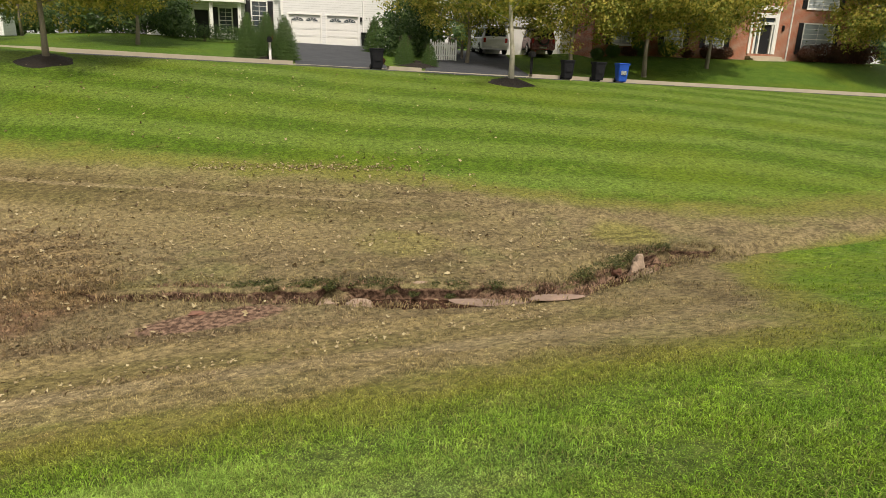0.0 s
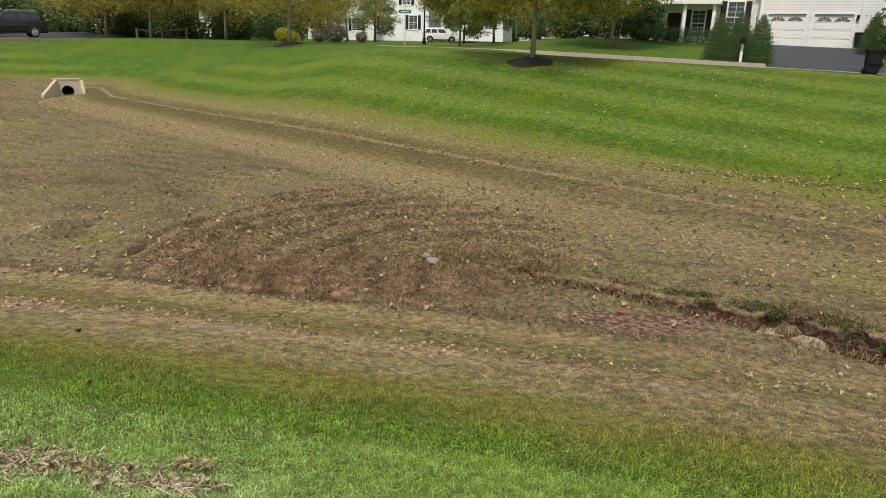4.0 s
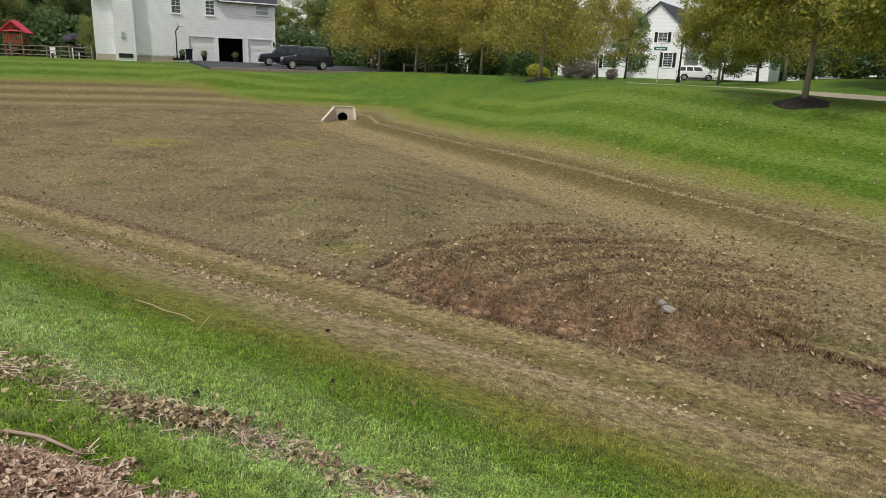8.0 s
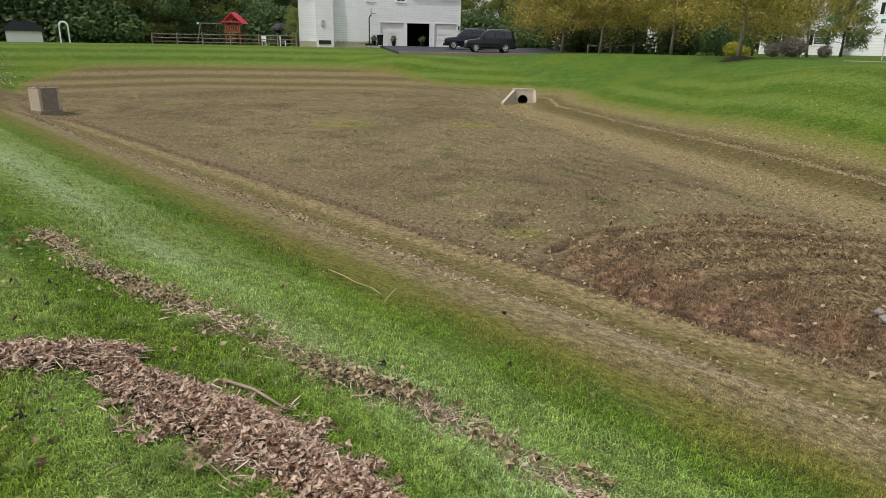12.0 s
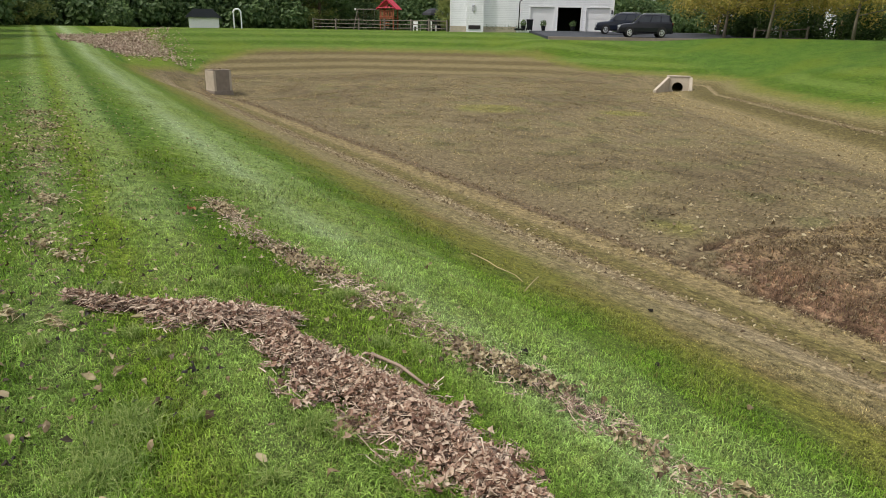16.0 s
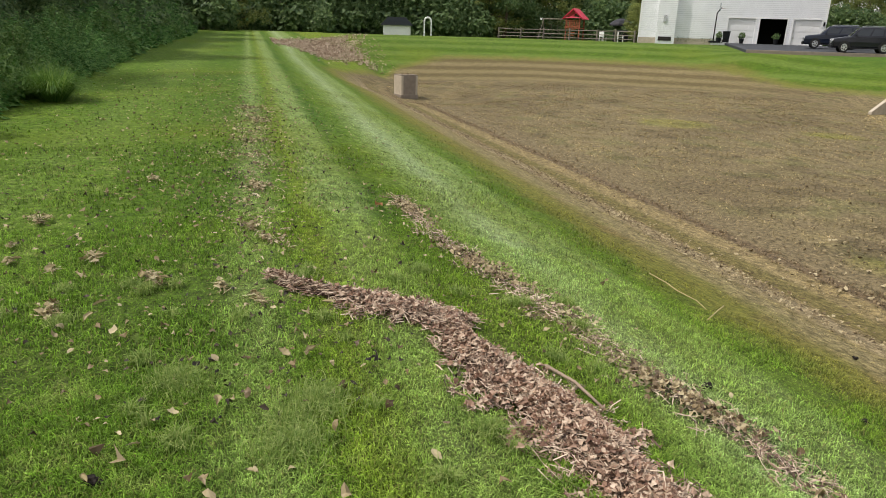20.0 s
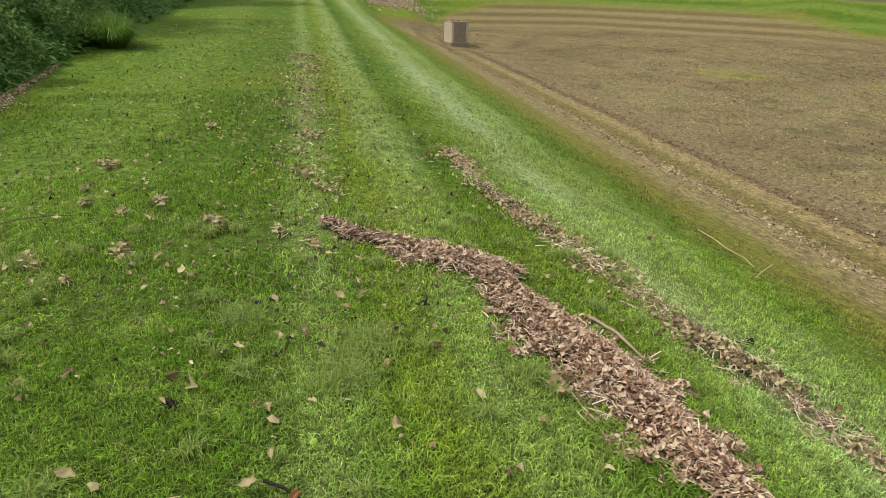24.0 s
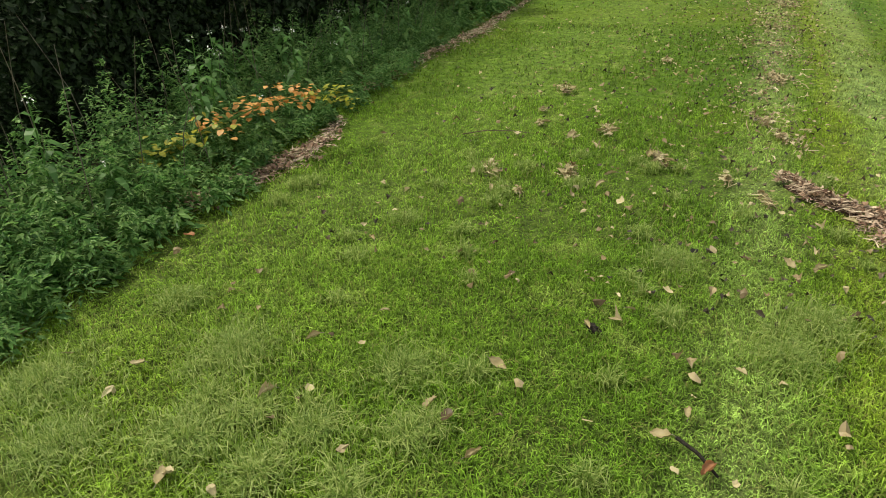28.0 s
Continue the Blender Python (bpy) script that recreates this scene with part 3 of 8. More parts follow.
def fields(x, y):
    q = 0.0821 * x + 0.9966 * y
    s = -0.9966 * x + 0.0821 * y
    d = basin_distance(x, y)
    brown = 3.0 - 1.6 * sstep(6, 12, x) + 3.5 * (1 - sstep(-42, -30, x)) * sstep(8, 15, q) - d
    brown = brown - 2.6 * sstep(37, 44, s) * (1 - sstep(7.5, 10, q))
    south = sstep(-0.5, 0.7, np.interp(x, [g[0] for g in GULLY], [g[1] for g in GULLY]) - y)
    along = line_distance(x, y, GULLY[8:])[0]
    north = np.maximum(brown, 1.3 - 0.75 * along - 1.2 * sstep(13, 20, x) - 9 * (1 - sstep(7, 10, x)))
    brown = (brown - 2.2 * sstep(6.5, 10, x)) * south + north * (1 - south)
    side = np.where(d < 0, sstep(0.3, 1.2, q - 7.2 + d), sstep(7.3, 8.6, q))
    oval = (np.abs((s - 2.6) / 3.7) ** 2.6 + np.abs((q - 10.2) / 3.3) ** 2.6) ** (1 / 2.6) + 0.14 * cheap_noise(x, y, 1.6, 4) + 0.12 * cheap_noise(x, y, 4.5, 6)
    inner = 0.86 - 0.5 * (1 - sstep(0.5, 3.5, s))
    rough = (1 - np.clip((oval - inner) / (1.08 - inner), 0, 1)) * sstep(7.0, 7.4, q)
    wood = sstep(0.25, 0.9, edge_q(s) - q) * sstep(-9, -5, s)
    soil = np.maximum(1 - sstep(0.1, 1.0, np.hypot((x - 1.9) / 1.9, (y - 7.5) / 0.55)), np.maximum(1 - sstep(0.25, 0.62, line_distance(x, y, GULLY[4:7])[0]), 1 - sstep(0.15, 0.38, line_distance(x, y, GULLY[2:10])[0])))
    track = (1 - sstep(4, 9, x)) * (1 - (1 - sstep(-27, -21, x)) * side) * sstep(-40, -33, x)
    track = track * (1 - 0.1 * side) * (1 - 0.5 * sstep(-3, 3, x))
    moss = np.zeros(x.shape)
    for mx, my, mr in ((-6.3, 9.1, 0.8), (-21.2, 17.3, 2.2), (-17.2, 21.0, 1.5), (5.5, 9.6, 1.2), (9.6, 8.4, 1.2)):
        moss = np.maximum(moss, 1 - sstep(0.0, 1.3, np.hypot(x - mx, y - my) / mr))
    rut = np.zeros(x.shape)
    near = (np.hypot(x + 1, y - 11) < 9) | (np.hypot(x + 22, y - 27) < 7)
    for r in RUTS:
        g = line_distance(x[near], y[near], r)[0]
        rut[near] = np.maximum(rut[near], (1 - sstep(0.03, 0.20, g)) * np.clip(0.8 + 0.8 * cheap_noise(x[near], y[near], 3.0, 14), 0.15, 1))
    return q, s, d, brown, side, rough, soil, track, rut, sstep(-4, 2.5, s), moss, wood


def gully_width(along):
    return 0.8 + 0.75 * np.exp(-((along - 6.1) / 1.5) ** 2) + 0.3 * np.exp(-((along - 10.2) / 0.8) ** 2)


def height(x, y):
    x, y = np.asarray(x, float), np.asarray(y, float)
    q, s, d_in, brown, side_, rough, soil, track, rut, stripe, moss, wood = fields(x, y)
    d = np.maximum(d_in, 0)
    berm = 0.02 * np.clip(s - 8, 0, 60) * sstep(8, 20, s)
    dip = (0.5 * np.clip((q - 0.5) / 6.7, 0, 1) + 0.5 * sstep(0.3, 7.2, q)) * (1 - sstep(34, 55, s))
    near = berm + (-1.5 - berm) * dip
    crest = kerb_z(x) + 0.1
    to_road = np.maximum((kerb_y(x) - 9.0 - y) * 0.95, 0)
    to_road = d / (d + to_road + 1e-3)
    w = np.clip(d / 13.0, 0, 1)
    w = w + (np.clip(to_road, 0, 1) - w) * sstep(-12, -5, x)
    far = -1.5 + (crest + 1.5) * (0.6 * w + 0.4 * sstep(0, 1, w))
    side = sstep(6.4, 8.6, q)
    z = near * (1 - side) + far * side
    back = y - kerb_y(x)
    z = z - sstep(-8.6, -7.4, back) * (1 - sstep(0.4, 1.6, back)) * sstep(-3, 3, x) * (1 - sstep(70, 90, x)) * 0.2
    steep = sstep(30, 36, x)
    rise = 1.0 + 0.5 * sstep(20, 40, x)
    z = z + (sstep(1, 19, back) * rise * (1 - steep) + sstep(0.8, 10.0, back) * (1.62 - kerb_z(x)) * steep) * sstep(-6, 6, x)
    g, along = line_distance(x, y, GULLY)
    g = g / gully_width(along)
    z = z - 0.33 * (1 - sstep(0.16, 0.34, g)) * sstep(0.2, 2.0, along) * (1 - 0.7 * sstep(11, 14, along))
    z = z - 0.5 * np.exp(-((x + 33.8) ** 2 + (y - 12.2) ** 2) / 14) - 0.2 * np.exp(-((x + 24.2) ** 2 + (y - 31.8) ** 2) / 9)
    z = z - 0.11 * rut + 0.03 * np.exp(-((d_in - 0.05) / 0.2) ** 2) * track * (1 - side_) * (0.6 + 0.4 * cheap_noise(x, y, 4.0, 8))
    fx, fy = 0.6004 * (x + 57.5) + 0.7997 * (y - 41.6), -0.7997 * (x + 57.5) + 0.6004 * (y - 41.6)
    pad = sstep(-21, -16.5, fy) * sstep(4, 8, fx) * (1 - sstep(34, 42, fx)) * (1 - sstep(-1.0, 1.5, fy))
    z = z + (1.38 + 0.024 * fy - 0.2 - z) * pad
    z = z + rough * (0.035 * cheap_noise(x, y, 5.5, 3) + 0.022 * np.sin(np.hypot(x, y - 8.5) * 9.2 + 2 * cheap_noise(x, y, 1.2, 15))) + 0.02 * cheap_noise(x, y, 1.1, 5) + 0.022 * cheap_noise(x, y, 0.28, 9) * sstep(4, 10, np.hypot(x, y))
    return z


def ground_z(x, y):
    return float(height(np.array([x]), np.array([y]))[0])


def set_fields(ob, x, y):
    q, s, d, brown, side, rough, soil, track, rut, stripe, moss, wood = fields(x, y)
    # green turf near the origin gets the painted shade of its blades
    thatch_shade = (1 - sstep(2.6, 6.5, np.hypot(x, y))) * (brown < -0.3)
    for name, v in (("thatch_shade", thatch_shade), ("q", q), ("d", d), ("brown", brown), ("side", side), ("rough", rough), ("soil", soil), ("track", track), ("rut", rut), ("stripe", stripe), ("moss", moss), ("wood", wood)):
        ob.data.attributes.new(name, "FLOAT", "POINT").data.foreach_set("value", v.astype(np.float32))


def ground_sheet():
    n = 250
    u = np.arange(-n, n + 1) / n
    ax, ay = (k * np.sinh(u * math.asinh(1800 / k)) for k in (5.5, 4.5))
    gx, gy = np.meshgrid(ax + 2.5, ay + 8.0)
    x, y = gx.ravel(), gy.ravel()
    z = height(x, y)
    w = 2 * n + 1
    i = (np.arange(w - 1)[:, None] * w + np.arange(w - 1)[None, :]).ravel()
    ob = npmesh("ground", np.c_[x, y, z], np.c_[i, i + 1, i + 1 + w, i + w], M_TURF, smooth=True)
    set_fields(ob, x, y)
    return tagged(ob, "striped mown lawn round a dry brown grass basin", "lawn", kind="structure")


ground_sheet()


def strip(name, x0, x1, off0, off1, lift, mat, label, thick=0.12, n=60):
    """A band along the street between two offsets from the far kerb's face, with a rim of its own thickness."""
    xs = np.linspace(x0, x1, n)
    rows = []
    for o, dz in ((off0, -thick), (off0, 0), (off1, 0), (off1, -thick)):
        yy = kerb_y(xs) + o
        rows.append(np.c_[xs, yy, kerb_z(xs) + lift + dz])
    v = np.concatenate(rows)
    i = np.arange(n - 1)
    f = np.concatenate([np.c_[i + a * n, i + 1 + a * n, i + 1 + b * n, i + b * n] for a, b in ((0, 1), (1, 2), (2, 3))])
    return tagged(npmesh(name, v, f, mat), label, name, kind="structure")


strip("road", -1.5, 85, -7.6, -0.02, -0.06, M_ASPHALT, "grey asphalt street sunk behind the lawn")
for k0, k1 in ((-8.5, 11.0), (15.6, 17.2), (23.0, 85.0)):
    strip("kerb", k0, k1, 0.0, 0.32, 0.13, M_KERB, "tan concrete kerb along the street", 0.5)


for k0, k1 in ((11.0, 15.6), (17.2, 23.0)):
    strip("kerb", k0, k1, 0.0, 0.30, -0.005, M_KERB, "low dropped kerb across a driveway", 0.3)


def pools():
    """Brown standing water along the gully."""
    for lo, hi, w in ((2, 6, 0.44), (7, 10, 0.32)):
        pts = GULLY[lo:hi + 1]
        v, f = [], []
        for i, (x, y) in enumerate(pts):
            ax, ay = pts[max(i - 1, 0)]
            bx_, by_ = pts[min(i + 1, len(pts) - 1)]
            l = math.hypot(bx_ - ax, by_ - ay)
            nx, ny = -(by_ - ay) / l, (bx_ - ax) / l
            for k in (-1, 1):
                v.append((x + nx * w * k, y + ny * w * k, -1.70))
            if i:
                f.append((2 * i - 2, 2 * i - 1, 2 * i + 1, 2 * i))
        tagged(npmesh("water", v, f, M_WATER), "shallow red-brown standing water in the gully", "water", kind="structure")


pools()


# ---- houses ----
def holed_wall(x0, x1, z0, z1, y0, y1, holes):
    """A wall with openings that go through it: blocks laid round the holes (x0, z0, x1, z1)."""
    xs = sorted({x0, x1, *(h[0] for h in holes), *(h[2] for h in holes)})
    zs = sorted({z0, z1, *(h[1] for h in holes), *(h[3] for h in holes)})
    bm = bmesh.new()
    for a, b in zip(xs, xs[1:]):
        run = None
        for c, d in zip(zs, zs[1:]):
            mx, mz = (a + b) / 2, (c + d) / 2
            if any(h[0] < mx < h[2] and h[1] < mz < h[3] for h in holes):
                if run:
                    bx(a, y0, run[0], b, y1, run[1], bm=bm)
                run = None
            else:
                run = (run[0] if run else c, d)
        if run:
            bx(a, y0, run[0], b, y1, run[1], bm=bm)
    return bm


def add_window(house, x0, z0, x1, z1, shutters=False, glass=None, bars=(2, 3), y=0.0):
    """A sash window in its opening: frame, sill, two panes with glazing bars, and shutters beside it."""
    bm = bmesh.new()
    f = 0.07
    for a in ((x0 - f, z0 - f, x0 + 0.02, z1 + f), (x1 - 0.02, z0 - f, x1 + f, z1 + f), (x0, z1 - 0.02, x1, z1 + f), (x0, z0 - f, x1, z0 + 0.02)):
        bx(a[0], y - 0.035, a[1], a[2], y + 0.10, a[3], bm=bm)
    win = part("window", bm, M_WHITE, house)
    part("sill", bx(x0 - 0.12, y - 0.09, z0 - 0.12, x1 + 0.12, y + 0.02, z0 - 0.07), M_WHITE, win)
    mid = (z0 + z1) / 2
    for lo, hi, yy in ((z0, mid, 0.05), (mid, z1, 0.03)):
        part("pane", bx(x0, y + yy + 0.02, lo, x1, y + yy + 0.03, hi), glass or M_GLASS, win)
        bm = bmesh.new()
        for i in range(1, bars[0]):
            xx = x0 + (x1 - x0) * i / bars[0]
            bx(xx - 0.012, y + yy, lo, xx + 0.012, y + yy + 0.018, hi, bm=bm)
        for i in range(1, bars[1]):
            zz = lo + (hi - lo) * i / bars[1]
            bx(x0, y + yy + 0.002, zz - 0.012, x1, y + yy + 0.016, zz + 0.012, bm=bm)
        bx(x0, y + yy - 0.005, lo - 0.03, x1, y + yy + 0.018, lo + 0.03, bm=bm)
        part("sash", bm, M_WHITE, win)
    if shutters:
        for a in (x0 - f - 0.42, x1 + f + 0.02):
            bm = bx(a, y - 0.05, z0 - 0.05, a + 0.40, y - 0.005, z1 + 0.05)
            for i in range(14):
                zz = z0 + 0.05 + (z1 - z0 - 0.1) * i / 14
                bx(a + 0.05, y - 0.062, zz, a + 0.35, y - 0.05, zz + 0.05, bm=bm)
            part("shutter", bm, M_SHUTTER, house)
    return win


def add_garage_door(house, x0, x1, h, lights=False, y=0.12):
    """A sectional door: four sections with raised panels; the top one may have an arched row of lights."""
    door = part("garage_door", bx(x0, y + 0.05, 0.0, x1, y + 0.08, h), M_DOORPANEL, house)
    for r in range(4):
        bm = bx(x0 + 0.01, y, h * r / 4 + 0.012, x1 - 0.01, y + 0.05, h * (r + 1) / 4 - 0.012)
        if not (lights and r == 3):
            for c in range(4):
                a = x0 + 0.08 + (x1 - x0 - 0.1) * c / 4
                bx(a, y - 0.015, h * r / 4 + 0.09, a + (x1 - x0) / 4 - 0.12, y, h * (r + 1) / 4 - 0.09, bm=bm)
        part("section", bm, M_DOORPANEL, door)
    if lights:
        for side in (0, 1):
            cx = x0 + (x1 - x0) * (0.27 + 0.46 * side)
            bm = bmesh.new()
            for k in range(5):
                a0, a1 = math.pi * (k + 0.12) / 5, math.pi * (k + 0.88) / 5
                o = []
                for r_, ang in ((0.10, a0), (0.10, a1), (0.46, a1), (0.46, a0)):
                    o.append((cx + r_ * math.cos(ang), h * 0.78 + 0.62 * r_ * math.sin(ang)))
                prism(o, y - 0.012, y + 0.01, bm)
            part("fan_light", bm, M_GLASS, door)
    bm = bmesh.new()
    for a in ((x0 - 0.12, 0.0, x0, h + 0.12), (x1, 0.0, x1 + 0.12, h + 0.12), (x0, h, x1, h + 0.12)):
        bx(a[0], -0.02, a[1], a[2], 0.12, a[3], bm=bm)
    part("door_casing", bm, M_WHITE, house)
    return door


def gable_roof(house, x0, x1, y0, y1, eave, ridge, over=0.35, along="x", mat=None):
    """Two sloping slabs with thickness, eaves and a ridge along x or y."""
    t = 0.16
    if along == "x":
        ym = (y0 + y1) / 2
        sl = (ridge - eave) / (ym - y0)
        for a, b, dz in ((y0 - over, ym, 1), (y1 + over, ym, -1)):
            lo = eave - sl * over
            bm = bmesh.new()
            o = [bm.verts.new(p) for p in ((x0 - over, a, lo), (x1 + over, a, lo), (x1 + over, b, ridge), (x0 - over, b, ridge), (x0 - over, a, lo + t), (x1 + over, a, lo + t), (x1 + over, b, ridge + t), (x0 - over, b, ridge + t))]
            for f in ((0, 1, 2, 3), (4, 5, 6, 7), (0, 1, 5, 4), (1, 2, 6, 5), (2, 3, 7, 6), (3, 0, 4, 7)):
                bm.faces.new([o[i] for i in f])
            bmesh.ops.recalc_face_normals(bm, faces=list(bm.faces))
            part("roof", bm, mat or M_SHINGLE, house)
    else:
        xm = (x0 + x1) / 2
        sl = (ridge - eave) / (xm - x0)
        for a in (-1, 1):
            xe = x0 - over if a < 0 else x1 + over
            lo = eave - sl * over
            o = [(xe, lo), (xm, ridge), (xm, ridge + t), (xe, lo + t)]
            part("roof", prism(o, y0 - over, y1), mat or M_SHINGLE, house)
    return house


def gutter(house, x0, x1, y, z):
    part("gutter", bx(x0, y - 0.13, z - 0.12, x1, y, z, 0.02), M_WHITE, house)


def house_with_garages():
    """White two-storey house, its basement garages facing the basin."""
    h = thing("house", pose(-57.5, 41.6, 1.38, 0, 0, 53.1) @ Matrix.Diagonal((0.93, 1, 1, 1)), "white lap-sided house with chimney, grey roof and three garage doors", "house")
    W, D, E = 17.55, 9.0, 5.75
    doors = [(8.65, 11.2), (11.6, 14.1), (14.65, 17.15)]
    wins = [(7.2, 4.3, 8.05, 5.6), (10.5, 4.3, 11.35, 5.6), (15.6, 4.6, 16.9, 5.45)]
    holes = [(a, 0.0, b, 2.24) for a, b in doors] + wins
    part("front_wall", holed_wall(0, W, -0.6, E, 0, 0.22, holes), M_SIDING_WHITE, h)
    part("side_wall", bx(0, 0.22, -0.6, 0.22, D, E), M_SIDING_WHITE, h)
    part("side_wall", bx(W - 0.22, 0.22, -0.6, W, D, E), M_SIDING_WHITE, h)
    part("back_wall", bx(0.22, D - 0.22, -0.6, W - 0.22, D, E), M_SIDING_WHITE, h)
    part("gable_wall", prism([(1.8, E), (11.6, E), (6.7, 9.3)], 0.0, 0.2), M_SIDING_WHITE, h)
    for a, b in (((1.65, E - 0.1), (6.7, 9.36)), ((6.7, 9.36), (11.75, E - 0.1))):
        part("rake_board", prism([a, b, (b[0], b[1] + 0.2), (a[0], a[1] + 0.2)], -0.35, -0.13), M_WHITE, h)
    gable_roof(h, 11.95, W, 0, D, E, 8.8)
    gable_roof(h, 0, 1.45, 0, D, E, 8.8)
    gable_roof(h, 1.5, 11.9, 0, D, E, 8.8, -0.3)
    gable_roof(h, 1.8, 11.6, 0.0, D, E, 9.3, 0.3, "y")
    gutter(h, 11.8, W + 0.3, -0.3, E - 0.05)
    gutter(h, -0.3, 1.6, -0.3, E - 0.05)
    ch = part("chimney", bx(1.75, -0.65, -0.6, 3.6, 0.0, 5.0), M_SIDING_WHITE, h)
    part("flue", bx(2.05, -0.62, 5.0, 3.5, 0.3, 11.0), M_SIDING_WHITE, ch)
    part("cap", bx(1.95, -0.72, 11.0, 3.6, 0.4, 11.18), M_WHITE, ch)
    part("corner_board", bx(-0.03, -0.02, -0.6, 0.14, 0.0, E), M_WHITE, h)
    part("corner_board", bx(W - 0.14, -0.02, -0.6, W + 0.03, 0.0, E), M_WHITE, h)
    part("foundation", bx(0.02, -0.05, -0.6, 7.2, 0.0, 0.32), M_CONCRETE, h)
    part("vent", bx(2.0, -0.70, 0.05, 3.3, -0.66, 0.42), M_DARK, h)
    part("meter", bx(2.35, -0.74, 1.75, 2.65, -0.66, 2.36, 0.02), M_STEEL, h)
    for x0, z0, x1, z1 in wins[:2]:
        add_window(h, x0, z0, x1, z1, bars=(2, 2))
    add_window(h, *wins[2], glass=M_GLASS_PALE, bars=(1, 1))
    add_garage_door(h, *doors[0], 2.24)
    add_garage_door(h, *doors[2], 2.24)
    x0, x1 = doors[1]
    bm = bmesh.new()
    for a in ((x0 - 0.12, 0.0, x0, 2.36), (x1, 0.0, x1 + 0.12, 2.36), (x0, 2.24, x1, 2.36)):
        bx(a[0], -0.02, a[1], a[2], 0.12, a[3], bm=bm)
    part("door_casing", bm, M_WHITE, h)
    bm = bmesh.new()
    for a in ((8.3, 0.25, 0.0, 8.4, 6.5, 2.5), (17.2, 0.25, 0.0, 17.3, 6.5, 2.5), (8.3, 6.4, 0.0, 17.3, 6.5, 2.5), (8.3, 0.25, 2.5, 17.3, 6.5, 2.6), (8.3, 0.25, -0.1, 17.3, 6.5, -0.004)):
        bx(*a, bm=bm)
    part("garage_lining", bm, M_DARK, h)
    part("wall_lamp", bx(17.3, -0.14, 1.7, 17.45, 0.0, 2.05, 0.03), M_IRON, h)
    # paved forecourt with a low edge
    f = thing("forecourt", pose(-57.5, 41.6, 1.38, 0, 0, 53.1), "black asphalt forecourt with a low edge before the garages", "driveway", kind="structure")
    bm = bmesh.new()
    a, b = ([bm.verts.new((x, y, z)) for y, z in ((-16.0, -0.9), (-0.02, -0.5), (-0.02, 0.0), (-16.0, -0.384))] for x in (8.0, 34.0))
    bm.faces.new(a), bm.faces.new(b[::-1])
    for i in range(4):
        bm.faces.new((a[i], b[i], b[(i + 1) % 4], a[(i + 1) % 4]))
    bmesh.ops.recalc_face_normals(bm, faces=list(bm.faces))
    part("paving", bm, M_ASPHALT, f)
    part("edging", bx(8.0, -16.25, -0.95, 34, -16.0, -0.36, 0.03), M_CONCRETE_DARK, f, "dark low edging")
    return h


HOUSE_G = house_with_garages()


def house_across():
    """White sunlit house across the street: garage wing, porch and shuttered window."""
    ox, oy = 16.4, 51.5
    h = thing("house", pose(ox, oy, ground_z(ox + 2, oy) + 0.02, 0, 0, -17.2), "white vinyl-sided house with two garage doors and a porch", "house")
    doors = [(0.15, 2.5), (3.0, 5.35)]
    part("garage_wall", holed_wall(-0.4, 8.3, -0.6, 6.4, 0, 0.2, [(a, 0.0, b, 2.13) for a, b in doors]), M_SIDING_SUN, h)
    part("side_wall", bx(-0.4, 0.2, -0.6, -0.2, 9, 6.4), M_SIDING_SUN, h)
    part("side_wall", bx(8.1, 0.2, -0.6, 8.3, 9, 6.4), M_SIDING_SUN, h)
    part("back_wall", bx(-10, 9, -0.6, 8.3, 9.2, 6.4), M_SIDING_SUN, h)
    gable_roof(h, -0.4, 8.3, 0, 9, 6.4, 9.4)
    for a, b in doors:
        add_garage_door(h, a, b, 2.13, True)
    part("corner_board", bx(-0.43, -0.03, -0.6, -0.25, 0.0, 6.4), M_WHITE, h)
    part("downpipe", tube([(5.75, -0.06, 0.1), (5.75, -0.06, 6.2)], 0.05), M_WHITE, h)
    part("wall_lamp", bx(5.5, -0.15, 1.75, 5.65, 0.0, 2.1, 0.03), M_IRON, h)
    wins = [(-2.6, 0.9, -1.5, 3.0), (-5.0, 0.6, -4.1, 2.4), (-8.6, 0.6, -7.6, 2.4), (-5.2, 3.9, -4.1, 5.4), (-2.5, 3.9, -1.5, 5.4)]
    part("front_wall", holed_wall(-10, -0.4, -0.6, 6.4, 1.8, 2.0, wins + [(-6.8, 0.1, -5.8, 2.2)]), M_SIDING_SUN, h)
    gable_roof(h, -10, -0.8, 1.8, 9, 6.4, 9.6)
    for w in wins:
        add_window(h, *w, shutters=True, y=1.8)
    part("front_door", bx(-6.8, 1.85, 0.1, -5.8, 1.92, 2.2), M_SHUTTER, h)
    part("side_wall", bx(-10, 2.0, -0.6, -9.8, 9, 6.4), M_SIDING_SUN, h)
    part("porch_floor", bx(-10, -0.2, -0.6, -3.2, 1.8, 0.1), M_CONCRETE, h)
    part("porch_roof", bx(-10.2, -0.4, 2.75, -3.0, 1.8, 3.0), M_WHITE, h)
    for x in (-9.8, -7.6, -5.4, -3.4):
        part("column", bx(x - 0.12, -0.1, 0.1, x + 0.12, 0.14, 2.75, 0.02), M_WHITE, h)
    return h


HOUSE_A = house_across()


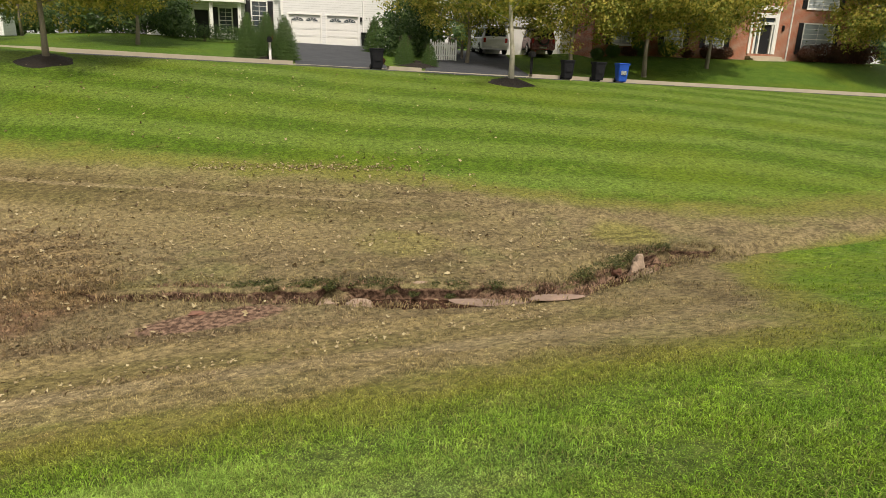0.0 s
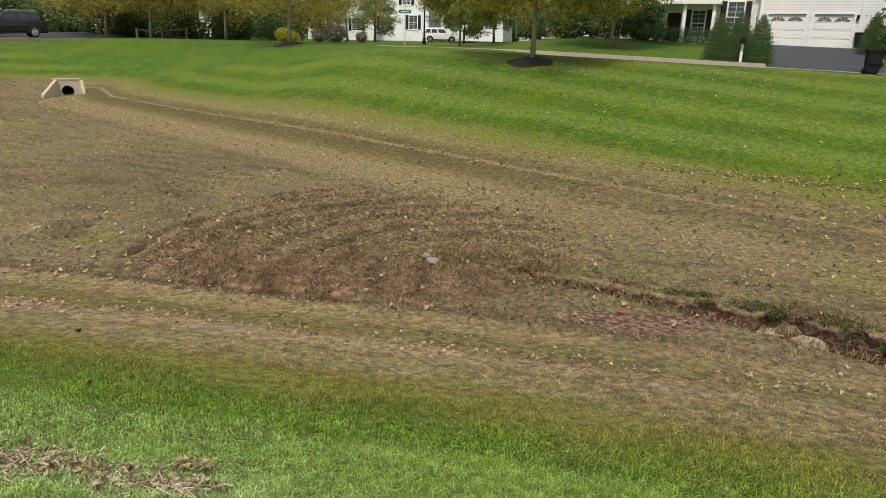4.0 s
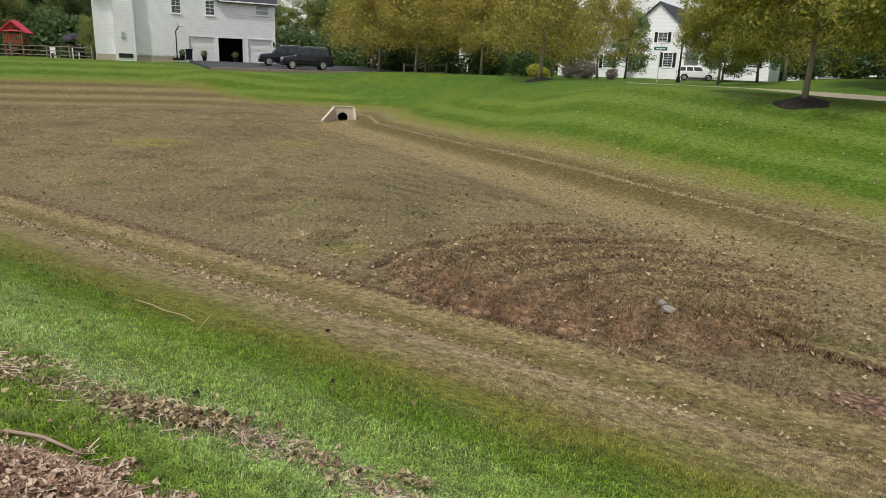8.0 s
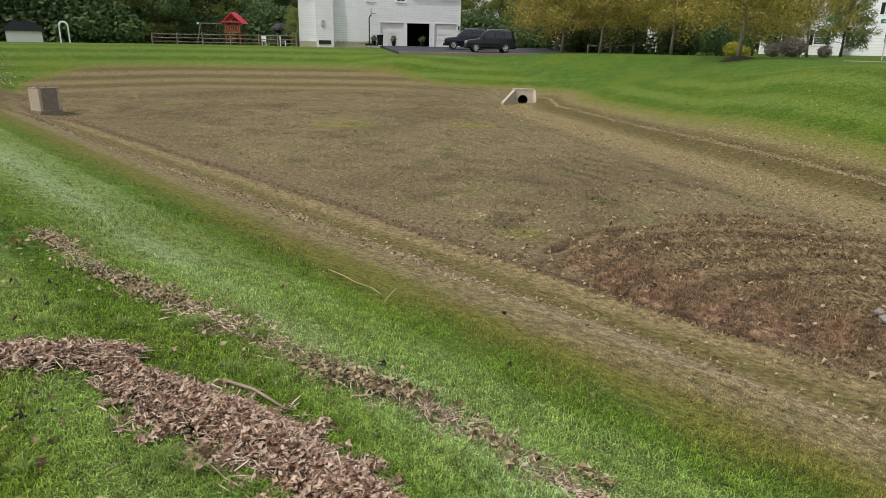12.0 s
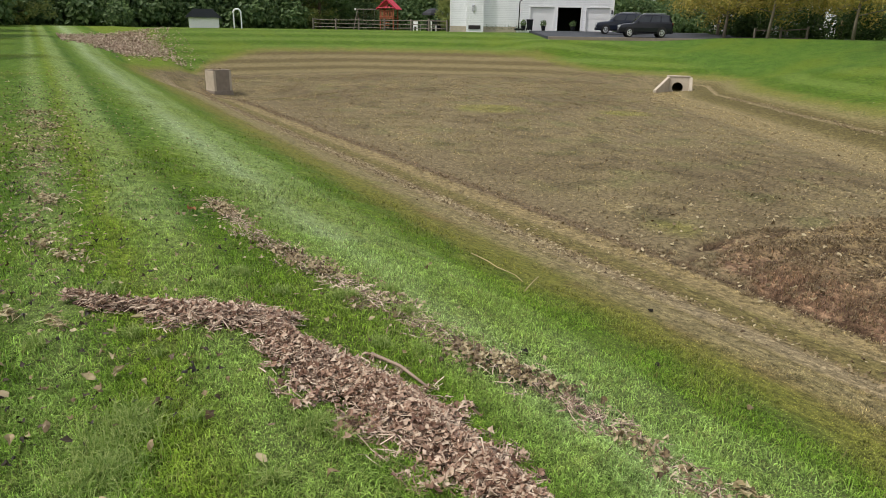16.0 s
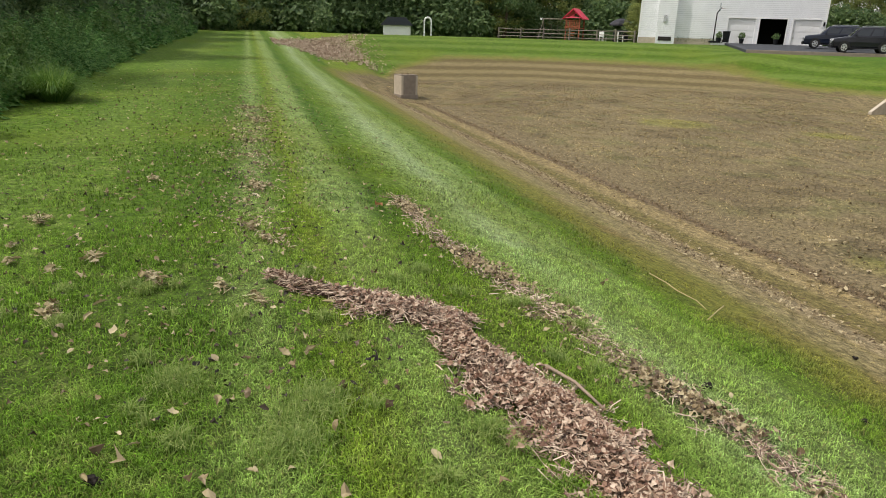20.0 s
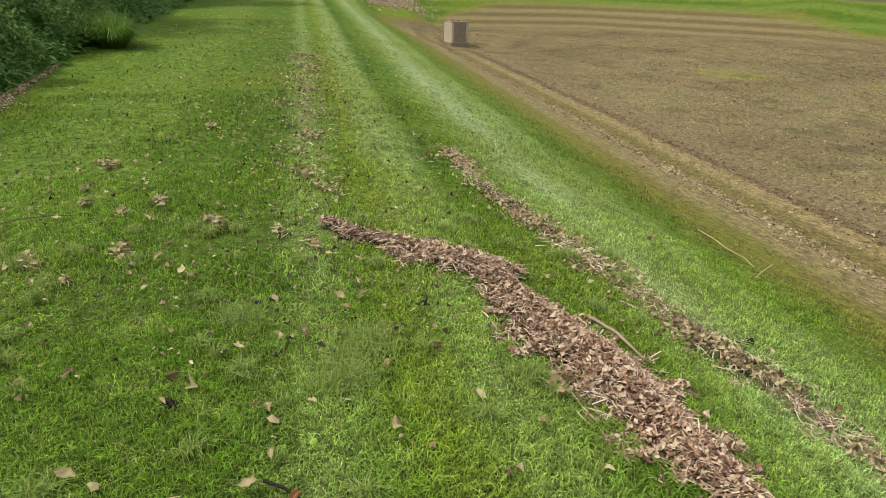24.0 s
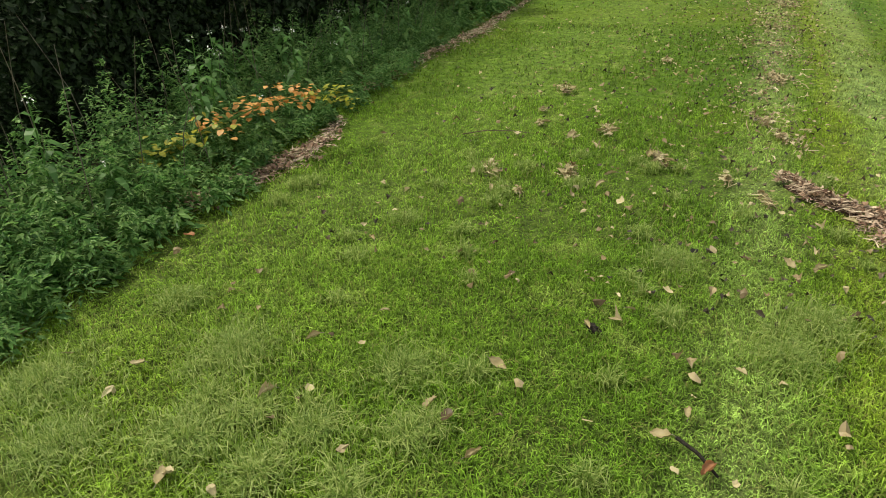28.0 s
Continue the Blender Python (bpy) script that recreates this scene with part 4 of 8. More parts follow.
def brick_house():
    """Red brick house with a white door surround and black shutters."""
    ox, oy = 46.25, 32.6
    h = thing("house", pose(ox, oy, 1.72, 0, 0, -17.2), "red brick house with white door surround and black shutters", "house")
    wins = [(-11.9, 0.75, -10.5, 2.5), (-7.9, 0.75, -6.5, 2.5), (-4.6, 0.75, -3.2, 2.5), (-11.9, 3.8, -10.5, 5.3), (-7.9, 3.8, -6.5, 5.3), (-4.6, 3.8, -3.2, 5.3), (3.4, 0.55, 6.0, 2.7), (3.4, 3.8, 6.0, 5.3)]
    door = (-0.75, 0.45, 1.0, 3.3)
    part("front_wall", holed_wall(-13.4, 9.5, -1.5, 6.2, 0, 0.3, wins + [door]), M_BRICK, h)
    part("side_wall", bx(-13.4, 0.3, -1.5, -13.1, 9, 6.2), M_BRICK, h)
    part("side_wall", bx(9.2, 0.3, -1.5, 9.5, 9, 6.2), M_BRICK, h)
    part("back_wall", bx(-13.4, 9, -1.5, 9.5, 9.3, 6.2), M_SIDING_SUN, h)
    gable_roof(h, -13.4, 9.5, 0, 9, 6.2, 9.2)
    for w in wins:
        add_window(h, *w, shutters=True, glass=M_GLASS_PALE)
    d = part("front_door", bx(-0.25, 0.08, 0.5, 0.65, 0.14, 2.5, 0.01), M_SHUTTER, h)
    part("knob", bx(0.52, 0.02, 1.42, 0.58, 0.08, 1.5, 0.015), M_STEEL, d)
    bm = bmesh.new()
    for a in ((-0.75, 0.45, -0.6, 3.3), (-0.36, 0.45, -0.25, 2.6), (0.65, 0.45, 0.74, 2.6), (0.86, 0.45, 1.0, 3.3), (-0.6, 2.5, 0.86, 2.68), (-0.6, 2.98, 0.86, 3.3)):
        bx(a[0], -0.05, a[1], a[2], 0.2, a[3], bm=bm)
    part("door_surround", bm, M_WHITE, h)
    for a in ((-0.6, 0.45, -0.36, 2.5), (0.74, 0.45, 0.86, 2.5), (-0.6, 2.68, 0.86, 2.98)):
        part("side_light", bx(a[0], 0.10, a[1], a[2], 0.12, a[3]), M_GLASS, h)
    bm = bmesh.new()
    for x in (-1.05, 1.05):
        bx(x - 0.1, -0.08, 0.45, x + 0.1, 0.0, 3.5, bm=bm)
    bx(-1.2, -0.14, 3.5, 1.2, 0.0, 3.8, bm=bm)
    part("pilaster", bm, M_WHITE, h)
    part("downpipe", tube([(2.2, -0.06, -0.3), (2.2, -0.06, 6.0)], 0.055), M_WHITE, h)
    for i in range(3):
        part("step", bx(-1.2, -1.3 + 0.35 * i, -1.2, 1.5, 0.0 - 0.002 * i, -0.02 + 0.155 * i, 0.01), M_CONCRETE, h)
    part("wall_lamp", bx(1.5, -0.15, 2.1, 1.65, 0.0, 2.5, 0.03), M_IRON, h)
    # garage wing beside it
    part("garage_wing", holed_wall(-20, -13.4, -1.5, 4.5, 4.0, 4.3, [(-19.3, -0.45, -16.9, 1.75), (-16.5, -0.45, -14.1, 1.75)]), M_SIDING_SUN, h)
    for a in (-19.3, -16.5):
        part("garage_door", bx(a, 4.12, -0.45, a + 2.4, 4.18, 1.75), M_DOORPANEL, h)
    part("wing_roof", prism([(-20.3, 4.5), (-13.2, 4.5), (-16.7, 7.2)], 3.8, 9.0), M_SHINGLE, h)
    part("wing_side", bx(-20, 4.3, -1.5, -19.8, 9, 4.5), M_SIDING_SUN, h)
    return h


HOUSE_B = brick_house()


def far_house(x, y, z, rz, w, dpt, eave, ridge, wall, label, wins, along="y"):
    """A far house, gable end to the street, with shuttered windows."""
    h = thing("house", pose(x, y, z, 0, 0, rz), label, "house")
    part("front_wall", holed_wall(0, w, -0.8, eave, 0, 0.2, wins), wall, h)
    if along == "y":
        part("gable_wall", prism([(0, eave), (w, eave), (w / 2, ridge)], 0.0, 0.2), wall, h)
    part("side_wall", bx(0, 0.2, -0.8, 0.2, dpt, eave), wall, h)
    part("side_wall", bx(w - 0.2, 0.2, -0.8, w, dpt, eave), wall, h)
    part("back_wall", bx(0, dpt, -0.8, w, dpt + 0.2, eave), wall, h)
    gable_roof(h, 0, w, 0, dpt, eave, ridge, 0.35, along)
    for v in wins:
        add_window(h, *v, shutters=True)
    return h


far_house(-22.0, 97.0, 2.0, -6, 8.0, 12, 5.3, 9.0, M_SIDING_WHITE, "white gabled house with dark shutters", [(1.0, 0.8, 2.0, 2.4), (5.2, 0.8, 6.4, 2.6), (4.2, 4.0, 5.4, 5.2)])
far_house(-12.2, 95.5, 2.2, -4, 8.6, 12, 5.4, 9.8, M_SIDING_WHITE, "white gabled house half hidden by trees", [(1.4, 0.8, 2.4, 2.4), (6.0, 0.8, 7.2, 2.4)])
far_house(2.0, 92.0, 1.6, -4, 14.0, 9, 3.2, 6.0, M_SIDING_GREY, "low dark grey house behind street trees", [(1.5, 0.9, 2.7, 2.1), (5.0, 0.9, 6.2, 2.1), (9.5, 0.9, 10.7, 2.1)], "x")
far_house(-50.0, 84.0, 1.6, 25, 9.0, 9, 5.4, 8.6, M_SIDING_WHITE, "white house glimpsed behind yellow trees", [(1.4, 0.8, 2.4, 2.4), (6.0, 0.8, 7.2, 2.4)])
far_house(-30.0, 92.0, 1.6, 12, 9.0, 9, 5.4, 8.6, M_SIDING_WHITE, "white house behind the corner trees", [(1.4, 0.8, 2.4, 2.4), (6.0, 0.8, 7.2, 2.4)])


# ---- driveways across the street ----
def driveway(corners, label):
    """An asphalt drive that follows the slope of its yard; corners near-left, near-right, far-right, far-left."""
    n = 14
    v = []
    for i in range(n + 1):
        k = i / n
        for j in range(7):
            u = j / 6
            x = (corners[0][0] * (1 - u) + corners[1][0] * u) * (1 - k) + (corners[3][0] * (1 - u) + corners[2][0] * u) * k
            y = (corners[0][1] * (1 - u) + corners[1][1] * u) * (1 - k) + (corners[3][1] * (1 - u) + corners[2][1] * u) * k
            v.append((x, y, max(ground_z(x, y) + 0.05, 0)))
    f = [(i * 7 + j, i * 7 + j + 1, i * 7 + j + 8, i * 7 + j + 7) for i in range(n) for j in range(6)]
    ob = npmesh("driveway", v, f, M_ASPHALT, smooth=True)
    return tagged(ob, label, "driveway", kind="structure")


driveway([(11.1, 32.95), (15.5, 31.6), (22.0, 49.5), (16.2, 51.3)], "dark grey asphalt driveway up to the garage doors")
driveway([(17.3, 31.05), (22.9, 29.3), (31.0, 44.0), (26.5, 46.0)], "grey asphalt driveway with parked cars")


# ---- trees and shrubs ----
def leaf_cloud(rng, blobs, count, size, droop=0.0, hollow=0.45, out=0.8):
    """Corners and faces of many small leaves, massed towards the skins of the given ellipsoids (x, y, z, rx, ry, rz) and turned outwards and up."""
    blobs = np.array(blobs, float)
    vol = (blobs[:, 3] * blobs[:, 4] * blobs[:, 5]) ** (2 / 3)
    pick = rng.choice(len(blobs), count, p=vol / vol.sum())
    w = rng.normal(size=(count, 3))
    w /= np.linalg.norm(w, axis=1)[:, None]
    r = hollow + (1 - hollow) * rng.rand(count, 1) ** 0.6
    r *= 1 + 0.22 * rng.normal(size=(count, 1)) * (rng.rand(count, 1) < 0.3)
    c = blobs[pick, :3] + w * r * blobs[pick, 3:]
    n = w * out + rng.normal(size=(count, 3)) * 0.5 + np.array([0, 0, 0.35])
    n /= np.linalg.norm(n, axis=1)[:, None]
    g = rng.normal(size=(count, 3))
    g[:, 2] -= droop * 2
    a = g - n * (g * n).sum(1)[:, None]
    a /= np.linalg.norm(a, axis=1)[:, None] + 1e-9
    b = np.cross(n, a)
    s = size * rng.uniform(0.6, 1.4, (count, 1))
    fold = n * s * 0.18
    v = np.stack([c - a * s, c + b * s * 0.55 + fold, c + a * s, c - b * s * 0.55 + fold], 1).reshape(-1, 3)
    return v, np.arange(4 * count).reshape(-1, 4)


def branching(rng, h, r0, reach, limbs=7, start=0.3, lean=0.05):
    """A tapered trunk with limbs that fork; gives the mesh and the limb ends."""
    bm = bmesh.new()
    pts = [(rng.normal() * lean * k * h * 0.15, rng.normal() * lean * k * h * 0.15, h * k / 6) for k in range(7)]
    pts[0] = (0, 0, -0.3)
    tube(pts, [r0 * 1.35] + [r0 * (1 - 0.13 * k) for k in range(1, 7)], 8, bm)
    ends = [pts[-1]]
    for i in range(limbs):
        k = start + (0.95 - start) * (i + 0.5) / limbs
        a = i * 2.4 + rng.uniform(-0.4, 0.4)
        p = Vector(pts[int(k * 6)]).lerp(Vector(pts[min(int(k * 6) + 1, 6)]), k * 6 % 1)
        up = 0.15 + 0.85 * k
        l = reach * (1.05 - 0.55 * k) * rng.uniform(0.8, 1.15)
        q1 = p + Vector((math.cos(a) * l * 0.5, math.sin(a) * l * 0.5, l * up * 0.35))
        q2 = p + Vector((math.cos(a) * l, math.sin(a) * l, l * up))
        rr = r0 * (0.36 - 0.2 * k)
        tube([p, q1, q2], [rr, rr * 0.7, rr * 0.25], 5, bm)
        ends.append(tuple(q2)), ends.append(tuple(q1))
        for sgn in (-1, 1):
            q3 = q1 + Vector((math.cos(a + sgn * 0.7) * l * 0.5, math.sin(a + sgn * 0.7) * l * 0.5, l * up * 0.5))
            tube([q1, q3], [rr * 0.5, rr * 0.15], 4, bm)
            ends.append(tuple(q3))
    return bm, ends


def make_tree(seed, h, r0, reach, leaves, size, leaf_mat, bark, label, start=0.3, blob=0.9, limbs=8, name="tree", hollow=0.35):
    rng = np.random.RandomState(seed)
    t = thing(name, pose(0, 0, 0), label, "tree")
    bm, ends = branching(rng, h * 0.86, r0, reach, limbs, start)
    part("trunk", bm, bark, t, smooth=True)
    blobs = []
    for x, y, z in ends:
        for k in range(3):
            s = blob * rng.uniform(0.38, 0.8)
            o = rng.normal(size=3) * blob * 0.42
            blobs.append((x + o[0], y + o[1], z + o[2] * 0.8, s, s, s * rng.uniform(0.6, 0.95)))
    v, f = leaf_cloud(rng, blobs, leaves, size, 0.2, hollow)
    npmesh("crown", v, f, leaf_mat, t)
    return t


def put(ob, x, y, rz=0, s=1.0, sz=None, dz=0.0):
    """A copy of a tree or shrub on the ground."""
    return copy_thing(ob, pose(x, y, ground_z(x, y) + dz, 0, 0, rz) @ Matrix.Diagonal((s, s, sz or s, 1)))


def move_to(ob, x, y, rz=0, s=1.0, dz=0.0):
    ob.matrix_world = pose(x, y, ground_z(x, y) + dz, 0, 0, rz) @ Matrix.Diagonal((s, s, s, 1))
    return ob


def mulch_ring(x, y, r, label="ring of dark mulch round a street tree"):
    bm = bmesh.new()
    bmesh.ops.create_cone(bm, cap_ends=True, segments=28, radius1=r, radius2=r * 0.25, depth=0.22)
    for v in bm.verts:
        k = 1 + 0.12 * math.sin(v.co.x * 5 + v.co.y * 3)
        v.co = Vector((v.co.x * k, v.co.y * k, v.co.z))
        v.co.z += ground_z(x + v.co.x, y + v.co.y) + 0.07 - 0.0
    ob = part("mulch_ring", bm, M_MULCH)
    ob.location = (x, y, 0)
    return tagged(ob, label, "mulch", "mulch rings")


street_a = make_tree(11, 8.2, 0.10, 3.5, 52000, 0.076, L_STREET_GREEN, M_BARK_PALE, "street tree with yellowing leaves and pale trunk", 0.24, 1.35, 20)
for bed in ((10.2, 34.9, 1.35), (18.3, 33.7, 1.5), (19.3, 36.2, 1.3)):
    mulch_ring(*bed, "bed of dark mulch under clipped evergreens")
street_b = make_tree(12, 9.0, 0.12, 3.5, 17000, 0.092, L_STREET, M_BARK_PALE, "street tree with brown-yellow leaves", 0.20, 1.35, 18)
move_to(street_a, 0.4, 26.0, 20)
mulch_ring(0.4, 26.0, 1.0)
street_c = make_tree(13, 8.0, 0.10, 3.2, 13000, 0.09, L_STREET_GREEN, M_BARK_WHITE, "slender street tree with yellowing leaves and whitish trunk", 0.30, 0.95, 14)
move_to(street_c, 15.6, 20.9, 110)
mulch_ring(15.6, 20.9, 1.0)
move_to(street_b, -14.6, 41.6, 70, 0.95)
mulch_ring(-14.6, 41.6, 1.15)
# across the street and along the cross road
for x, y, rz, s in ((23.5, 37.0, 40, 1.15), (27.9, 32.0, 200, 1.25), (32.3, 30.3, 300, 1.35), (38.2, 30.6, 120, 1.2), (5.0, 43.0, 130, 1.05), (-4.5, 47, 15, 0.8), (51.5, 24.6, 80, 1.4)):
    put(street_a, x, y, rz, s)
for x, y, rz, s in ((-22.5, 50, 10, 0.95), (-28, 49, 80, 1.0), (-33.5, 52, 150, 1.15), (-38, 58, 230, 1.1), (-27, 58, 300, 1.1), (-20, 60, 20, 0.9), (-31, 62, 190, 1.2), (-42, 66, 90, 1.2), (-36, 66, 45, 1.2), (-15, 57, 250, 0.85)):
    put(street_b, x, y, rz, s)

wood_a = make_tree(21, 11.0, 0.19, 3.4, 15000, 0.125, L_WOOD, M_BARK, "tall dark green woodland tree", 0.12, 1.35, 14)
wood_b = make_tree(22, 10.0, 0.17, 3.2, 15000, 0.12, L_WOOD_PALE, M_BARK, "tall light green woodland tree", 0.12, 1.3, 14)
wood_c = make_tree(24, 9.5, 0.15, 3.0, 14000, 0.11, L_WOOD_LIGHT, M_BARK, "slender yellow-green woodland tree", 0.10, 1.15, 14)
move_to(wood_c, -76, 34, 0, 1.0)
cedar = make_tree(23, 6.0, 0.11, 1.5, 6500, 0.085, L_CEDAR, M_BARK, "dark evergreen cedar at the wood's edge", 0.04, 0.6, 16)
move_to(wood_a, -78, 18, 0, 1.1)
move_to(wood_b, -77, 28, 0, 1.0)
move_to(cedar, -10.5, -6.4, 0, 0.5)
rw = np.random.RandomState(5)
# beyond the far end of the lawn and behind the white house
for i in range(34):
    k = i / 33
    az = radians(-104 + 72 * k)
    dist = 82 + 12 * rw.rand() + (8 if k > 0.62 else 0) - (14 if k < 0.25 else 0)
    put((wood_a, wood_b, wood_c)[i * 7 % 3] if i % 5 else wood_c, math.sin(az) * dist, math.cos(az) * dist, rw.uniform(0, 360), rw.uniform(0.85, 1.25) * (0.82 if -66 < math.degrees(az) < -50 else 1.0))
for i in range(30):
    az = radians(-60 + 125 * i / 29)
    put(wood_a if rw.rand() < 0.4 else wood_b, math.sin(az) * rw.uniform(120, 140), math.cos(az) * rw.uniform(120, 140), rw.uniform(0, 360), rw.uniform(1.1, 1.5))
# taller trees behind them
for i in range(18):
    az = radians(-108 + 56 * i / 17)
    put((wood_b, wood_a, wood_c)[i % 3], math.sin(az) * (100 + 6 * (i % 2)), math.cos(az) * (100 + 6 * (i % 2)), i * 83, (1.5 if math.degrees(az) < -66 else 1.05) + 0.2 * rw.rand())
# the wood beside the lawn
for i in range(27):
    s = 4 + i * 2.1 + rw.uniform(-0.8, 0.8)
    q = -7.6 - rw.uniform(0, 1.6) - (1.2 if s > 9 else 0.0)
    k = float(np.interp(s, (4, 9, 15, 24, 40, 60), (0.42, 0.50, 0.62, 0.74, 0.95, 1.05)))
    put((wood_a, wood_b, wood_c, wood_b)[i % 4], -0.9966 * s + 0.0821 * q, 0.0821 * s + 0.9966 * q, rw.uniform(0, 360), k * rw.uniform(0.88, 1.12))
for i in range(16):
    s = 16 + i * 3.0 + rw.uniform(-0.8, 0.8)
    q = -12.0 - rw.uniform(0, 2.5)
    put((wood_b, wood_a, wood_c)[i % 3], -0.9966 * s + 0.0821 * q, 0.0821 * s + 0.9966 * q, rw.uniform(0, 360), rw.uniform(0.9, 1.2))
for i in range(26):
    s = 3.0 + i * 2.0 + rw.uniform(-0.6, 0.6)
    q = -5.6 - rw.uniform(0, 1.1) - (1.3 if s > 9 else 0.0)
    put(cedar, -0.9966 * s + 0.0821 * q, 0.0821 * s + 0.9966 * q, rw.uniform(0, 360), rw.uniform(0.42, 0.58))
# deeper rows, added behind the edge trees to keep the inside of the wood in shade
for i in range(18):
    s = -3 + (i % 9) * 4.2 + rw.uniform(-0.8, 0.8)
    q = (-10.2 if i < 9 else -13.6) - rw.uniform(0, 1.6)
    put(wood_a if rw.rand() < 0.6 else wood_b, -0.9966 * s + 0.0821 * q, 0.0821 * s + 0.9966 * q, rw.uniform(0, 360), rw.uniform(0.50, 0.62))
# low growth that closes the foot of the woods
thicket = thing("thicket", pose(0, 0, 0), "dense green thicket at the foot of the wood", "thicket", "thickets")
tv, tf = leaf_cloud(np.random.RandomState(61), [(-1.8, 0, 1.0, 1.5, 1.1, 1.1), (0, 0.3, 1.6, 1.7, 1.2, 1.6), (1.7, 0, 1.1, 1.5, 1.1, 1.2), (0.2, -0.5, 0.6, 2.2, 0.9, 0.7), (-0.8, 0.3, 2.6, 1.1, 0.9, 1.0), (1.0, 0.4, 2.3, 1.0, 0.9, 1.0)], 2900, 0.165, 0.1, 0.5)
tv[:, 2] = np.maximum(tv[:, 2], 0.0)
npmesh("foliage", tv, tf, L_WOOD, thicket)
part("stems", tube([(0, 0.3, -0.2), (0.1, 0.3, 1.5), (0, 0.4, 2.8)], [0.06, 0.04, 0.02], 6), M_BARK, thicket)
move_to(thicket, -74, 13, 20)
for i in range(40):
    k = i / 39
    az = radians(-106 + 70 * k)
    dist = 76 + 5 * rw.rand() + (10 if k > 0.55 else 0) - (13 if k < 0.25 else 0)
    put(thicket, math.sin(az) * dist, math.cos(az) * dist, -math.degrees(az) + rw.uniform(-20, 20), rw.uniform(1.0, 1.7))
for i in range(30):
    az = radians(-34 + 100 * i / 29)
    put(thicket, math.sin(az) * rw.uniform(105, 125), math.cos(az) * rw.uniform(105, 125), rw.uniform(0, 360), rw.uniform(1.4, 2.2))
near_thicket = thing("thicket", pose(0, 0, 0), "dense green thicket at the foot of the wood", "thicket", "thickets")
nv, nf = leaf_cloud(np.random.RandomState(64), [(-1.6, 0, 1.0, 1.3, 1.0, 1.1), (0, 0.3, 1.6, 1.5, 1.1, 1.5), (1.5, 0, 1.1, 1.3, 1.0, 1.1), (0.2, -0.4, 0.6, 2.0, 0.9, 0.7), (0.6, 0.3, 2.6, 0.9, 0.8, 0.9)], 6500, 0.085, 0.1, 0.5)
nv[:, 2] = np.maximum(nv[:, 2], 0.0)
npmesh("foliage", nv, nf, L_WOOD, near_thicket)
part("stems", tube([(0, 0.3, -0.2), (0.1, 0.3, 1.5), (0, 0.4, 2.8)], [0.06, 0.04, 0.02], 6), M_BARK, near_thicket)
move_to(near_thicket, -12.4, -5.6, 40, 0.8)
for i in range(24):
    s = 4.0 + i * 2.4 + rw.uniform(-0.8, 0.8)
    q = -6.4 - rw.uniform(0, 0.8)
    put(near_thicket if s < 30 else thicket, -0.9966 * s + 0.0821 * q, 0.0821 * s + 0.9966 * q, rw.uniform(0, 360), rw.uniform(0.65, 0.95))

# dense dark evergreens close behind the weeds, coloured near black for the wood's shade
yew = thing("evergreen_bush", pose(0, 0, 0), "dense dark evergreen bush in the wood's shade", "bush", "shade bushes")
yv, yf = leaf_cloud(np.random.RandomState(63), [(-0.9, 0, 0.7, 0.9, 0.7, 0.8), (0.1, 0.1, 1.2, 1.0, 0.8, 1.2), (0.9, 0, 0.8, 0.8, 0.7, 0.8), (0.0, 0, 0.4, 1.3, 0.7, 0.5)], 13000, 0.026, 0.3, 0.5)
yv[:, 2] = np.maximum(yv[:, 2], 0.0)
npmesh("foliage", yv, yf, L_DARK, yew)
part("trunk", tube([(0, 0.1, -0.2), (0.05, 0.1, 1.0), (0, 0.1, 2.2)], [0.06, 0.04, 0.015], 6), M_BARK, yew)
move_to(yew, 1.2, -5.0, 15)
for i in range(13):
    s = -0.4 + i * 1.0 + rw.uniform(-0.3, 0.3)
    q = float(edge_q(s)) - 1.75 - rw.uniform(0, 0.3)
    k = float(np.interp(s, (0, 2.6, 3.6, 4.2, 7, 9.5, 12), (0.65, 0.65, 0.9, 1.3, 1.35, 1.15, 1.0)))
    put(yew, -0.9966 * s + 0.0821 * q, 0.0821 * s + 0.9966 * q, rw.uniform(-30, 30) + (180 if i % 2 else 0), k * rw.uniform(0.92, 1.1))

# trees before the far houses
for x, y, t_, sc in ((-16.6, 74, wood_b, 0.66), (-24.5, 80, wood_b, 0.7), (-7.2, 77, wood_b, 0.72), (-4.0, 80, wood_a, 0.7), (-1.0, 60, street_b, 0.9), (3.5, 66, street_b, 1.0), (9.0, 70, wood_a, 0.8), (-28, 80, wood_a, 0.8), (-36, 82, wood_b, 0.9), (-46, 80, wood_b, 0.9), (14, 72, wood_a, 0.9), (26, 62, wood_a, 0.8), (30, 56, wood_b, 0.7), (55, 42, wood_a, 0.8), (12.0, 60, wood_a, 0.8)):
    put(t_, x, y, x * 40, sc)

put(wood_c, -60.6, 43.6, 30, 0.42)
bramble = thing("bramble", pose(0, 0, 0), "light green bramble bush at the lawn's edge", "shrub", "brambles")
bv, bf = leaf_cloud(np.random.RandomState(62), [(-0.7, 0, 0.6, 0.8, 0.6, 0.6), (0.3, 0.1, 0.9, 0.8, 0.6, 0.9), (0.9, 0, 0.5, 0.6, 0.5, 0.5), (0.1, 0.1, 1.6, 0.45, 0.4, 0.6)], 4200, 0.048, 0.2, 0.45)
bv[:, 2] = np.maximum(bv[:, 2], 0.0)
npmesh("foliage", bv, bf, L_BRAMBLE, bramble)
part("stems", tube([(0, 0.1, -0.2), (0.1, 0.1, 0.9), (0, 0.1, 1.9)], [0.03, 0.02, 0.01], 6), M_BARK, bramble)
move_to(bramble, -11.2, -3.9, 0)
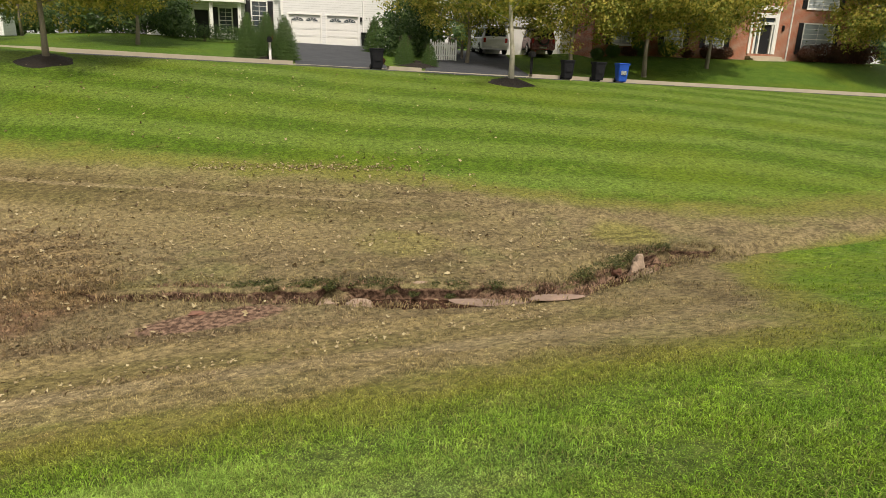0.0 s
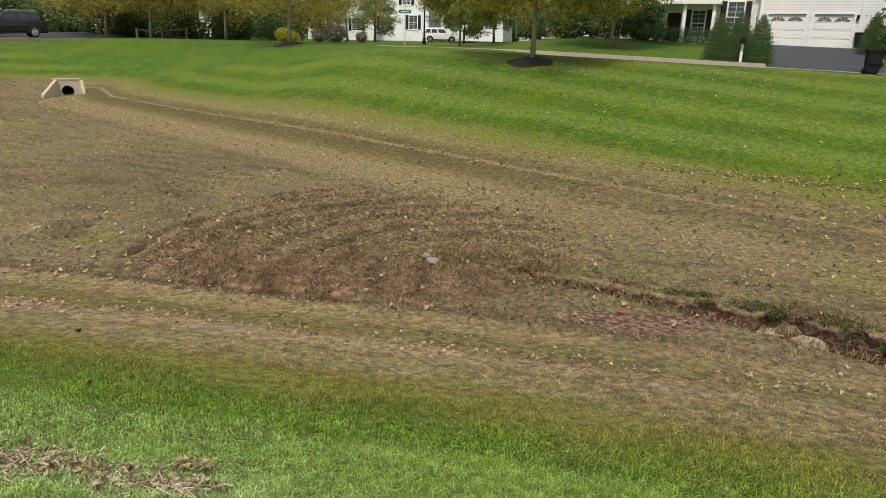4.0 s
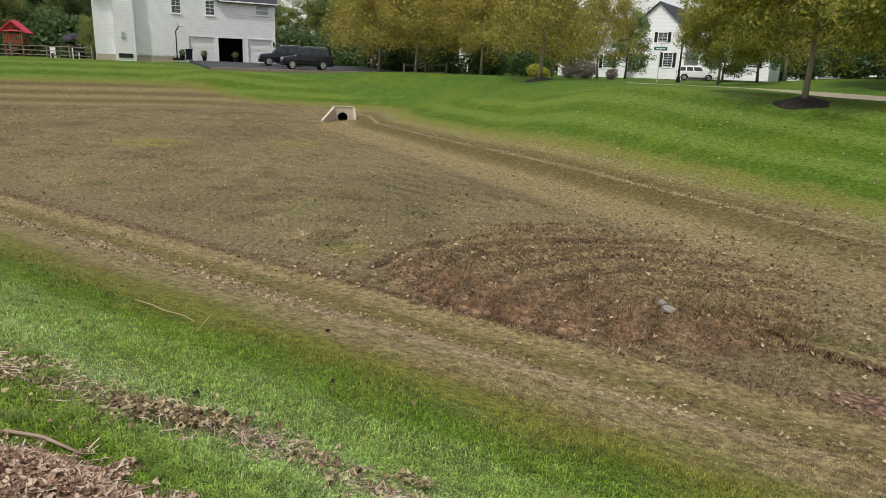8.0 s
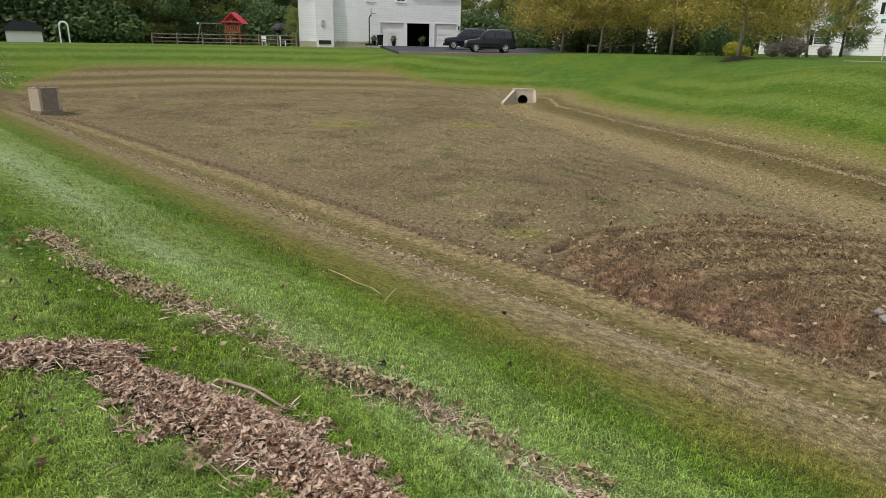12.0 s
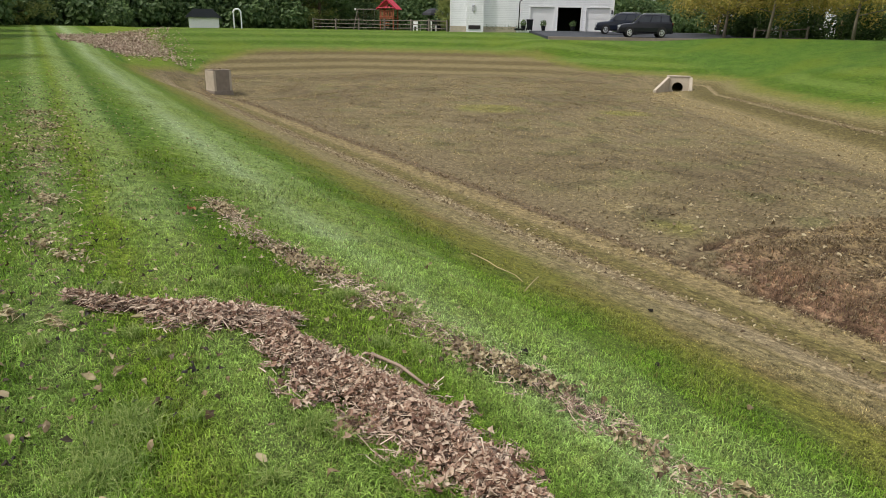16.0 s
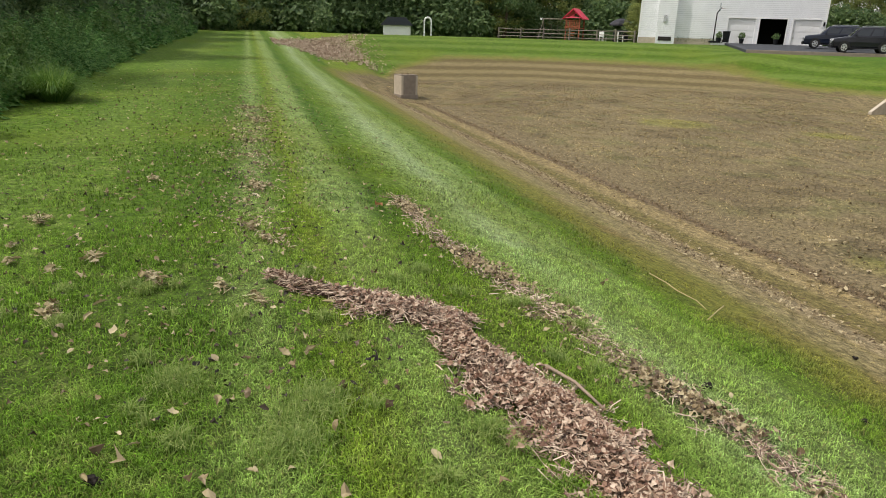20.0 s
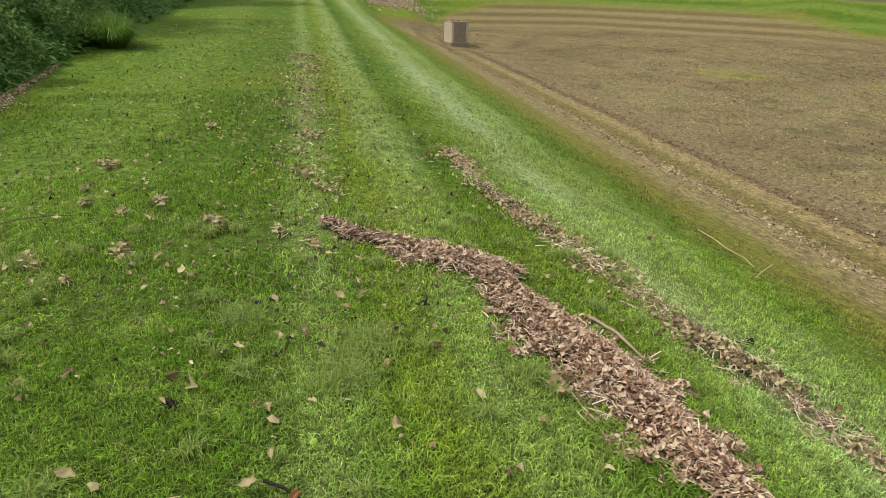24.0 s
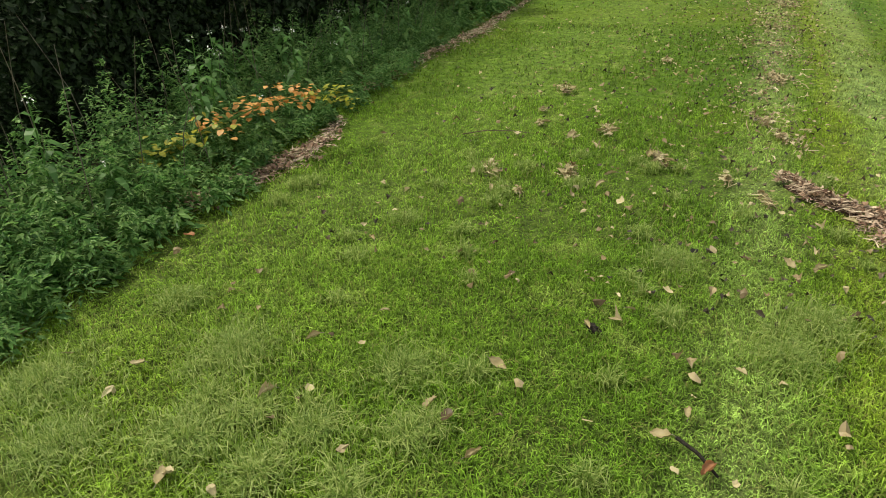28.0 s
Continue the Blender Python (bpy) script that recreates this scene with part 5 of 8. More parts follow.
for i in range(22):
    s = 9.5 + i * 1.9 + rw.uniform(-0.7, 0.7)
    q = -4.7 - rw.uniform(0, 0.7)
    put(bramble, -0.9966 * s + 0.0821 * q, 0.0821 * s + 0.9966 * q, rw.uniform(0, 360), rw.uniform(0.45, 0.85))


# ---- the basin's concrete works ----
def outlet_box():
    b = thing("outlet_box", pose(-35.45, 11.0, ground_z(-35.4, 11.0) - 0.25, 0, 0, 8), "weathered concrete drain box standing in the basin", "drain box")
    top = -0.70 - b.location.z
    for a in ((-0.48, -0.48, 0.0, 0.48, -0.36, top), (-0.48, 0.36, 0.0, 0.48, 0.48, top), (-0.48, -0.36, 0.0, -0.36, 0.36, top), (0.36, -0.36, 0.0, 0.48, 0.36, top)):
        # east wall darker in colour: its stains plus the shade on that side
        part("wall", bx(*a), M_CONCRETE_DARK if a[0] > 0 else M_CONCRETE, b)
    part("stained_base", bx(-0.52, -0.52, 0.0, 0.52, 0.52, 0.42, 0.03), M_CONCRETE_DARK, b, "dark stained footing")
    g = part("grate", bx(-0.47, -0.47, top, 0.47, 0.47, top + 0.05, 0.01), M_CONCRETE_DARK, b, "flat top littered with leaves")
    rng = np.random.RandomState(3)
    v, f = leaf_cloud(rng, [(0, 0, top + 0.06, 0.42, 0.42, 0.03)], 60, 0.06)
    npmesh("leaf_litter", v, f, L_DEAD, b)
    part("slot", bx(-0.30, -0.535, 0.05, 0.30, -0.515, 0.26), M_DARK, b)
    part("slot", bx(-0.535, -0.30, 0.05, -0.515, 0.30, 0.26), M_DARK, b)
    return b


outlet_box()


def culvert():
    """Headwall with a round pipe mouth and a sloping wing wall."""
    z0 = -1.86
    c = thing("culvert", pose(-23.5, 32.79, z0, 0, 0, 35.5), "tan concrete culvert headwall with round pipe and wing wall", "culvert")
    w, h, r, cz, t = 0.60, 1.0, 0.29, 0.42, 0.18
    bm = bmesh.new()
    n = 32
    rim, out = [], []
    for k in range(n):
        a = math.tau * k / n
        dx, dz = math.cos(a), math.sin(a)
        m = min(w / abs(dx) if abs(dx) > 1e-6 else 9, ((h - cz) if dz > 0 else cz) / abs(dz) if abs(dz) > 1e-6 else 9)
        rim.append((r * dx, cz + r * dz)), out.append((m * dx, cz + m * dz))
    for y in (0.0, t):
        a = [bm.verts.new((x, y, z)) for x, z in rim]
        b = [bm.verts.new((x, y, z)) for x, z in out]
        for k in range(n):
            j = (k + 1) % n
            bm.faces.new((a[k], a[j], b[j], b[k]))
        if y == 0:
            a0, b0 = a, b
    for k in range(n):
        j = (k + 1) % n
        bm.faces.new((a0[k], a0[j], a[j], a[k])), bm.faces.new((b0[k], b0[j], b[j], b[k]))
    bmesh.ops.recalc_face_normals(bm, faces=list(bm.faces))
    part("headwall", bm, M_CONCRETE, c)
    bm = bmesh.new()
    ring = [[bm.verts.new((r * math.cos(math.tau * k / n), y, cz + r * math.sin(math.tau * k / n))) for k in range(n)] for y in (t - 0.02, 3.0)]
    for k in range(n):
        bm.faces.new((ring[0][k], ring[0][(k + 1) % n], ring[1][(k + 1) % n], ring[1][k]))
    bm.faces.new(ring[1])
    part("pipe", bm, M_DARK, c)
    part("coping", bx(-w - 0.03, -0.03, h, w + 0.03, t + 0.02, h + 0.07, 0.015), M_CONCRETE, c)
    for sx, l, ang in ((-1, 1.35, 28), (1, 0.45, 8)):
        bm = bmesh.new()
        o = [(0, 0), (l, 0), (l, 0.34), (0, h)]
        prism([(x, z) for x, z in o], 0, 0.16, bm)
        wing = part("wing_wall", bm, M_CONCRETE, c)
        wing.matrix_local = pose(sx * (w - 0.02), -0.002, 0, 0, 0, -90 + sx * ang)
    part("apron", bx(-0.6, -1.2, -0.1, 0.6, 0.0, 0.05, 0.02), M_CONCRETE_DARK, c)
    return c


culvert()


# ---- wheeled bins, mailboxes, signs, lamp ----
def wheeled_bin(x, y, z, rz, mat, label):
    b = thing("wheeled_bin", pose(x, y, z, 0, 0, rz), label, "bin", "wheeled bins")
    bm = bx(-0.29, -0.30, 0.06, 0.29, 0.30, 0.96)
    for v in bm.verts:
        if v.co.z < 0.5:
            v.co.x *= 0.82
            v.co.y *= 0.80
    bmesh.ops.bevel(bm, geom=list(bm.edges), offset=0.03, segments=2, affect="EDGES")
    part("body", bm, mat, b)
    part("lid", bx(-0.32, -0.34, 0.965, 0.32, 0.33, 1.03, 0.025), mat, b)
    part("rim", bx(-0.31, -0.315, 0.90, 0.31, 0.315, 0.958, 0.01), mat, b)
    part("panel", bx(-0.16, -0.315, 0.42, 0.16, -0.275, 0.62, 0.01), M_STEEL if mat is M_BIN_BLUE else mat, b)
    part("handle", tube([(-0.24, 0.36, 0.94), (0.24, 0.36, 0.94)], 0.018), mat, b)
    for s in (-1, 1):
        w = part("wheel", tube([(s * 0.22, 0.24, 0.12), (s * 0.29, 0.24, 0.12)], 0.12, 16), M_RUBBER, b)
    part("axle", tube([(-0.25, 0.24, 0.12), (0.25, 0.24, 0.12)], 0.015, 6), M_STEEL, b)
    return b


for x, y, m, rz, l in ((14.86, 31.6, M_BIN, -10, "black wheeled rubbish bin at the kerb"), (24.7, 28.55, M_BIN, -20, "black wheeled rubbish bin at the kerb"), (26.4, 28.0, M_BIN, -12, "black wheeled rubbish bin at the kerb"), (27.75, 27.6, M_BIN_BLUE, -18, "blue wheeled recycling bin at the kerb")):
    wheeled_bin(x, y, float(kerb_z(x)) - 0.055, rz, m, l)
wheeled_bin(22.0, 51.0 - 1.3, ground_z(22.0, 49.7) + 0.06, -17, M_BIN, "black wheeled bin beside the garage")
wheeled_bin(-50.9, 46.4, 1.385, 53, M_BIN, "black wheeled bin on the forecourt")


def mailbox(x, y, rz, post_mat, label):
    m = thing("mailbox", pose(x, y, ground_z(x, y), 0, 0, rz), label, "mailbox")
    part("post", bx(-0.06, -0.06, -0.2, 0.06, 0.06, 1.02, 0.01), post_mat, m)
    o = [(-0.12, 1.02), (0.12, 1.02), (0.12, 1.18)] + [(0.12 * math.cos(a), 1.18 + 0.12 * math.sin(a)) for a in np.linspace(0.3, math.pi - 0.3, 6)] + [(-0.12, 1.18)]
    part("box", prism(o, -0.3, 0.3), M_IRON, m)
    part("flag", bx(0.125, -0.1, 1.15, 0.14, -0.02, 1.35), M_LENS_RED, m)
    part("brace", tube([(0, 0.0, 0.7), (0, -0.25, 1.02)], 0.025, 6), post_mat, m)
    return m


mailbox(10.15, 34.1, -17, M_WHITE, "black mailbox on a white post by the kerb")
mailbox(23.6, 30.3, -17, M_IRON, "black mailbox on a dark post by the kerb")


def street_lamp(x, y):
    l = thing("street_lamp", pose(x, y, ground_z(x, y)), "black post lantern street lamp beside the pavement", "street lamp")
    part("base", tube([(0, 0, -0.1), (0, 0, 0.25), (0, 0, 0.5)], [0.16, 0.15, 0.09], 12), M_IRON, l)
    part("post", tube([(0, 0, 0.5), (0, 0, 2.65)], [0.075, 0.055], 10), M_IRON, l)
    part("collar", tube([(0, 0, 2.65), (0, 0, 2.75)], [0.10, 0.10], 10), M_IRON, l)
    lan = part("lantern", tube([(0, 0, 2.75), (0, 0, 3.15)], [0.11, 0.18], 8), M_GLASS_PALE, l)
    for k in range(4):
        a = k * math.pi / 2 + 0.4
        part("bar", tube([(0.115 * math.cos(a), 0.115 * math.sin(a), 2.75), (0.185 * math.cos(a), 0.185 * math.sin(a), 3.15)], 0.014, 5), M_IRON, lan)
    part("cap", tube([(0, 0, 3.15), (0, 0, 3.3), (0, 0, 3.42)], [0.22, 0.12, 0.03], 10), M_IRON, l)
    return l


street_lamp(-7.95, 53.4)


def street_sign(x, y):
    s = thing("street_sign", pose(x, y, ground_z(x, y), 0, 0, 10), "green street name sign on a thin metal post", "street sign")
    part("post", tube([(0, 0, -0.2), (0, 0, 2.35)], 0.03, 6), M_SIGN_BACK, s)
    b = part("name_board", bx(-0.42, -0.015, 2.05, 0.42, 0.015, 2.28, 0.004), M_GREEN_SIGN, s)
    part("name_bar", bx(-0.28, -0.022, 2.14, 0.28, -0.0155, 2.19), M_WHITE, b)
    part("cross_board", bx(-0.012, -0.40, 2.30, 0.012, 0.40, 2.50, 0.004), M_GREEN_SIGN, s)
    return s


street_sign(-8.35, 47.3)


def stop_sign(x, y):
    s = thing("stop_sign", pose(x, y, ground_z(x, y), 0, 0, 62), "back of an eight-sided road sign on a post", "road sign")
    part("post", bx(-0.03, 0.0, -0.2, 0.03, 0.04, 2.5), M_SIGN_BACK, s)
    o = [(0.38 * math.cos(math.pi / 8 + k * math.pi / 4), 2.1 + 0.38 * math.sin(math.pi / 8 + k * math.pi / 4)) for k in range(8)]
    part("plate", prism(o, -0.006, -0.001), M_SIGN_BACK, s)
    return s


stop_sign(-15.1, 56.0)


# ---- cars ----
def car(name, m, paint, label, length=4.75, width=1.88, h=1.72, boxy=False):
    """A car along x, its nose to -x: one lofted shell with bonnet, pillars and roof, glass set into it, wheels in dark arches, lamps and bumpers."""
    c = thing(name, m, label, "car")
    L, W = length / 2, width / 2
    belt = 1.06
    tip, post = (0.30, 0.10) if boxy else (0.62, 0.26)
    a0, a1 = -L + 1.28, L - 0.10
    top0, top1 = a0 + tip, a1 - post
    # stations along the car: x, height of the top there, half width at the top
    st = [(-L, 0.80, 0.70), (-L + 0.06, 0.93, 0.80), (-L + 0.35, 1.00, 0.84), (a0 - 0.05, belt + 0.02, 0.87), (a0 + 0.02, belt + 0.06, 0.86), (top0, h - 0.05, 0.70), (top0 + 0.35, h, 0.70),
          ((top0 + top1) / 2, h + 0.015, 0.70), (top1 - 0.25, h - 0.02, 0.70), (top1, h - 0.07, 0.69), (a1, belt + 0.10, 0.82), (L, belt - 0.06, 0.84)]
    ring = []
    bm = bmesh.new()
    for k, (x, z, w) in enumerate(st):
        pinch = 0.93 if k in (0, len(st) - 1) else 1.0
        cab = z > belt + 0.08
        prof = [(0.88, 0.30), (0.99, 0.42), (1.0, 0.72), (0.985, min(belt, z - 0.10)), (0.955 if cab else 0.93, min(belt + 0.04, z - 0.05)), (w + (0.04 if cab else 0.0), z - (0.07 if cab else 0.02)), (w - 0.12, z), (0.0, z + 0.015)]
        pts = [(W * pw * pinch, pz) for pw, pz in prof]
        ring.append([bm.verts.new((x, -y, z_)) for y, z_ in pts] + [bm.verts.new((x, y, z_)) for y, z_ in pts[-2::-1]])
    n = len(ring[0])
    for a, b in zip(ring, ring[1:]):
        for k in range(n - 1):
            bm.faces.new((a[k], a[k + 1], b[k + 1], b[k]))
        bm.faces.new((a[n - 1], a[0], b[0], b[n - 1]))
    bm.faces.new(ring[0]), bm.faces.new(ring[-1][::-1])
    bmesh.ops.recalc_face_normals(bm, faces=list(bm.faces))
    part("body", bm, paint, c)

    def pane(corners, name):
        bm = bmesh.new()
        bm.faces.new([bm.verts.new(p) for p in corners])
        bmesh.ops.solidify(bm, geom=list(bm.faces), thickness=0.010)
        part(name, bm, M_CAR_GLASS, c)

    lo, hi = belt + 0.06, h - 0.10
    for s in (-1, 1):
        def at(u, v):
            x = (a0 + 0.16 + (a1 - a0 - 0.24) * u) * (1 - v) + (top0 + 0.04 + (top1 - top0 - 0.06) * u) * v
            return (x, s * W * (0.958 * (1 - v) + 0.752 * v) + s * 0.008, lo + (hi - lo) * v)
        for u0, u1 in ((0.02, 0.37), (0.41, 0.68), (0.72, 0.95)):
            pane([at(u0, 0.04), at(u1, 0.04), at(u1, 0.94), at(u0, 0.94)], "side_window")
        part("sill", bx(-L + 1.35, s * W - 0.03, 0.27, L - 1.4, s * W + 0.03, 0.36, 0.012), M_BIN, c)
        for x in (a0 + 1.05, a0 + 2.02):
            part("door_handle", bx(x, s * (W - 0.005), 0.90, x + 0.16, s * (W + 0.022), 0.935, 0.008), paint, c)
    for xa, za, xb, zb, nm, sg in ((a0 + 0.04, belt + 0.09, top0 - 0.01, h - 0.075, "windscreen", -1), (a1 - 0.02, belt + 0.14, top1 + 0.02, h - 0.10, "rear_window", 1)):
        pane([(xa + sg * 0.014, 0.76 * W, za), (xa + sg * 0.014, -0.76 * W, za), (xb + sg * 0.014, -0.66 * W, zb), (xb + sg * 0.014, 0.66 * W, zb)], nm)
    for x in (-L + 0.92, L - 0.95):
        for s in (-1, 1):
            arch = [(x + 0.44 * math.cos(a), 0.36 + 0.44 * math.sin(a)) for a in np.linspace(-0.15, math.pi + 0.15, 15)]
            bm = prism(arch, s * (W - 0.30), s * (W + 0.006))
            part("wheel_arch", bm, M_RUBBER, c)
            t = part("wheel", tube([(x, s * (W - 0.22), 0.36), (x, s * (W - 0.01), 0.36), (x, s * (W + 0.014), 0.36)], [0.36, 0.36, 0.335], 24), M_RUBBER, c)
            part("rim", tube([(x, s * (W - 0.02), 0.36), (x, s * (W + 0.02), 0.36)], [0.25, 0.235], 20), M_STEEL, t)
            for q in range(5):
                a = q * math.tau / 5
                part("spoke_gap", tube([(x + 0.14 * math.cos(a), s * (W + 0.005), 0.36 + 0.14 * math.sin(a)), (x + 0.14 * math.cos(a), s * (W + 0.026), 0.36 + 0.14 * math.sin(a))], 0.055, 6), M_RUBBER, t)
    for s in (-1, 1):
        part("headlight", bx(-L - 0.012, s * 0.62 - 0.17, 0.72, -L + 0.22, s * 0.62 + 0.17, 0.90, 0.04), M_LENS, c)
        part("tail_light", bx(L - 0.10, s * 0.76 - 0.09, 0.78, L + 0.012, s * 0.76 + 0.09, 1.08, 0.02), M_LENS_RED, c)
        part("mirror", bx(a0 + 0.30, s * (W + 0.0), 1.08, a0 + 0.42, s * (W + 0.2), 1.24, 0.03), paint, c)
        part("roof_rail", tube([(top0 + 0.3, s * W * 0.66, h + 0.03), (top0 + 0.4, s * W * 0.66, h + 0.065), (top1 - 0.4, s * W * 0.66, h + 0.06), (top1 - 0.25, s * W * 0.66, h + 0.02)], 0.02, 6), M_STEEL, c)
    part("front_bumper", bx(-L - 0.06, -W + 0.1, 0.30, -L + 0.1, W - 0.1, 0.54, 0.05), M_BIN, c)
    part("rear_bumper", bx(L - 0.1, -W + 0.1, 0.30, L + 0.07, W - 0.1, 0.56, 0.05), paint, c)
    part("grille", bx(-L - 0.03, -0.40, 0.62, -L + 0.1, 0.40, 0.82, 0.02), M_STEEL, c)
    part("number_plate", bx(L + 0.072, -0.26, 0.62 - 0.2, L + 0.08, 0.26, 0.53), M_WHITE, c)
    return c


M_CAR_GLASS = plain("tinted_car_glass", (0.035, 0.042, 0.050), 0.05, vary=0.1, spec=1.0)
car("suv", pose(-36.2, 45.3, 1.026, 0, 0, 47) @ Matrix.Diagonal((0.84, 0.98, 1.02, 1)), M_CAR_BLACK, "black sport utility car parked on the forecourt", 4.8)
car("suv", pose(-42.0, 49.2, 1.208, 0, 0, 46) @ Matrix.Diagonal((0.90, 0.98, 1.02, 1)), M_CAR_DARK, "dark blue sport utility car parked beside the garage", 4.8)
car("suv", pose(-11.2, 87.6, ground_z(-11.2, 87.6), 0, 0, 190), M_CAR_WHITE, "white sport utility car parked on a far drive", 4.6)
car("pickup_truck", pose(28.4, 42.0, ground_z(28.4, 42.0) + 0.05, 0, 0, -112), M_CAR_WHITE, "white truck parked on the drive, tail to the street", 4.9, 1.95, 1.85, boxy=True)
jeep = car("jeep", pose(31.9, 41.0, ground_z(31.9, 41.0) + 0.05, 0, 0, -112), M_CAR_RED, "dark red open-road car with a spare wheel behind", 4.2, 1.85, 1.85, boxy=True)
spare = part("spare_wheel", tube([(2.12, 0, 1.0), (2.34, 0, 1.0)], 0.38, 20), M_RUBBER, jeep)
part("wheel_cover", tube([(2.345, 0, 1.0), (2.36, 0, 1.0)], 0.27, 18), M_CAR_RED, spare)


# ---- the yard of the white house ----
def hoop():
    m = HOUSE_G.matrix_world
    p = m @ Vector((7.35, -1.4, 0))
    b = thing("basketball_hoop", pose(p.x, p.y, 1.38, 0, 0, 53.1), "basketball hoop on a dark pole before the garage", "basketball hoop")
    part("base", bx(-0.4, -0.3, 0.0, 0.4, 0.5, 0.18, 0.05), M_BIN, b)
    part("pole", tube([(0, 0.2, 0.1), (0, 0.1, 2.6), (0.3, 0.0, 3.1)], 0.055, 8), M_IRON, b)
    part("backboard", bx(0.18, -0.45, 2.75, 0.22, 0.65, 3.5, 0.01), M_GLASS_PALE, b)
    part("rim", tube([(0.45 + 0.22 * math.cos(a), 0.1 + 0.22 * math.sin(a), 3.05) for a in np.linspace(0, math.tau, 17)], 0.012, 5), M_CEDAR, b)
    return b


hoop()


def planter(x, y, seed):
    p = HOUSE_G.matrix_world @ Vector((x, y, 0))
    t = thing("planter", pose(p.x, p.y, 1.385), "dark pot with a leafy plant by the garage", "planter", "garage planters")
    part("pot", tube([(0, 0, 0), (0, 0, 0.45)], [0.16, 0.24], 12), M_BIN, t)
    v, f = leaf_cloud(np.random.RandomState(seed), [(0, 0, 0.7, 0.3, 0.3, 0.3)], 160, 0.09)
    npmesh("plant", v, f, L_WOOD, t)


for x, s in ((10.05, 1), (13.2, 2), (7.9, 3)):
    planter(x, -0.6, s)


def playset():
    p = thing("playset", pose(-66.95, 40.1, ground_z(-66.9, 40.1), 0, 0, 40), "wooden climbing frame with a red roof and swing beam", "playset")
    for x in (-0.75, 0.75):
        for y in (-0.75, 0.75):
            part("post", bx(x - 0.06, y - 0.06, -0.1, x + 0.06, y + 0.06, 2.25), M_CEDAR, p)
    part("deck", bx(-0.85, -0.85, 1.2, 0.85, 0.85, 1.3), M_CEDAR, p)
    for i in range(9):
        part("slat", bx(-0.78 + i * 0.19, -0.84, 1.3, -0.68 + i * 0.19, -0.80, 1.95), M_CEDAR, p)
    for z in (1.35, 1.95):
        part("rail", bx(-0.85, -0.86, z, 0.85, -0.78, z + 0.09), M_CEDAR, p)
    for s in (-1, 1):
        bm = prism([(s * 1.15, 2.15), (0, 3.2), (0, 3.28), (s * 1.22, 2.17)], -1.0, 1.0)
        part("roof", bm, M_RED, p)
    bm = bmesh.new()
    for a, b in (((-1.15, 2.15), (0, 3.15)), ((1.15, 2.15), (0, 3.15)), ((-0.9, 2.3), (0.9, 2.3))):
        tube([(a[0], -0.95, a[1]), (b[0], -0.95, b[1])], 0.05, 5, bm)
    for k in range(5):
        a = math.pi * (k + 0.5) / 5
        tube([(0, -0.95, 2.35), (0.55 * math.cos(a), -0.95, 2.35 + 0.55 * math.sin(a))], 0.03, 4, bm)
    part("gable_sunburst", bm, M_RED, p)
    for i in range(4):
        part("rung", bx(-0.4, -1.25 + 0.1 * i, 0.2 + 0.27 * i, 0.4, -1.18 + 0.1 * i, 0.28 + 0.27 * i), M_CEDAR, p)
    part("swing_beam", tube([(-0.8, 0, 2.15), (-3.9, 0, 2.15)], 0.06, 6), M_RAIL, p)
    for y in (-0.8, 0.8):
        part("beam_leg", tube([(-3.7, 0, 2.15), (-3.9, y, 0)], 0.05, 6), M_RAIL, p)
    for x in (-1.7, -2.0, -2.7, -3.0):
        part("swing_rope", tube([(x, 0, 2.1), (x, 0, 0.5)], 0.012, 4), M_RAIL, p)
    for x in (-1.85, -2.85):
        part("swing_seat", bx(x - 0.22, -0.08, 0.46, x + 0.22, 0.08, 0.50), M_BIN, p)
    part("beam_cap", bx(-4.05, -0.09, 2.05, -3.88, 0.09, 2.25, 0.02), M_WHITE, p)
    return p


playset()


def garden_seat(x, y, rz):
    """A white slatted garden chair."""
    g = thing("garden_chair", pose(x, y, ground_z(x, y), 0, 0, rz), "white slatted garden chair behind the rail fence", "chair", "garden chairs")
    for i in range(5):
        part("seat_slat", bx(-0.28, -0.26 + i * 0.11, 0.42, 0.28, -0.17 + i * 0.11, 0.445), M_WHITE, g)
        part("back_slat", bx(-0.27 + i * 0.115, 0.28, 0.46, -0.18 + i * 0.115, 0.305, 1.02), M_WHITE, g)
    for sx in (-0.26, 0.26):
        for sy, top in ((-0.24, 0.62), (0.27, 1.0)):
            part("leg", bx(sx - 0.03, sy - 0.03, 0.0, sx + 0.03, sy + 0.03, top), M_WHITE, g)
        part("arm", bx(sx - 0.05, -0.28, 0.62, sx + 0.05, 0.30, 0.65), M_WHITE, g)
    return g


def patio_umbrella(x, y):
    u = thing("patio_umbrella", pose(x, y, ground_z(x, y)), "dark garden umbrella standing by the house", "umbrella")
    part("base", tube([(0, 0, 0), (0, 0, 0.08)], [0.28, 0.25], 14), M_BIN, u)
    part("pole", tube([(0, 0, 0.05), (0, 0, 2.35)], 0.025, 8), M_IRON, u)
    n = 8
    bm = bmesh.new()
    rings = [[bm.verts.new((r * math.cos(k * math.tau / n), r * math.sin(k * math.tau / n), z)) for k in range(n)] for r, z in ((1.25, 1.62), (1.2, 1.80), (0.75, 2.14), (0.2, 2.34))]
    for a, b in zip(rings, rings[1:]):
        for k in range(n):
            bm.faces.new((a[k], a[(k + 1) % n], b[(k + 1) % n], b[k]))
    bm.faces.new(rings[-1])
    part("canopy", bm, M_SHUTTER, u)
    for k in range(n):
        a = k * math.tau / n
        part("rib", tube([(0.02 * math.cos(a), 0.02 * math.sin(a), 2.28), (1.2 * math.cos(a), 1.2 * math.sin(a), 1.76)], 0.008, 4), M_IRON, u)
    return u


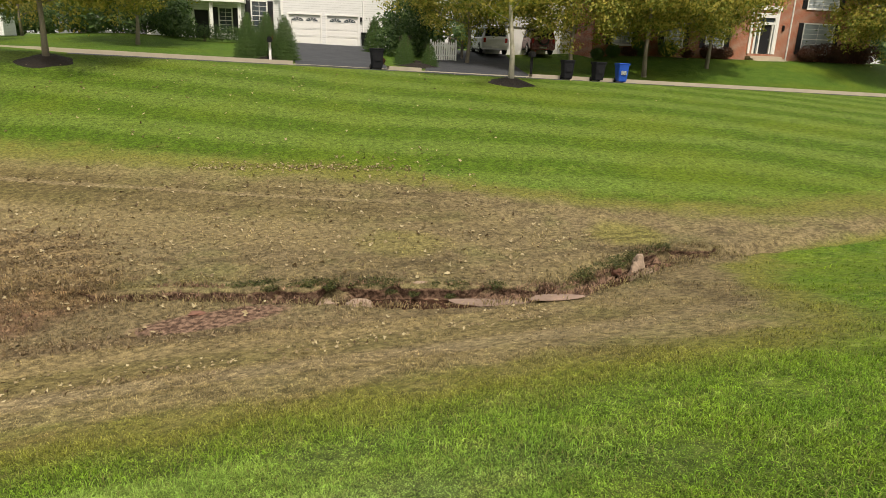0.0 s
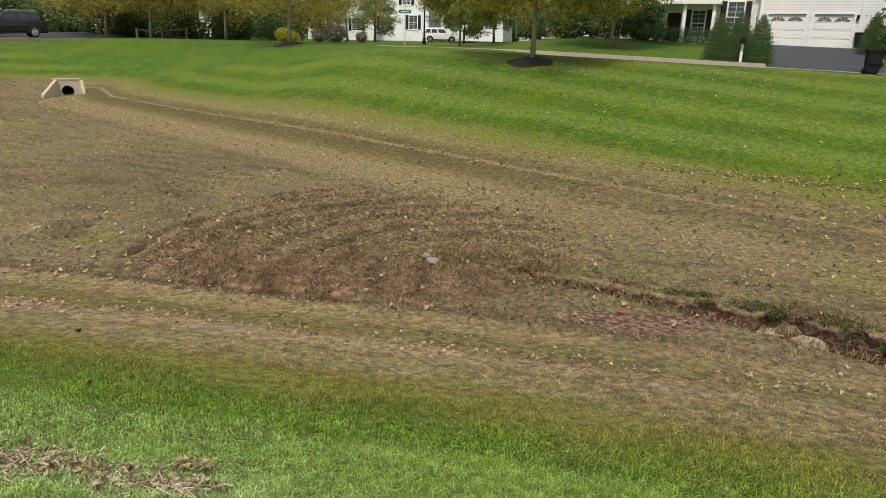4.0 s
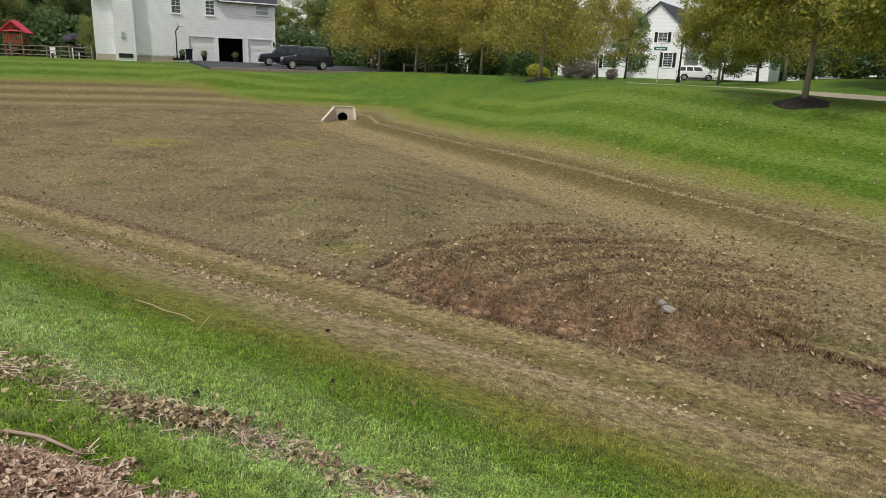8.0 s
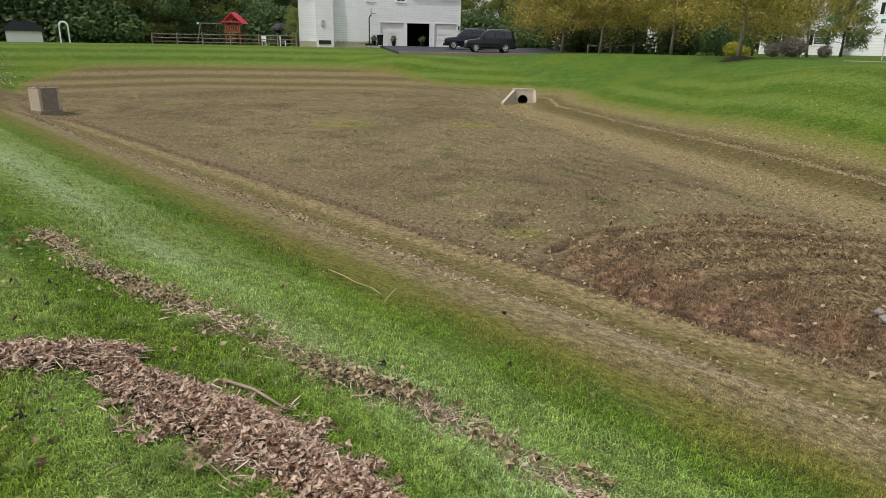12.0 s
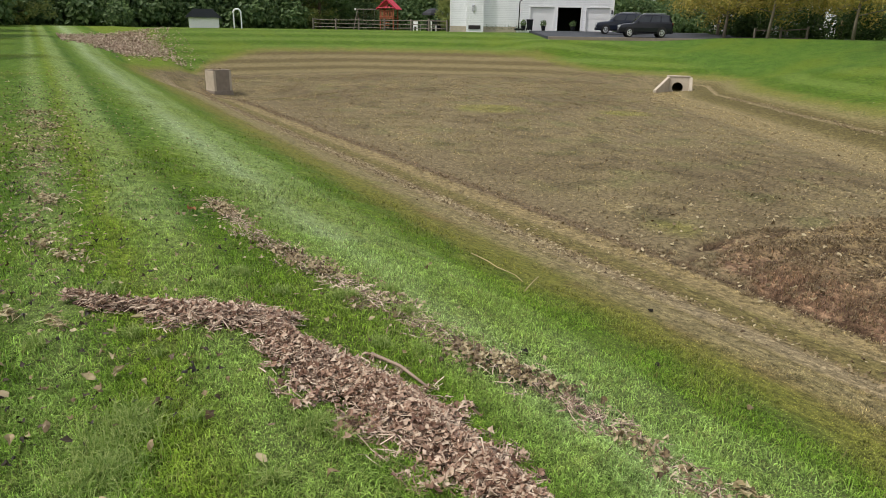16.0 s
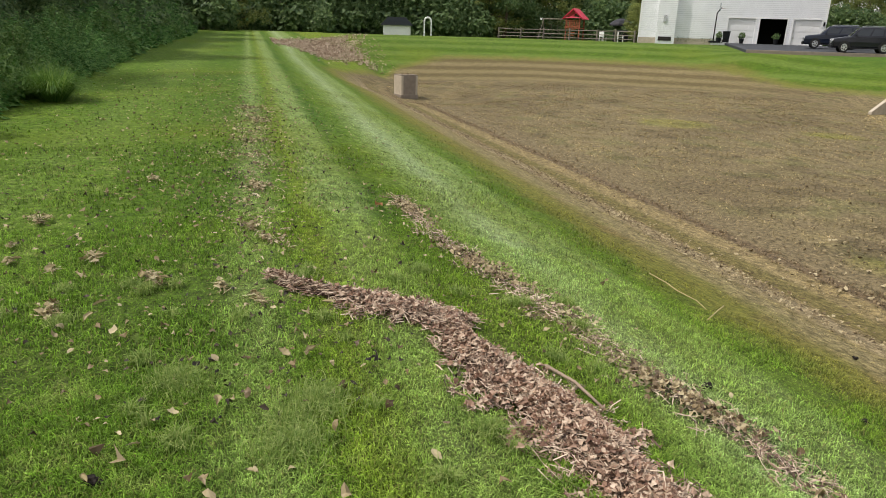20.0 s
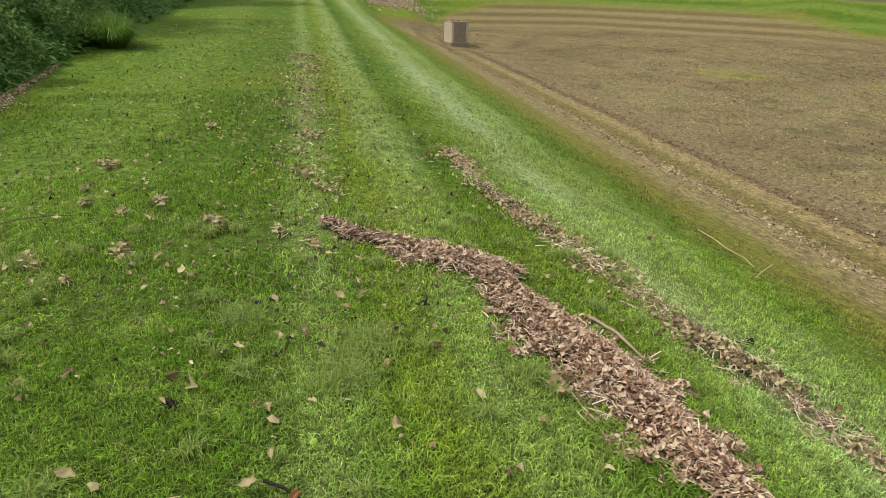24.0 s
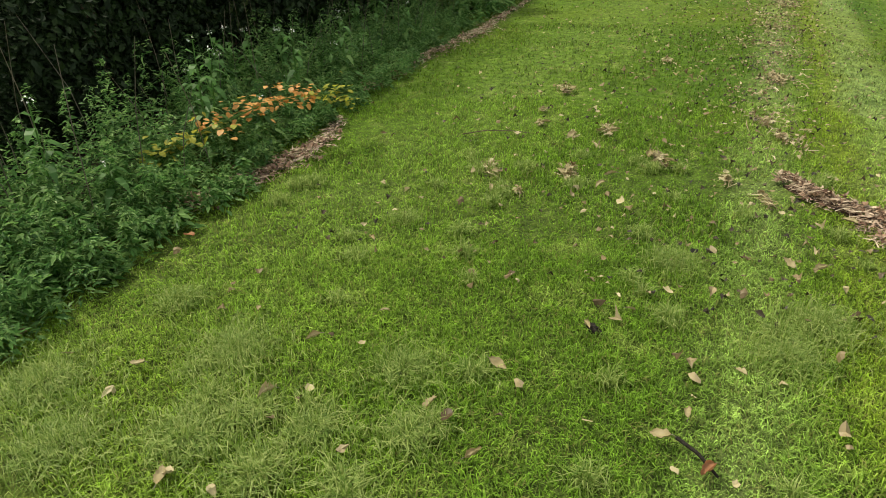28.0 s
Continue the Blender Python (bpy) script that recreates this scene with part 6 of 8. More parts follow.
def covered_grill(x, y):
    g = thing("grill", pose(x, y, ground_z(x, y), 0, 0, 40), "barbecue grill under a black cover", "grill")
    bm = bx(-0.75, -0.32, 0.05, 0.75, 0.32, 1.15)
    bmesh.ops.subdivide_edges(bm, edges=list(bm.edges), cuts=3, use_grid_fill=True)
    for v in bm.verts:
        v.co.x *= 1.0 - 0.22 * max(0, v.co.z - 0.7)
        v.co += Vector((noise.noise(v.co * 3), noise.noise(v.co * 3 + Vector((5, 0, 0))), 0)) * 0.05
    part("cover", bm, M_BIN, g, smooth=True)
    for sx in (-0.6, 0.6):
        part("wheel", tube([(sx, -0.36, 0.09), (sx, -0.30, 0.09)], 0.09, 14), M_RUBBER, g)
    return g


patio_umbrella(-63.2, 43.4)
covered_grill(-62.3, 42.9)
garden_seat(-64.5, 42.2, 200)
garden_seat(-61.0, 42.0, 150)


def rail_fence(pts, label, rails=3, h=1.15, spacing=2.6):
    """A split-rail fence along points: posts and loose rails between them."""
    rng = np.random.RandomState(int(abs(pts[0][0]) * 10))
    f = thing("rail_fence", pose(pts[0][0], pts[0][1], 0), label, "fence")
    o = Vector((pts[0][0], pts[0][1], 0))
    spots = []
    for (ax, ay), (bx_, by_) in zip(pts, pts[1:]):
        n = max(1, round(math.hypot(bx_ - ax, by_ - ay) / spacing))
        spots += [(ax + (bx_ - ax) * i / n, ay + (by_ - ay) * i / n) for i in range(n)]
    spots.append(pts[-1])
    v = [Vector((x, y, ground_z(x, y))) - o for x, y in spots]
    for p in v:
        part("post", bx(p.x - 0.07, p.y - 0.07, p.z - 0.2, p.x + 0.07, p.y + 0.07, p.z + h + rng.uniform(-0.05, 0.08), 0.015), M_RAIL, f)
    for a, b in zip(v, v[1:]):
        for r in range(rails):
            z = 0.25 + (h - 0.4) * r / max(rails - 1, 1)
            part("rail", tube([a + Vector((0, 0, z + rng.uniform(-0.04, 0.04))), (a + b) / 2 + Vector((0, 0, z + rng.uniform(-0.03, 0.02))), b + Vector((0, 0, z + rng.uniform(-0.04, 0.04)))], 0.045, 5), M_RAIL, f)
    return f


rail_fence([(-70.2, 32.5), (-66.4, 36.0), (-61.0, 39.2), (-57.2, 41.0)], "weathered split-rail fence round the play yard")
rail_fence([(-29.5, 49.8), (-26.4, 51.5)], "short weathered split-rail fence under the trees", 2, 1.0, 1.7)
rail_fence([(24.6, 39.4), (26.0, 43.5)], "pale wooden rail fence beside the drive", 3, 1.2, 1.9)


def picket_gate(x, y):
    g = thing("picket_gate", pose(x, y, ground_z(x, y), 0, 0, -17), "white picket gate beside the shrub bed", "gate")
    for i in range(10):
        part("picket", prism([(-0.7 + i * 0.15, 0.05), (-0.59 + i * 0.15, 0.05), (-0.59 + i * 0.15, 1.1), (-0.645 + i * 0.15, 1.2), (-0.7 + i * 0.15, 1.1)], -0.02, 0.0), M_WHITE, g)
    for z in (0.3, 0.9):
        part("rail", bx(-0.75, 0.002, z, 0.8, 0.04, z + 0.09), M_WHITE, g)
    for x0 in (-0.85, 0.8):
        part("post", bx(x0, -0.05, -0.1, x0 + 0.1, 0.05, 1.3, 0.01), M_WHITE, g)


picket_gate(22.5, 38.3)


def garden_shed():
    s = thing("shed", pose(-69.5, 20.6, ground_z(-69.5, 20.6), 0, 0, 72), "low pale garden shed with a grey roof", "shed")
    part("walls", bx(-1.4, 0, -0.1, 1.4, 2.2, 1.0), M_WHITE, s)
    part("roof", prism([(-1.7, 0.95), (1.7, 0.95), (0.9, 1.75), (-0.9, 1.75)], -0.2, 2.4), M_SHINGLE, s)
    a = thing("garden_arch", pose(-67.6, 23.3, ground_z(-67.6, 23.3), 0, 0, 70), "small white garden arch before the trees", "arch")
    for x in (-0.35, 0.35):
        part("post", bx(x - 0.06, -0.06, -0.1, x + 0.06, 0.06, 1.4), M_WHITE, a)
    part("top", tube([(0.35 * math.cos(t), 0, 1.4 + 0.4 * math.sin(t)) for t in np.linspace(0, math.pi, 9)], 0.09, 6), M_WHITE, a)


garden_shed()


# ---- shrubs ----
def make_shrub(name, seed, blobs, count, size, mat, label, category="shrub", group=""):
    t = thing(name, pose(0, 0, 0), label, category, group)
    rng = np.random.RandomState(seed)
    v, f = leaf_cloud(rng, blobs, count, size, 0.0, 0.6)
    v[:, 2] = np.maximum(v[:, 2], 0.01)
    npmesh("foliage", v, f, mat, t)
    bm = bmesh.new()
    for k in range(5):
        a = k * 1.26
        top = max(b[2] for b in blobs)
        r = max(b[3] for b in blobs) * 0.5
        tube([(0.03 * math.cos(a), 0.03 * math.sin(a), -0.1), (r * math.cos(a), r * math.sin(a), top)], [0.025, 0.008], 4, bm)
    part("stems", bm, M_BARK, t)
    return t


def cone_blobs(h, r, n=12):
    out = []
    for i in range(n):
        k = (i + 0.4) / n
        w = r * (1 - k ** 1.5) ** 0.75 + 0.05
        out += [(0, 0, h * k, w, w, h / n)] + [(0.16 * w * math.cos(a + i), 0.16 * w * math.sin(a + i), h * k, w * 0.9, w * 0.9, h / n * 0.7) for a in (0, 2.1, 4.2)]
    return out


cone = make_shrub("cone_shrub", 31, cone_blobs(2.2, 0.74), 42000, 0.017, L_SPRUCE, "clipped cone-shaped evergreen beside the drive", "evergreen", "cone evergreens")
move_to(cone, 9.35, 35.2)
for x, y, s in ((10.35, 35.3, 1.05), (11.1, 34.7, 1.0), (19.6, 42.5, 1.05), (17.7, 34.2, 0.62), (19.1, 33.8, 0.6), (18.6, 36.0, 0.75)):
    put(cone, x, y, x * 50, s * 1.15 if s < 0.8 else s, s)
ball = make_shrub("round_shrub", 32, [(0, 0, 0.42, 0.5, 0.5, 0.42)], 14000, 0.017, L_SPRUCE, "round clipped green shrub", "shrub", "round shrubs")
move_to(ball, 34.3, 35.36, 0, 1.05)
for x, y, k in ((36.22, 34.76, 1.2), (38.26, 34.13, 1.25), (33.2, 35.7, 0.9)):
    put(ball, x, y, x * 30, k)
dark_red = make_shrub("dark_shrub", 33, [(0, 0, 0.5, 0.7, 0.6, 0.5), (0.5, 0.1, 0.4, 0.5, 0.5, 0.4)], 2600, 0.045, L_REDSHRUB, "loose dark red shrub below the windows", "shrub", "dark red shrubs")
move_to(dark_red, 41.3, 33.1)
for x, y, k in ((35.3, 35.0, 0.7), (39.6, 33.7, 0.7), (42.5, 32.7, 0.9), (49.1, 30.7, 1.2), (50.5, 30.2, 1.4), (52.2, 29.7, 1.5), (53.9, 29.2, 1.5), (15.9, 33.6, 0.5)):
    put(dark_red, x, y, x * 70, k)
hedge = make_shrub("hedge", 34, [(-1.2 + 0.4 * i, 0, 0.55, 0.42, 0.42, 0.55) for i in range(7)], 4000, 0.042, L_CEDAR, "clipped dark green hedge before the porch", "hedge", "porch hedges")
move_to(hedge, 9.4, 46.6, -17)
put(hedge, 12.2, 46.0, -17, 1.0)
put(hedge, -54.9, 45.4, 53, 0.75)
put(hedge, -53.6, 47.1, 53, 0.7)
dense = make_shrub("large_shrub", 35, [(-1.6, 0, 1.3, 1.3, 1.2, 1.3), (0, 0.2, 1.7, 1.5, 1.4, 1.7), (1.5, 0, 1.2, 1.3, 1.2, 1.2), (0.4, -0.4, 0.8, 1.4, 1.2, 0.8)], 3000, 0.13, L_CEDAR, "large dense dark green shrub", "shrub", "large shrubs")
move_to(dense, 5.0, 51.6, 0)
for x, y, rz, s in ((8.0, 50.4, 90, 1.0), (2.6, 53.5, 30, 0.8), (20.9, 40.6, 10, 0.75), (22.4, 43.2, 120, 1.1), (52.5, 33.5, 30, 1.0), (-63.2, 42.8, 0, 0.5), (-19.0, 50.6, 40, 0.55), (-24.0, 54.0, 10, 0.8), (-29.0, 56.0, 80, 0.9), (-34.0, 57.5, 200, 0.9), (-38.0, 60.5, 20, 0.9)):
    put(dense, x, y, rz, s)
gold = make_shrub("golden_shrub", 36, [(0, 0, 0.5, 0.75, 0.7, 0.5), (0.6, 0, 0.35, 0.5, 0.5, 0.35)], 1700, 0.06, L_YELLOW, "bright yellow-green shrub under the corner trees", "shrub")
move_to(gold, -17.5, 48.9)
grey = make_shrub("grey_shrub", 37, [(0, 0, 0.7, 0.9, 0.8, 0.7)], 2600, 0.06, L_GREYSHRUB, "twiggy grey-brown shrub under the corner trees", "shrub", "grey shrubs")
move_to(grey, -14.9, 52.9)
put(grey, -15.8, 51.7, 50, 0.7)
put(grey, -13.2, 54.5, 90, 0.6)


# ---- rocks at the gully ----
def rock(x, y, sx, sy, sz, seed, mat, label, dz=0.0, rz=0):
    bm = bmesh.new()
    bmesh.ops.create_icosphere(bm, subdivisions=3, radius=1.0)
    for v in bm.verts:
        n = noise.noise(v.co * 1.3 + Vector((seed * 7.1, 0, 0))) * 0.35 + noise.noise(v.co * 3.5 + Vector((0, seed * 3.3, 0))) * 0.12
        v.co *= 1 + n
        v.co.z = max(v.co.z, -0.6)
        v.co = Vector((v.co.x * sx, v.co.y * sy, v.co.z * sz))
    ob = part("rock", bm, mat)
    ob.matrix_world = pose(x, y, ground_z(x, y) + sz * 0.4 + dz, 0, 0, rz)
    return tagged(ob, label, "rock", "gully rocks")


for i, (x, y, sx, sy, sz, m, dz, rz) in enumerate((
        (3.85, 7.62, 0.20, 0.13, 0.09, M_ROCK, 0.10, -30), (3.45, 7.85, 0.12, 0.10, 0.06, M_ROCK, 0.12, 10), (4.75, 7.6, 0.20, 0.07, 0.05, M_ROCK, 0.02, -15),
        (5.2, 6.38, 0.55, 0.13, 0.03, M_SLAB, 0.03, -28), (5.95, 6.02, 0.36, 0.11, 0.03, M_SLAB, 0.03, -20), (5.7, 6.62, 0.16, 0.10, 0.06, M_ROCK_RED, 0.12, -20),
        (6.35, 6.25, 0.14, 0.09, 0.05, M_ROCK_RED, 0.14, 15), (8.25, 6.85, 0.10, 0.09, 0.20, M_ROCK, 0.12, 20), (8.55, 7.05, 0.13, 0.10, 0.17, M_ROCK, 0.22, 50),
        (8.5, 6.75, 0.14, 0.11, 0.10, M_ROCK, 0.12, 5), (8.85, 6.95, 0.12, 0.10, 0.09, M_ROCK_RED, 0.12, 80), (8.05, 7.05, 0.10, 0.08, 0.07, M_ROCK_RED, 0.1, 0),
        (9.2, 7.05, 0.10, 0.06, 0.04, M_ROCK_RED, 0.16, 0), (2.9, 7.9, 0.10, 0.08, 0.05, M_ROCK_RED, 0.14, 0), (1.7, 7.75, 0.10, 0.06, 0.03, M_ROCK_RED, 0.0, 0), (-0.89, 9.14, 0.085, 0.06, 0.06, M_ROCK_PALE, 0.03, 0), (-1.0, 9.3, 0.05, 0.05, 0.05, M_ROCK_PALE, 0.04, 10))):
    rock(x, y, sx, sy, sz, i, m, "flat pink-tan slab of dried mud beside the gully" if m is M_SLAB else "pale grey stone lying in the rough brown patch" if m is M_ROCK_PALE else "tan weathered rock in the muddy gully" if m is M_ROCK else "reddish shale rock in the muddy gully", dz, rz)


# ---- the wood's edge: undergrowth ----
def undergrowth():
    """Weeds and low brambles along the lawn: upright plants of many sizes, their leaves set round each stem."""
    rng = np.random.RandomState(41)
    for lo, hi, plants, leaves, size, tall in ((-4.0, 9.0, 1500, 90, 0.021, 0.56), (0.2, 2.4, 170, 90, 0.024, 0.62), (9.0, 26.0, 900, 44, 0.055, 1.2), (26.0, 60.0, 420, 22, 0.13, 1.8)):
        s = rng.uniform(lo, hi, plants)
        back = rng.rand(plants) * (1.0 if hi < 10 else 2.0)
        px, py = edge_point(s, edge_q(s) - 0.03 - back)
        h = tall * np.clip(0.22 + 0.8 * back, 0.1, 1.0) * rng.uniform(0.55, 1.35, plants)
        bush = rng.uniform(0.05, 0.17, plants) * (size / 0.034) ** 0.6
        lean = rng.normal(size=(plants, 2)) * 0.16
        i = np.repeat(np.arange(plants), leaves)
        n = len(i)
        k = rng.rand(n) ** 0.65
        ang = rng.uniform(0, math.tau, n)
        out = np.c_[np.cos(ang), np.sin(ang)]
        r = bush[i] * (1.15 - 0.75 * k) * rng.uniform(0.2, 1.15, n)
        x, y = px[i] + lean[i, 0] * h[i] * k + out[:, 0] * r, py[i] + lean[i, 1] * h[i] * k + out[:, 1] * r
        c = np.c_[x, y, height(px, py)[i] + 0.02 + h[i] * k]
        a = np.c_[out + rng.normal(size=(n, 2)) * 0.35, rng.normal(size=n) * 0.35 + 0.12]
        a /= np.linalg.norm(a, axis=1)[:, None]
        b = np.cross(a, np.array([0, 0, 1.0]) + rng.normal(size=(n, 3)) * 0.45)
        b /= np.linalg.norm(b, axis=1)[:, None]
        l = size * rng.uniform(0.55, 1.5, (n, 1)) * (1.25 - 0.5 * k[:, None])
        drop = np.array([0, 0, 1.0]) * l
        slim = np.repeat(rng.uniform(0.16, 0.5, plants), leaves)[:, None]
        v = np.stack([c - a * l, c + b * l * slim, c + a * l - drop * 0.5, c - b * l * slim], 1).reshape(-1, 3)
        tagged(npmesh("undergrowth", v, np.arange(4 * n).reshape(-1, 4), L_WEED), "leafy green weeds along the edge of the wood", "weeds", kind="stuff")
    # bare and seeding stems above the leaves
    bm = bmesh.new()
    for i in range(150):
        s = rng.uniform(-3.0, 14)
        q = float(edge_q(s)) - rng.uniform(0.3, 1.3)
        x, y = edge_point(s, q)
        z = ground_z(x, y)
        h = rng.uniform(0.5, 1.1)
        dx, dy = rng.normal() * 0.12, rng.normal() * 0.12
        tube([(x, y, z), (x + dx * 0.4, y + dy * 0.4, z + h * 0.6), (x + dx, y + dy, z + h)], [0.003, 0.0025, 0.0015], 4, bm)
    tagged(part("weed_growth", bm, L_GREYSHRUB), "thin dry weed stems among the undergrowth", "weeds", kind="stuff")


undergrowth()


def weed_plant(x, y, h, seed, label="tall leafy weed with drooping leaves"):
    """One tall weed: a stem with long drooping leaves and a pale flower head."""
    rng = np.random.RandomState(seed)
    t = thing("weed", pose(x, y, ground_z(x, y), 0, 0, rng.uniform(0, 360)), label, "weed", "tall weeds")
    part("stem", tube([(0, 0, 0), (0.03, 0, h * 0.5), (0.06, 0.02, h)], [0.008, 0.006, 0.003], 5), L_WEED, t)
    v, f = [], []
    for i in range(16):
        k = 0.15 + 0.8 * i / 16
        a = i * 2.4
        w = Vector((math.cos(a), math.sin(a), 0))
        n = Vector((-w.y, w.x, 0))
        p = Vector((0.05 * k, 0.01, h * k))
        l = 0.17 * (1.1 - 0.6 * k) * rng.uniform(0.8, 1.2)
        pts = [p, p + w * l * 0.4 + Vector((0, 0, l * 0.25)), p + w * l * 0.8 + Vector((0, 0, l * 0.05)), p + w * l * 1.1 - Vector((0, 0, l * 0.3))]
        for j, ww in enumerate((0.006, 0.022, 0.018, 0.002)):
            v += [pts[j] + n * ww, pts[j] - n * ww]
            if j:
                o = len(v) - 4
                f.append((o, o + 1, o + 3, o + 2))
    npmesh("leaves", [tuple(p) for p in v], f, L_WEED, t)
    v, f = leaf_cloud(rng, [(0.06, 0.02, h, 0.035, 0.035, 0.02)], 9, 0.008)
    tagged(npmesh("flower_head", v, f, M_WHITE, t), kind="stuff")
    return t


rwd = np.random.RandomState(8)
for i in range(34):
    s = rwd.uniform(-1.0, 9.0)
    q = float(edge_q(s)) - rwd.uniform(0.25, 1.0)
    weed_plant(*edge_point(s, q), rwd.uniform(0.35, 0.85), 100 + i)


def round_leaf(p, a, n, l, w):
    """A rounded, slightly folded leaf blade from its stalk end p along a, with n across it."""
    up = Vector((0, 0, 1))
    rib = [p + a * (l * k) + up * (l * h) for k, h in ((0.0, 0.0), (0.35, 0.05), (0.7, 0.04), (1.0, -0.06))]
    rows = [rib[0], rib[1] + n * w * 0.85 + up * l * 0.05, rib[2] + n * w * 0.75, rib[3], rib[2] - n * w * 0.75, rib[1] - n * w * 0.85 + up * l * 0.05, rib[1], rib[2]]
    return [tuple(r) for r in rows], [(0, 6, 1), (1, 6, 7), (1, 7, 2), (2, 7, 3), (0, 5, 6), (5, 7, 6), (5, 4, 7), (4, 3, 7)]


def orange_plant():
    """A low arching shoot whose leaves have turned from yellow-green to orange."""
    base = Vector((-4.02, -3.18, 0.0))
    t = thing("orange_shoot", pose(*base), "arching shoot with yellow and orange autumn leaves", "plant")
    rng = np.random.RandomState(77)
    mid = Vector((-3.80, -2.88, 0.38)) - base
    arms = [[mid * 0.0, mid * 0.5 + Vector((0, -0.05, 0.08)), mid], [mid, Vector((-3.33, -2.95, 0.36)) - base, Vector((-2.92, -3.20, 0.22)) - base], [mid, Vector((-3.95, -2.64, 0.42)) - base, Vector((-4.26, -2.46, 0.35)) - base]]
    for a in arms:
        part("stem", tube(a, [0.006, 0.004, 0.002], 5), L_WEED, t)
    for arm, n, turn in ((arms[1], 150, 0.5), (arms[2], 120, 0.6)):
        for i in range(n):
            k = (i + 0.5) / n
            p = arm[0].lerp(arm[1], min(k * 2, 1)) if k < 0.5 else arm[1].lerp(arm[2], k * 2 - 1)
            wide = 0.062 * (1.1 - 0.75 * k)
            p = p + Vector((rng.normal() * wide, rng.normal() * wide, rng.normal() * 0.04 + 0.01))
            a = Vector((rng.normal(), rng.normal(), -0.25 + 0.3 * rng.normal())).normalized()
            n_ = a.cross(Vector((0, 0, 1))).normalized()
            l = rng.uniform(0.036, 0.064)
            v, f = round_leaf(p, a, n_, l, l * 0.42)
            npmesh("leaf", v, f, L_ORANGE if k + rng.normal() * 0.12 < turn else L_SHOOT, t)
    return t


L_SHOOT = leaf_material("yellow_green_leaves", (0.230, 0.300, 0.035), (0.340, 0.360, 0.050), (0.460, 0.420, 0.070), 0.5)
orange_plant()


def fountain_grass(x, y, h, seed):
    rng = np.random.RandomState(seed)
    t = thing("grass_clump", pose(x, y, ground_z(x, y)), "arching clump of tall green grass at the wood's edge", "grass clump")
    n = 900
    a = rng.uniform(0, math.tau, n)
    l = h * rng.uniform(0.6, 1.2, n)
    w = np.c_[np.cos(a), np.sin(a)]
    r0 = rng.rand(n, 1) * 0.22
    lean = rng.uniform(0.25, 1.15, (n, 1))
    v = []
    for k, drop, ww in ((0, 0, 0.006), (0.5, 0.05, 0.006), (1.0, 0.42, 0.001)):
        p = np.c_[w * (r0 + lean * l[:, None] * k), l * k * (1 - drop * lean[:, 0] * 1.6)]
        side = np.c_[-w[:, 1], w[:, 0], np.zeros(n)] * ww
        v += [p - side, p + side]
    v = np.stack(v, 1)
    i = np.arange(n)[:, None] * 6
    f = np.concatenate([i + np.array([[0, 1, 3, 2]]), i + np.array([[2, 3, 5, 4]])])
    tagged(npmesh("blade_mass", v.reshape(-1, 3), f, L_CLUMP, t), kind="stuff")
    return t


L_CLUMP = leaf_material("tall_grass_blades", (0.060, 0.140, 0.018), (0.105, 0.210, 0.030), (0.180, 0.275, 0.058), 0.5)
fountain_grass(-15.0, -2.5, 0.8, 1)
fountain_grass(-15.6, -2.8, 0.8, 2)


# ---- fallen leaves and raked piles ----
def leaf_sheets(rng, c, size, flat=0.35):
    """Curled, lobed dead leaves at the given places: nine-cornered blades, each with its own turn, tilt and curl."""
    n = len(c)
    k = np.arange(9) / 9 * math.tau
    rad = np.array([1.0, 0.72, 0.9, 0.66, 0.78, 0.78, 0.66, 0.9, 0.72])[None] * rng.uniform(0.75, 1.2, (n, 9))
    o = np.dstack([np.cos(k) * rad, np.sin(k) * rad * 0.72])
    o = np.concatenate([o, np.zeros((n, 1, 2))], 1) * (size * rng.uniform(0.6, 1.35, (n, 1, 1)))
    curl = np.clip(rng.normal(size=(n, 1)), -1.2, 1.2) * 0.8
    z = (o[:, :, 0] ** 2 * curl + o[:, :, 1] ** 2 * np.clip(rng.normal(size=(n, 1)), -1.2, 1.2) * 1.5) / size * 0.8 + rng.normal(size=(n, 10)) * size * 0.07
    p = np.dstack([o[:, :, 0], o[:, :, 1], z])
    a = rng.uniform(0, math.tau, n)
    tx, ty = np.clip(rng.normal(size=n), -1.6, 1.6) * flat, np.clip(rng.normal(size=n), -1.6, 1.6) * flat
    rz = np.stack([np.stack([np.cos(a), -np.sin(a), 0 * a], 1), np.stack([np.sin(a), np.cos(a), 0 * a], 1), np.stack([0 * a, 0 * a, 0 * a + 1], 1)], 1)
    rx = np.stack([np.stack([0 * a + 1, 0 * a, 0 * a], 1), np.stack([0 * a, np.cos(tx), -np.sin(tx)], 1), np.stack([0 * a, np.sin(tx), np.cos(tx)], 1)], 1)
    ry = np.stack([np.stack([np.cos(ty), 0 * a, np.sin(ty)], 1), np.stack([0 * a, 0 * a + 1, 0 * a], 1), np.stack([-np.sin(ty), 0 * a, np.cos(ty)], 1)], 1)
    p = np.einsum("nij,nkj->nki", rz @ rx @ ry, p)
    p += c[:, None, :]
    i = np.arange(n)[:, None, None] * 10
    f = i + np.array([[j, (j + 1) % 9, 9] for j in range(9)])[None]
    return p.reshape(-1, 3), f.reshape(-1, 3)


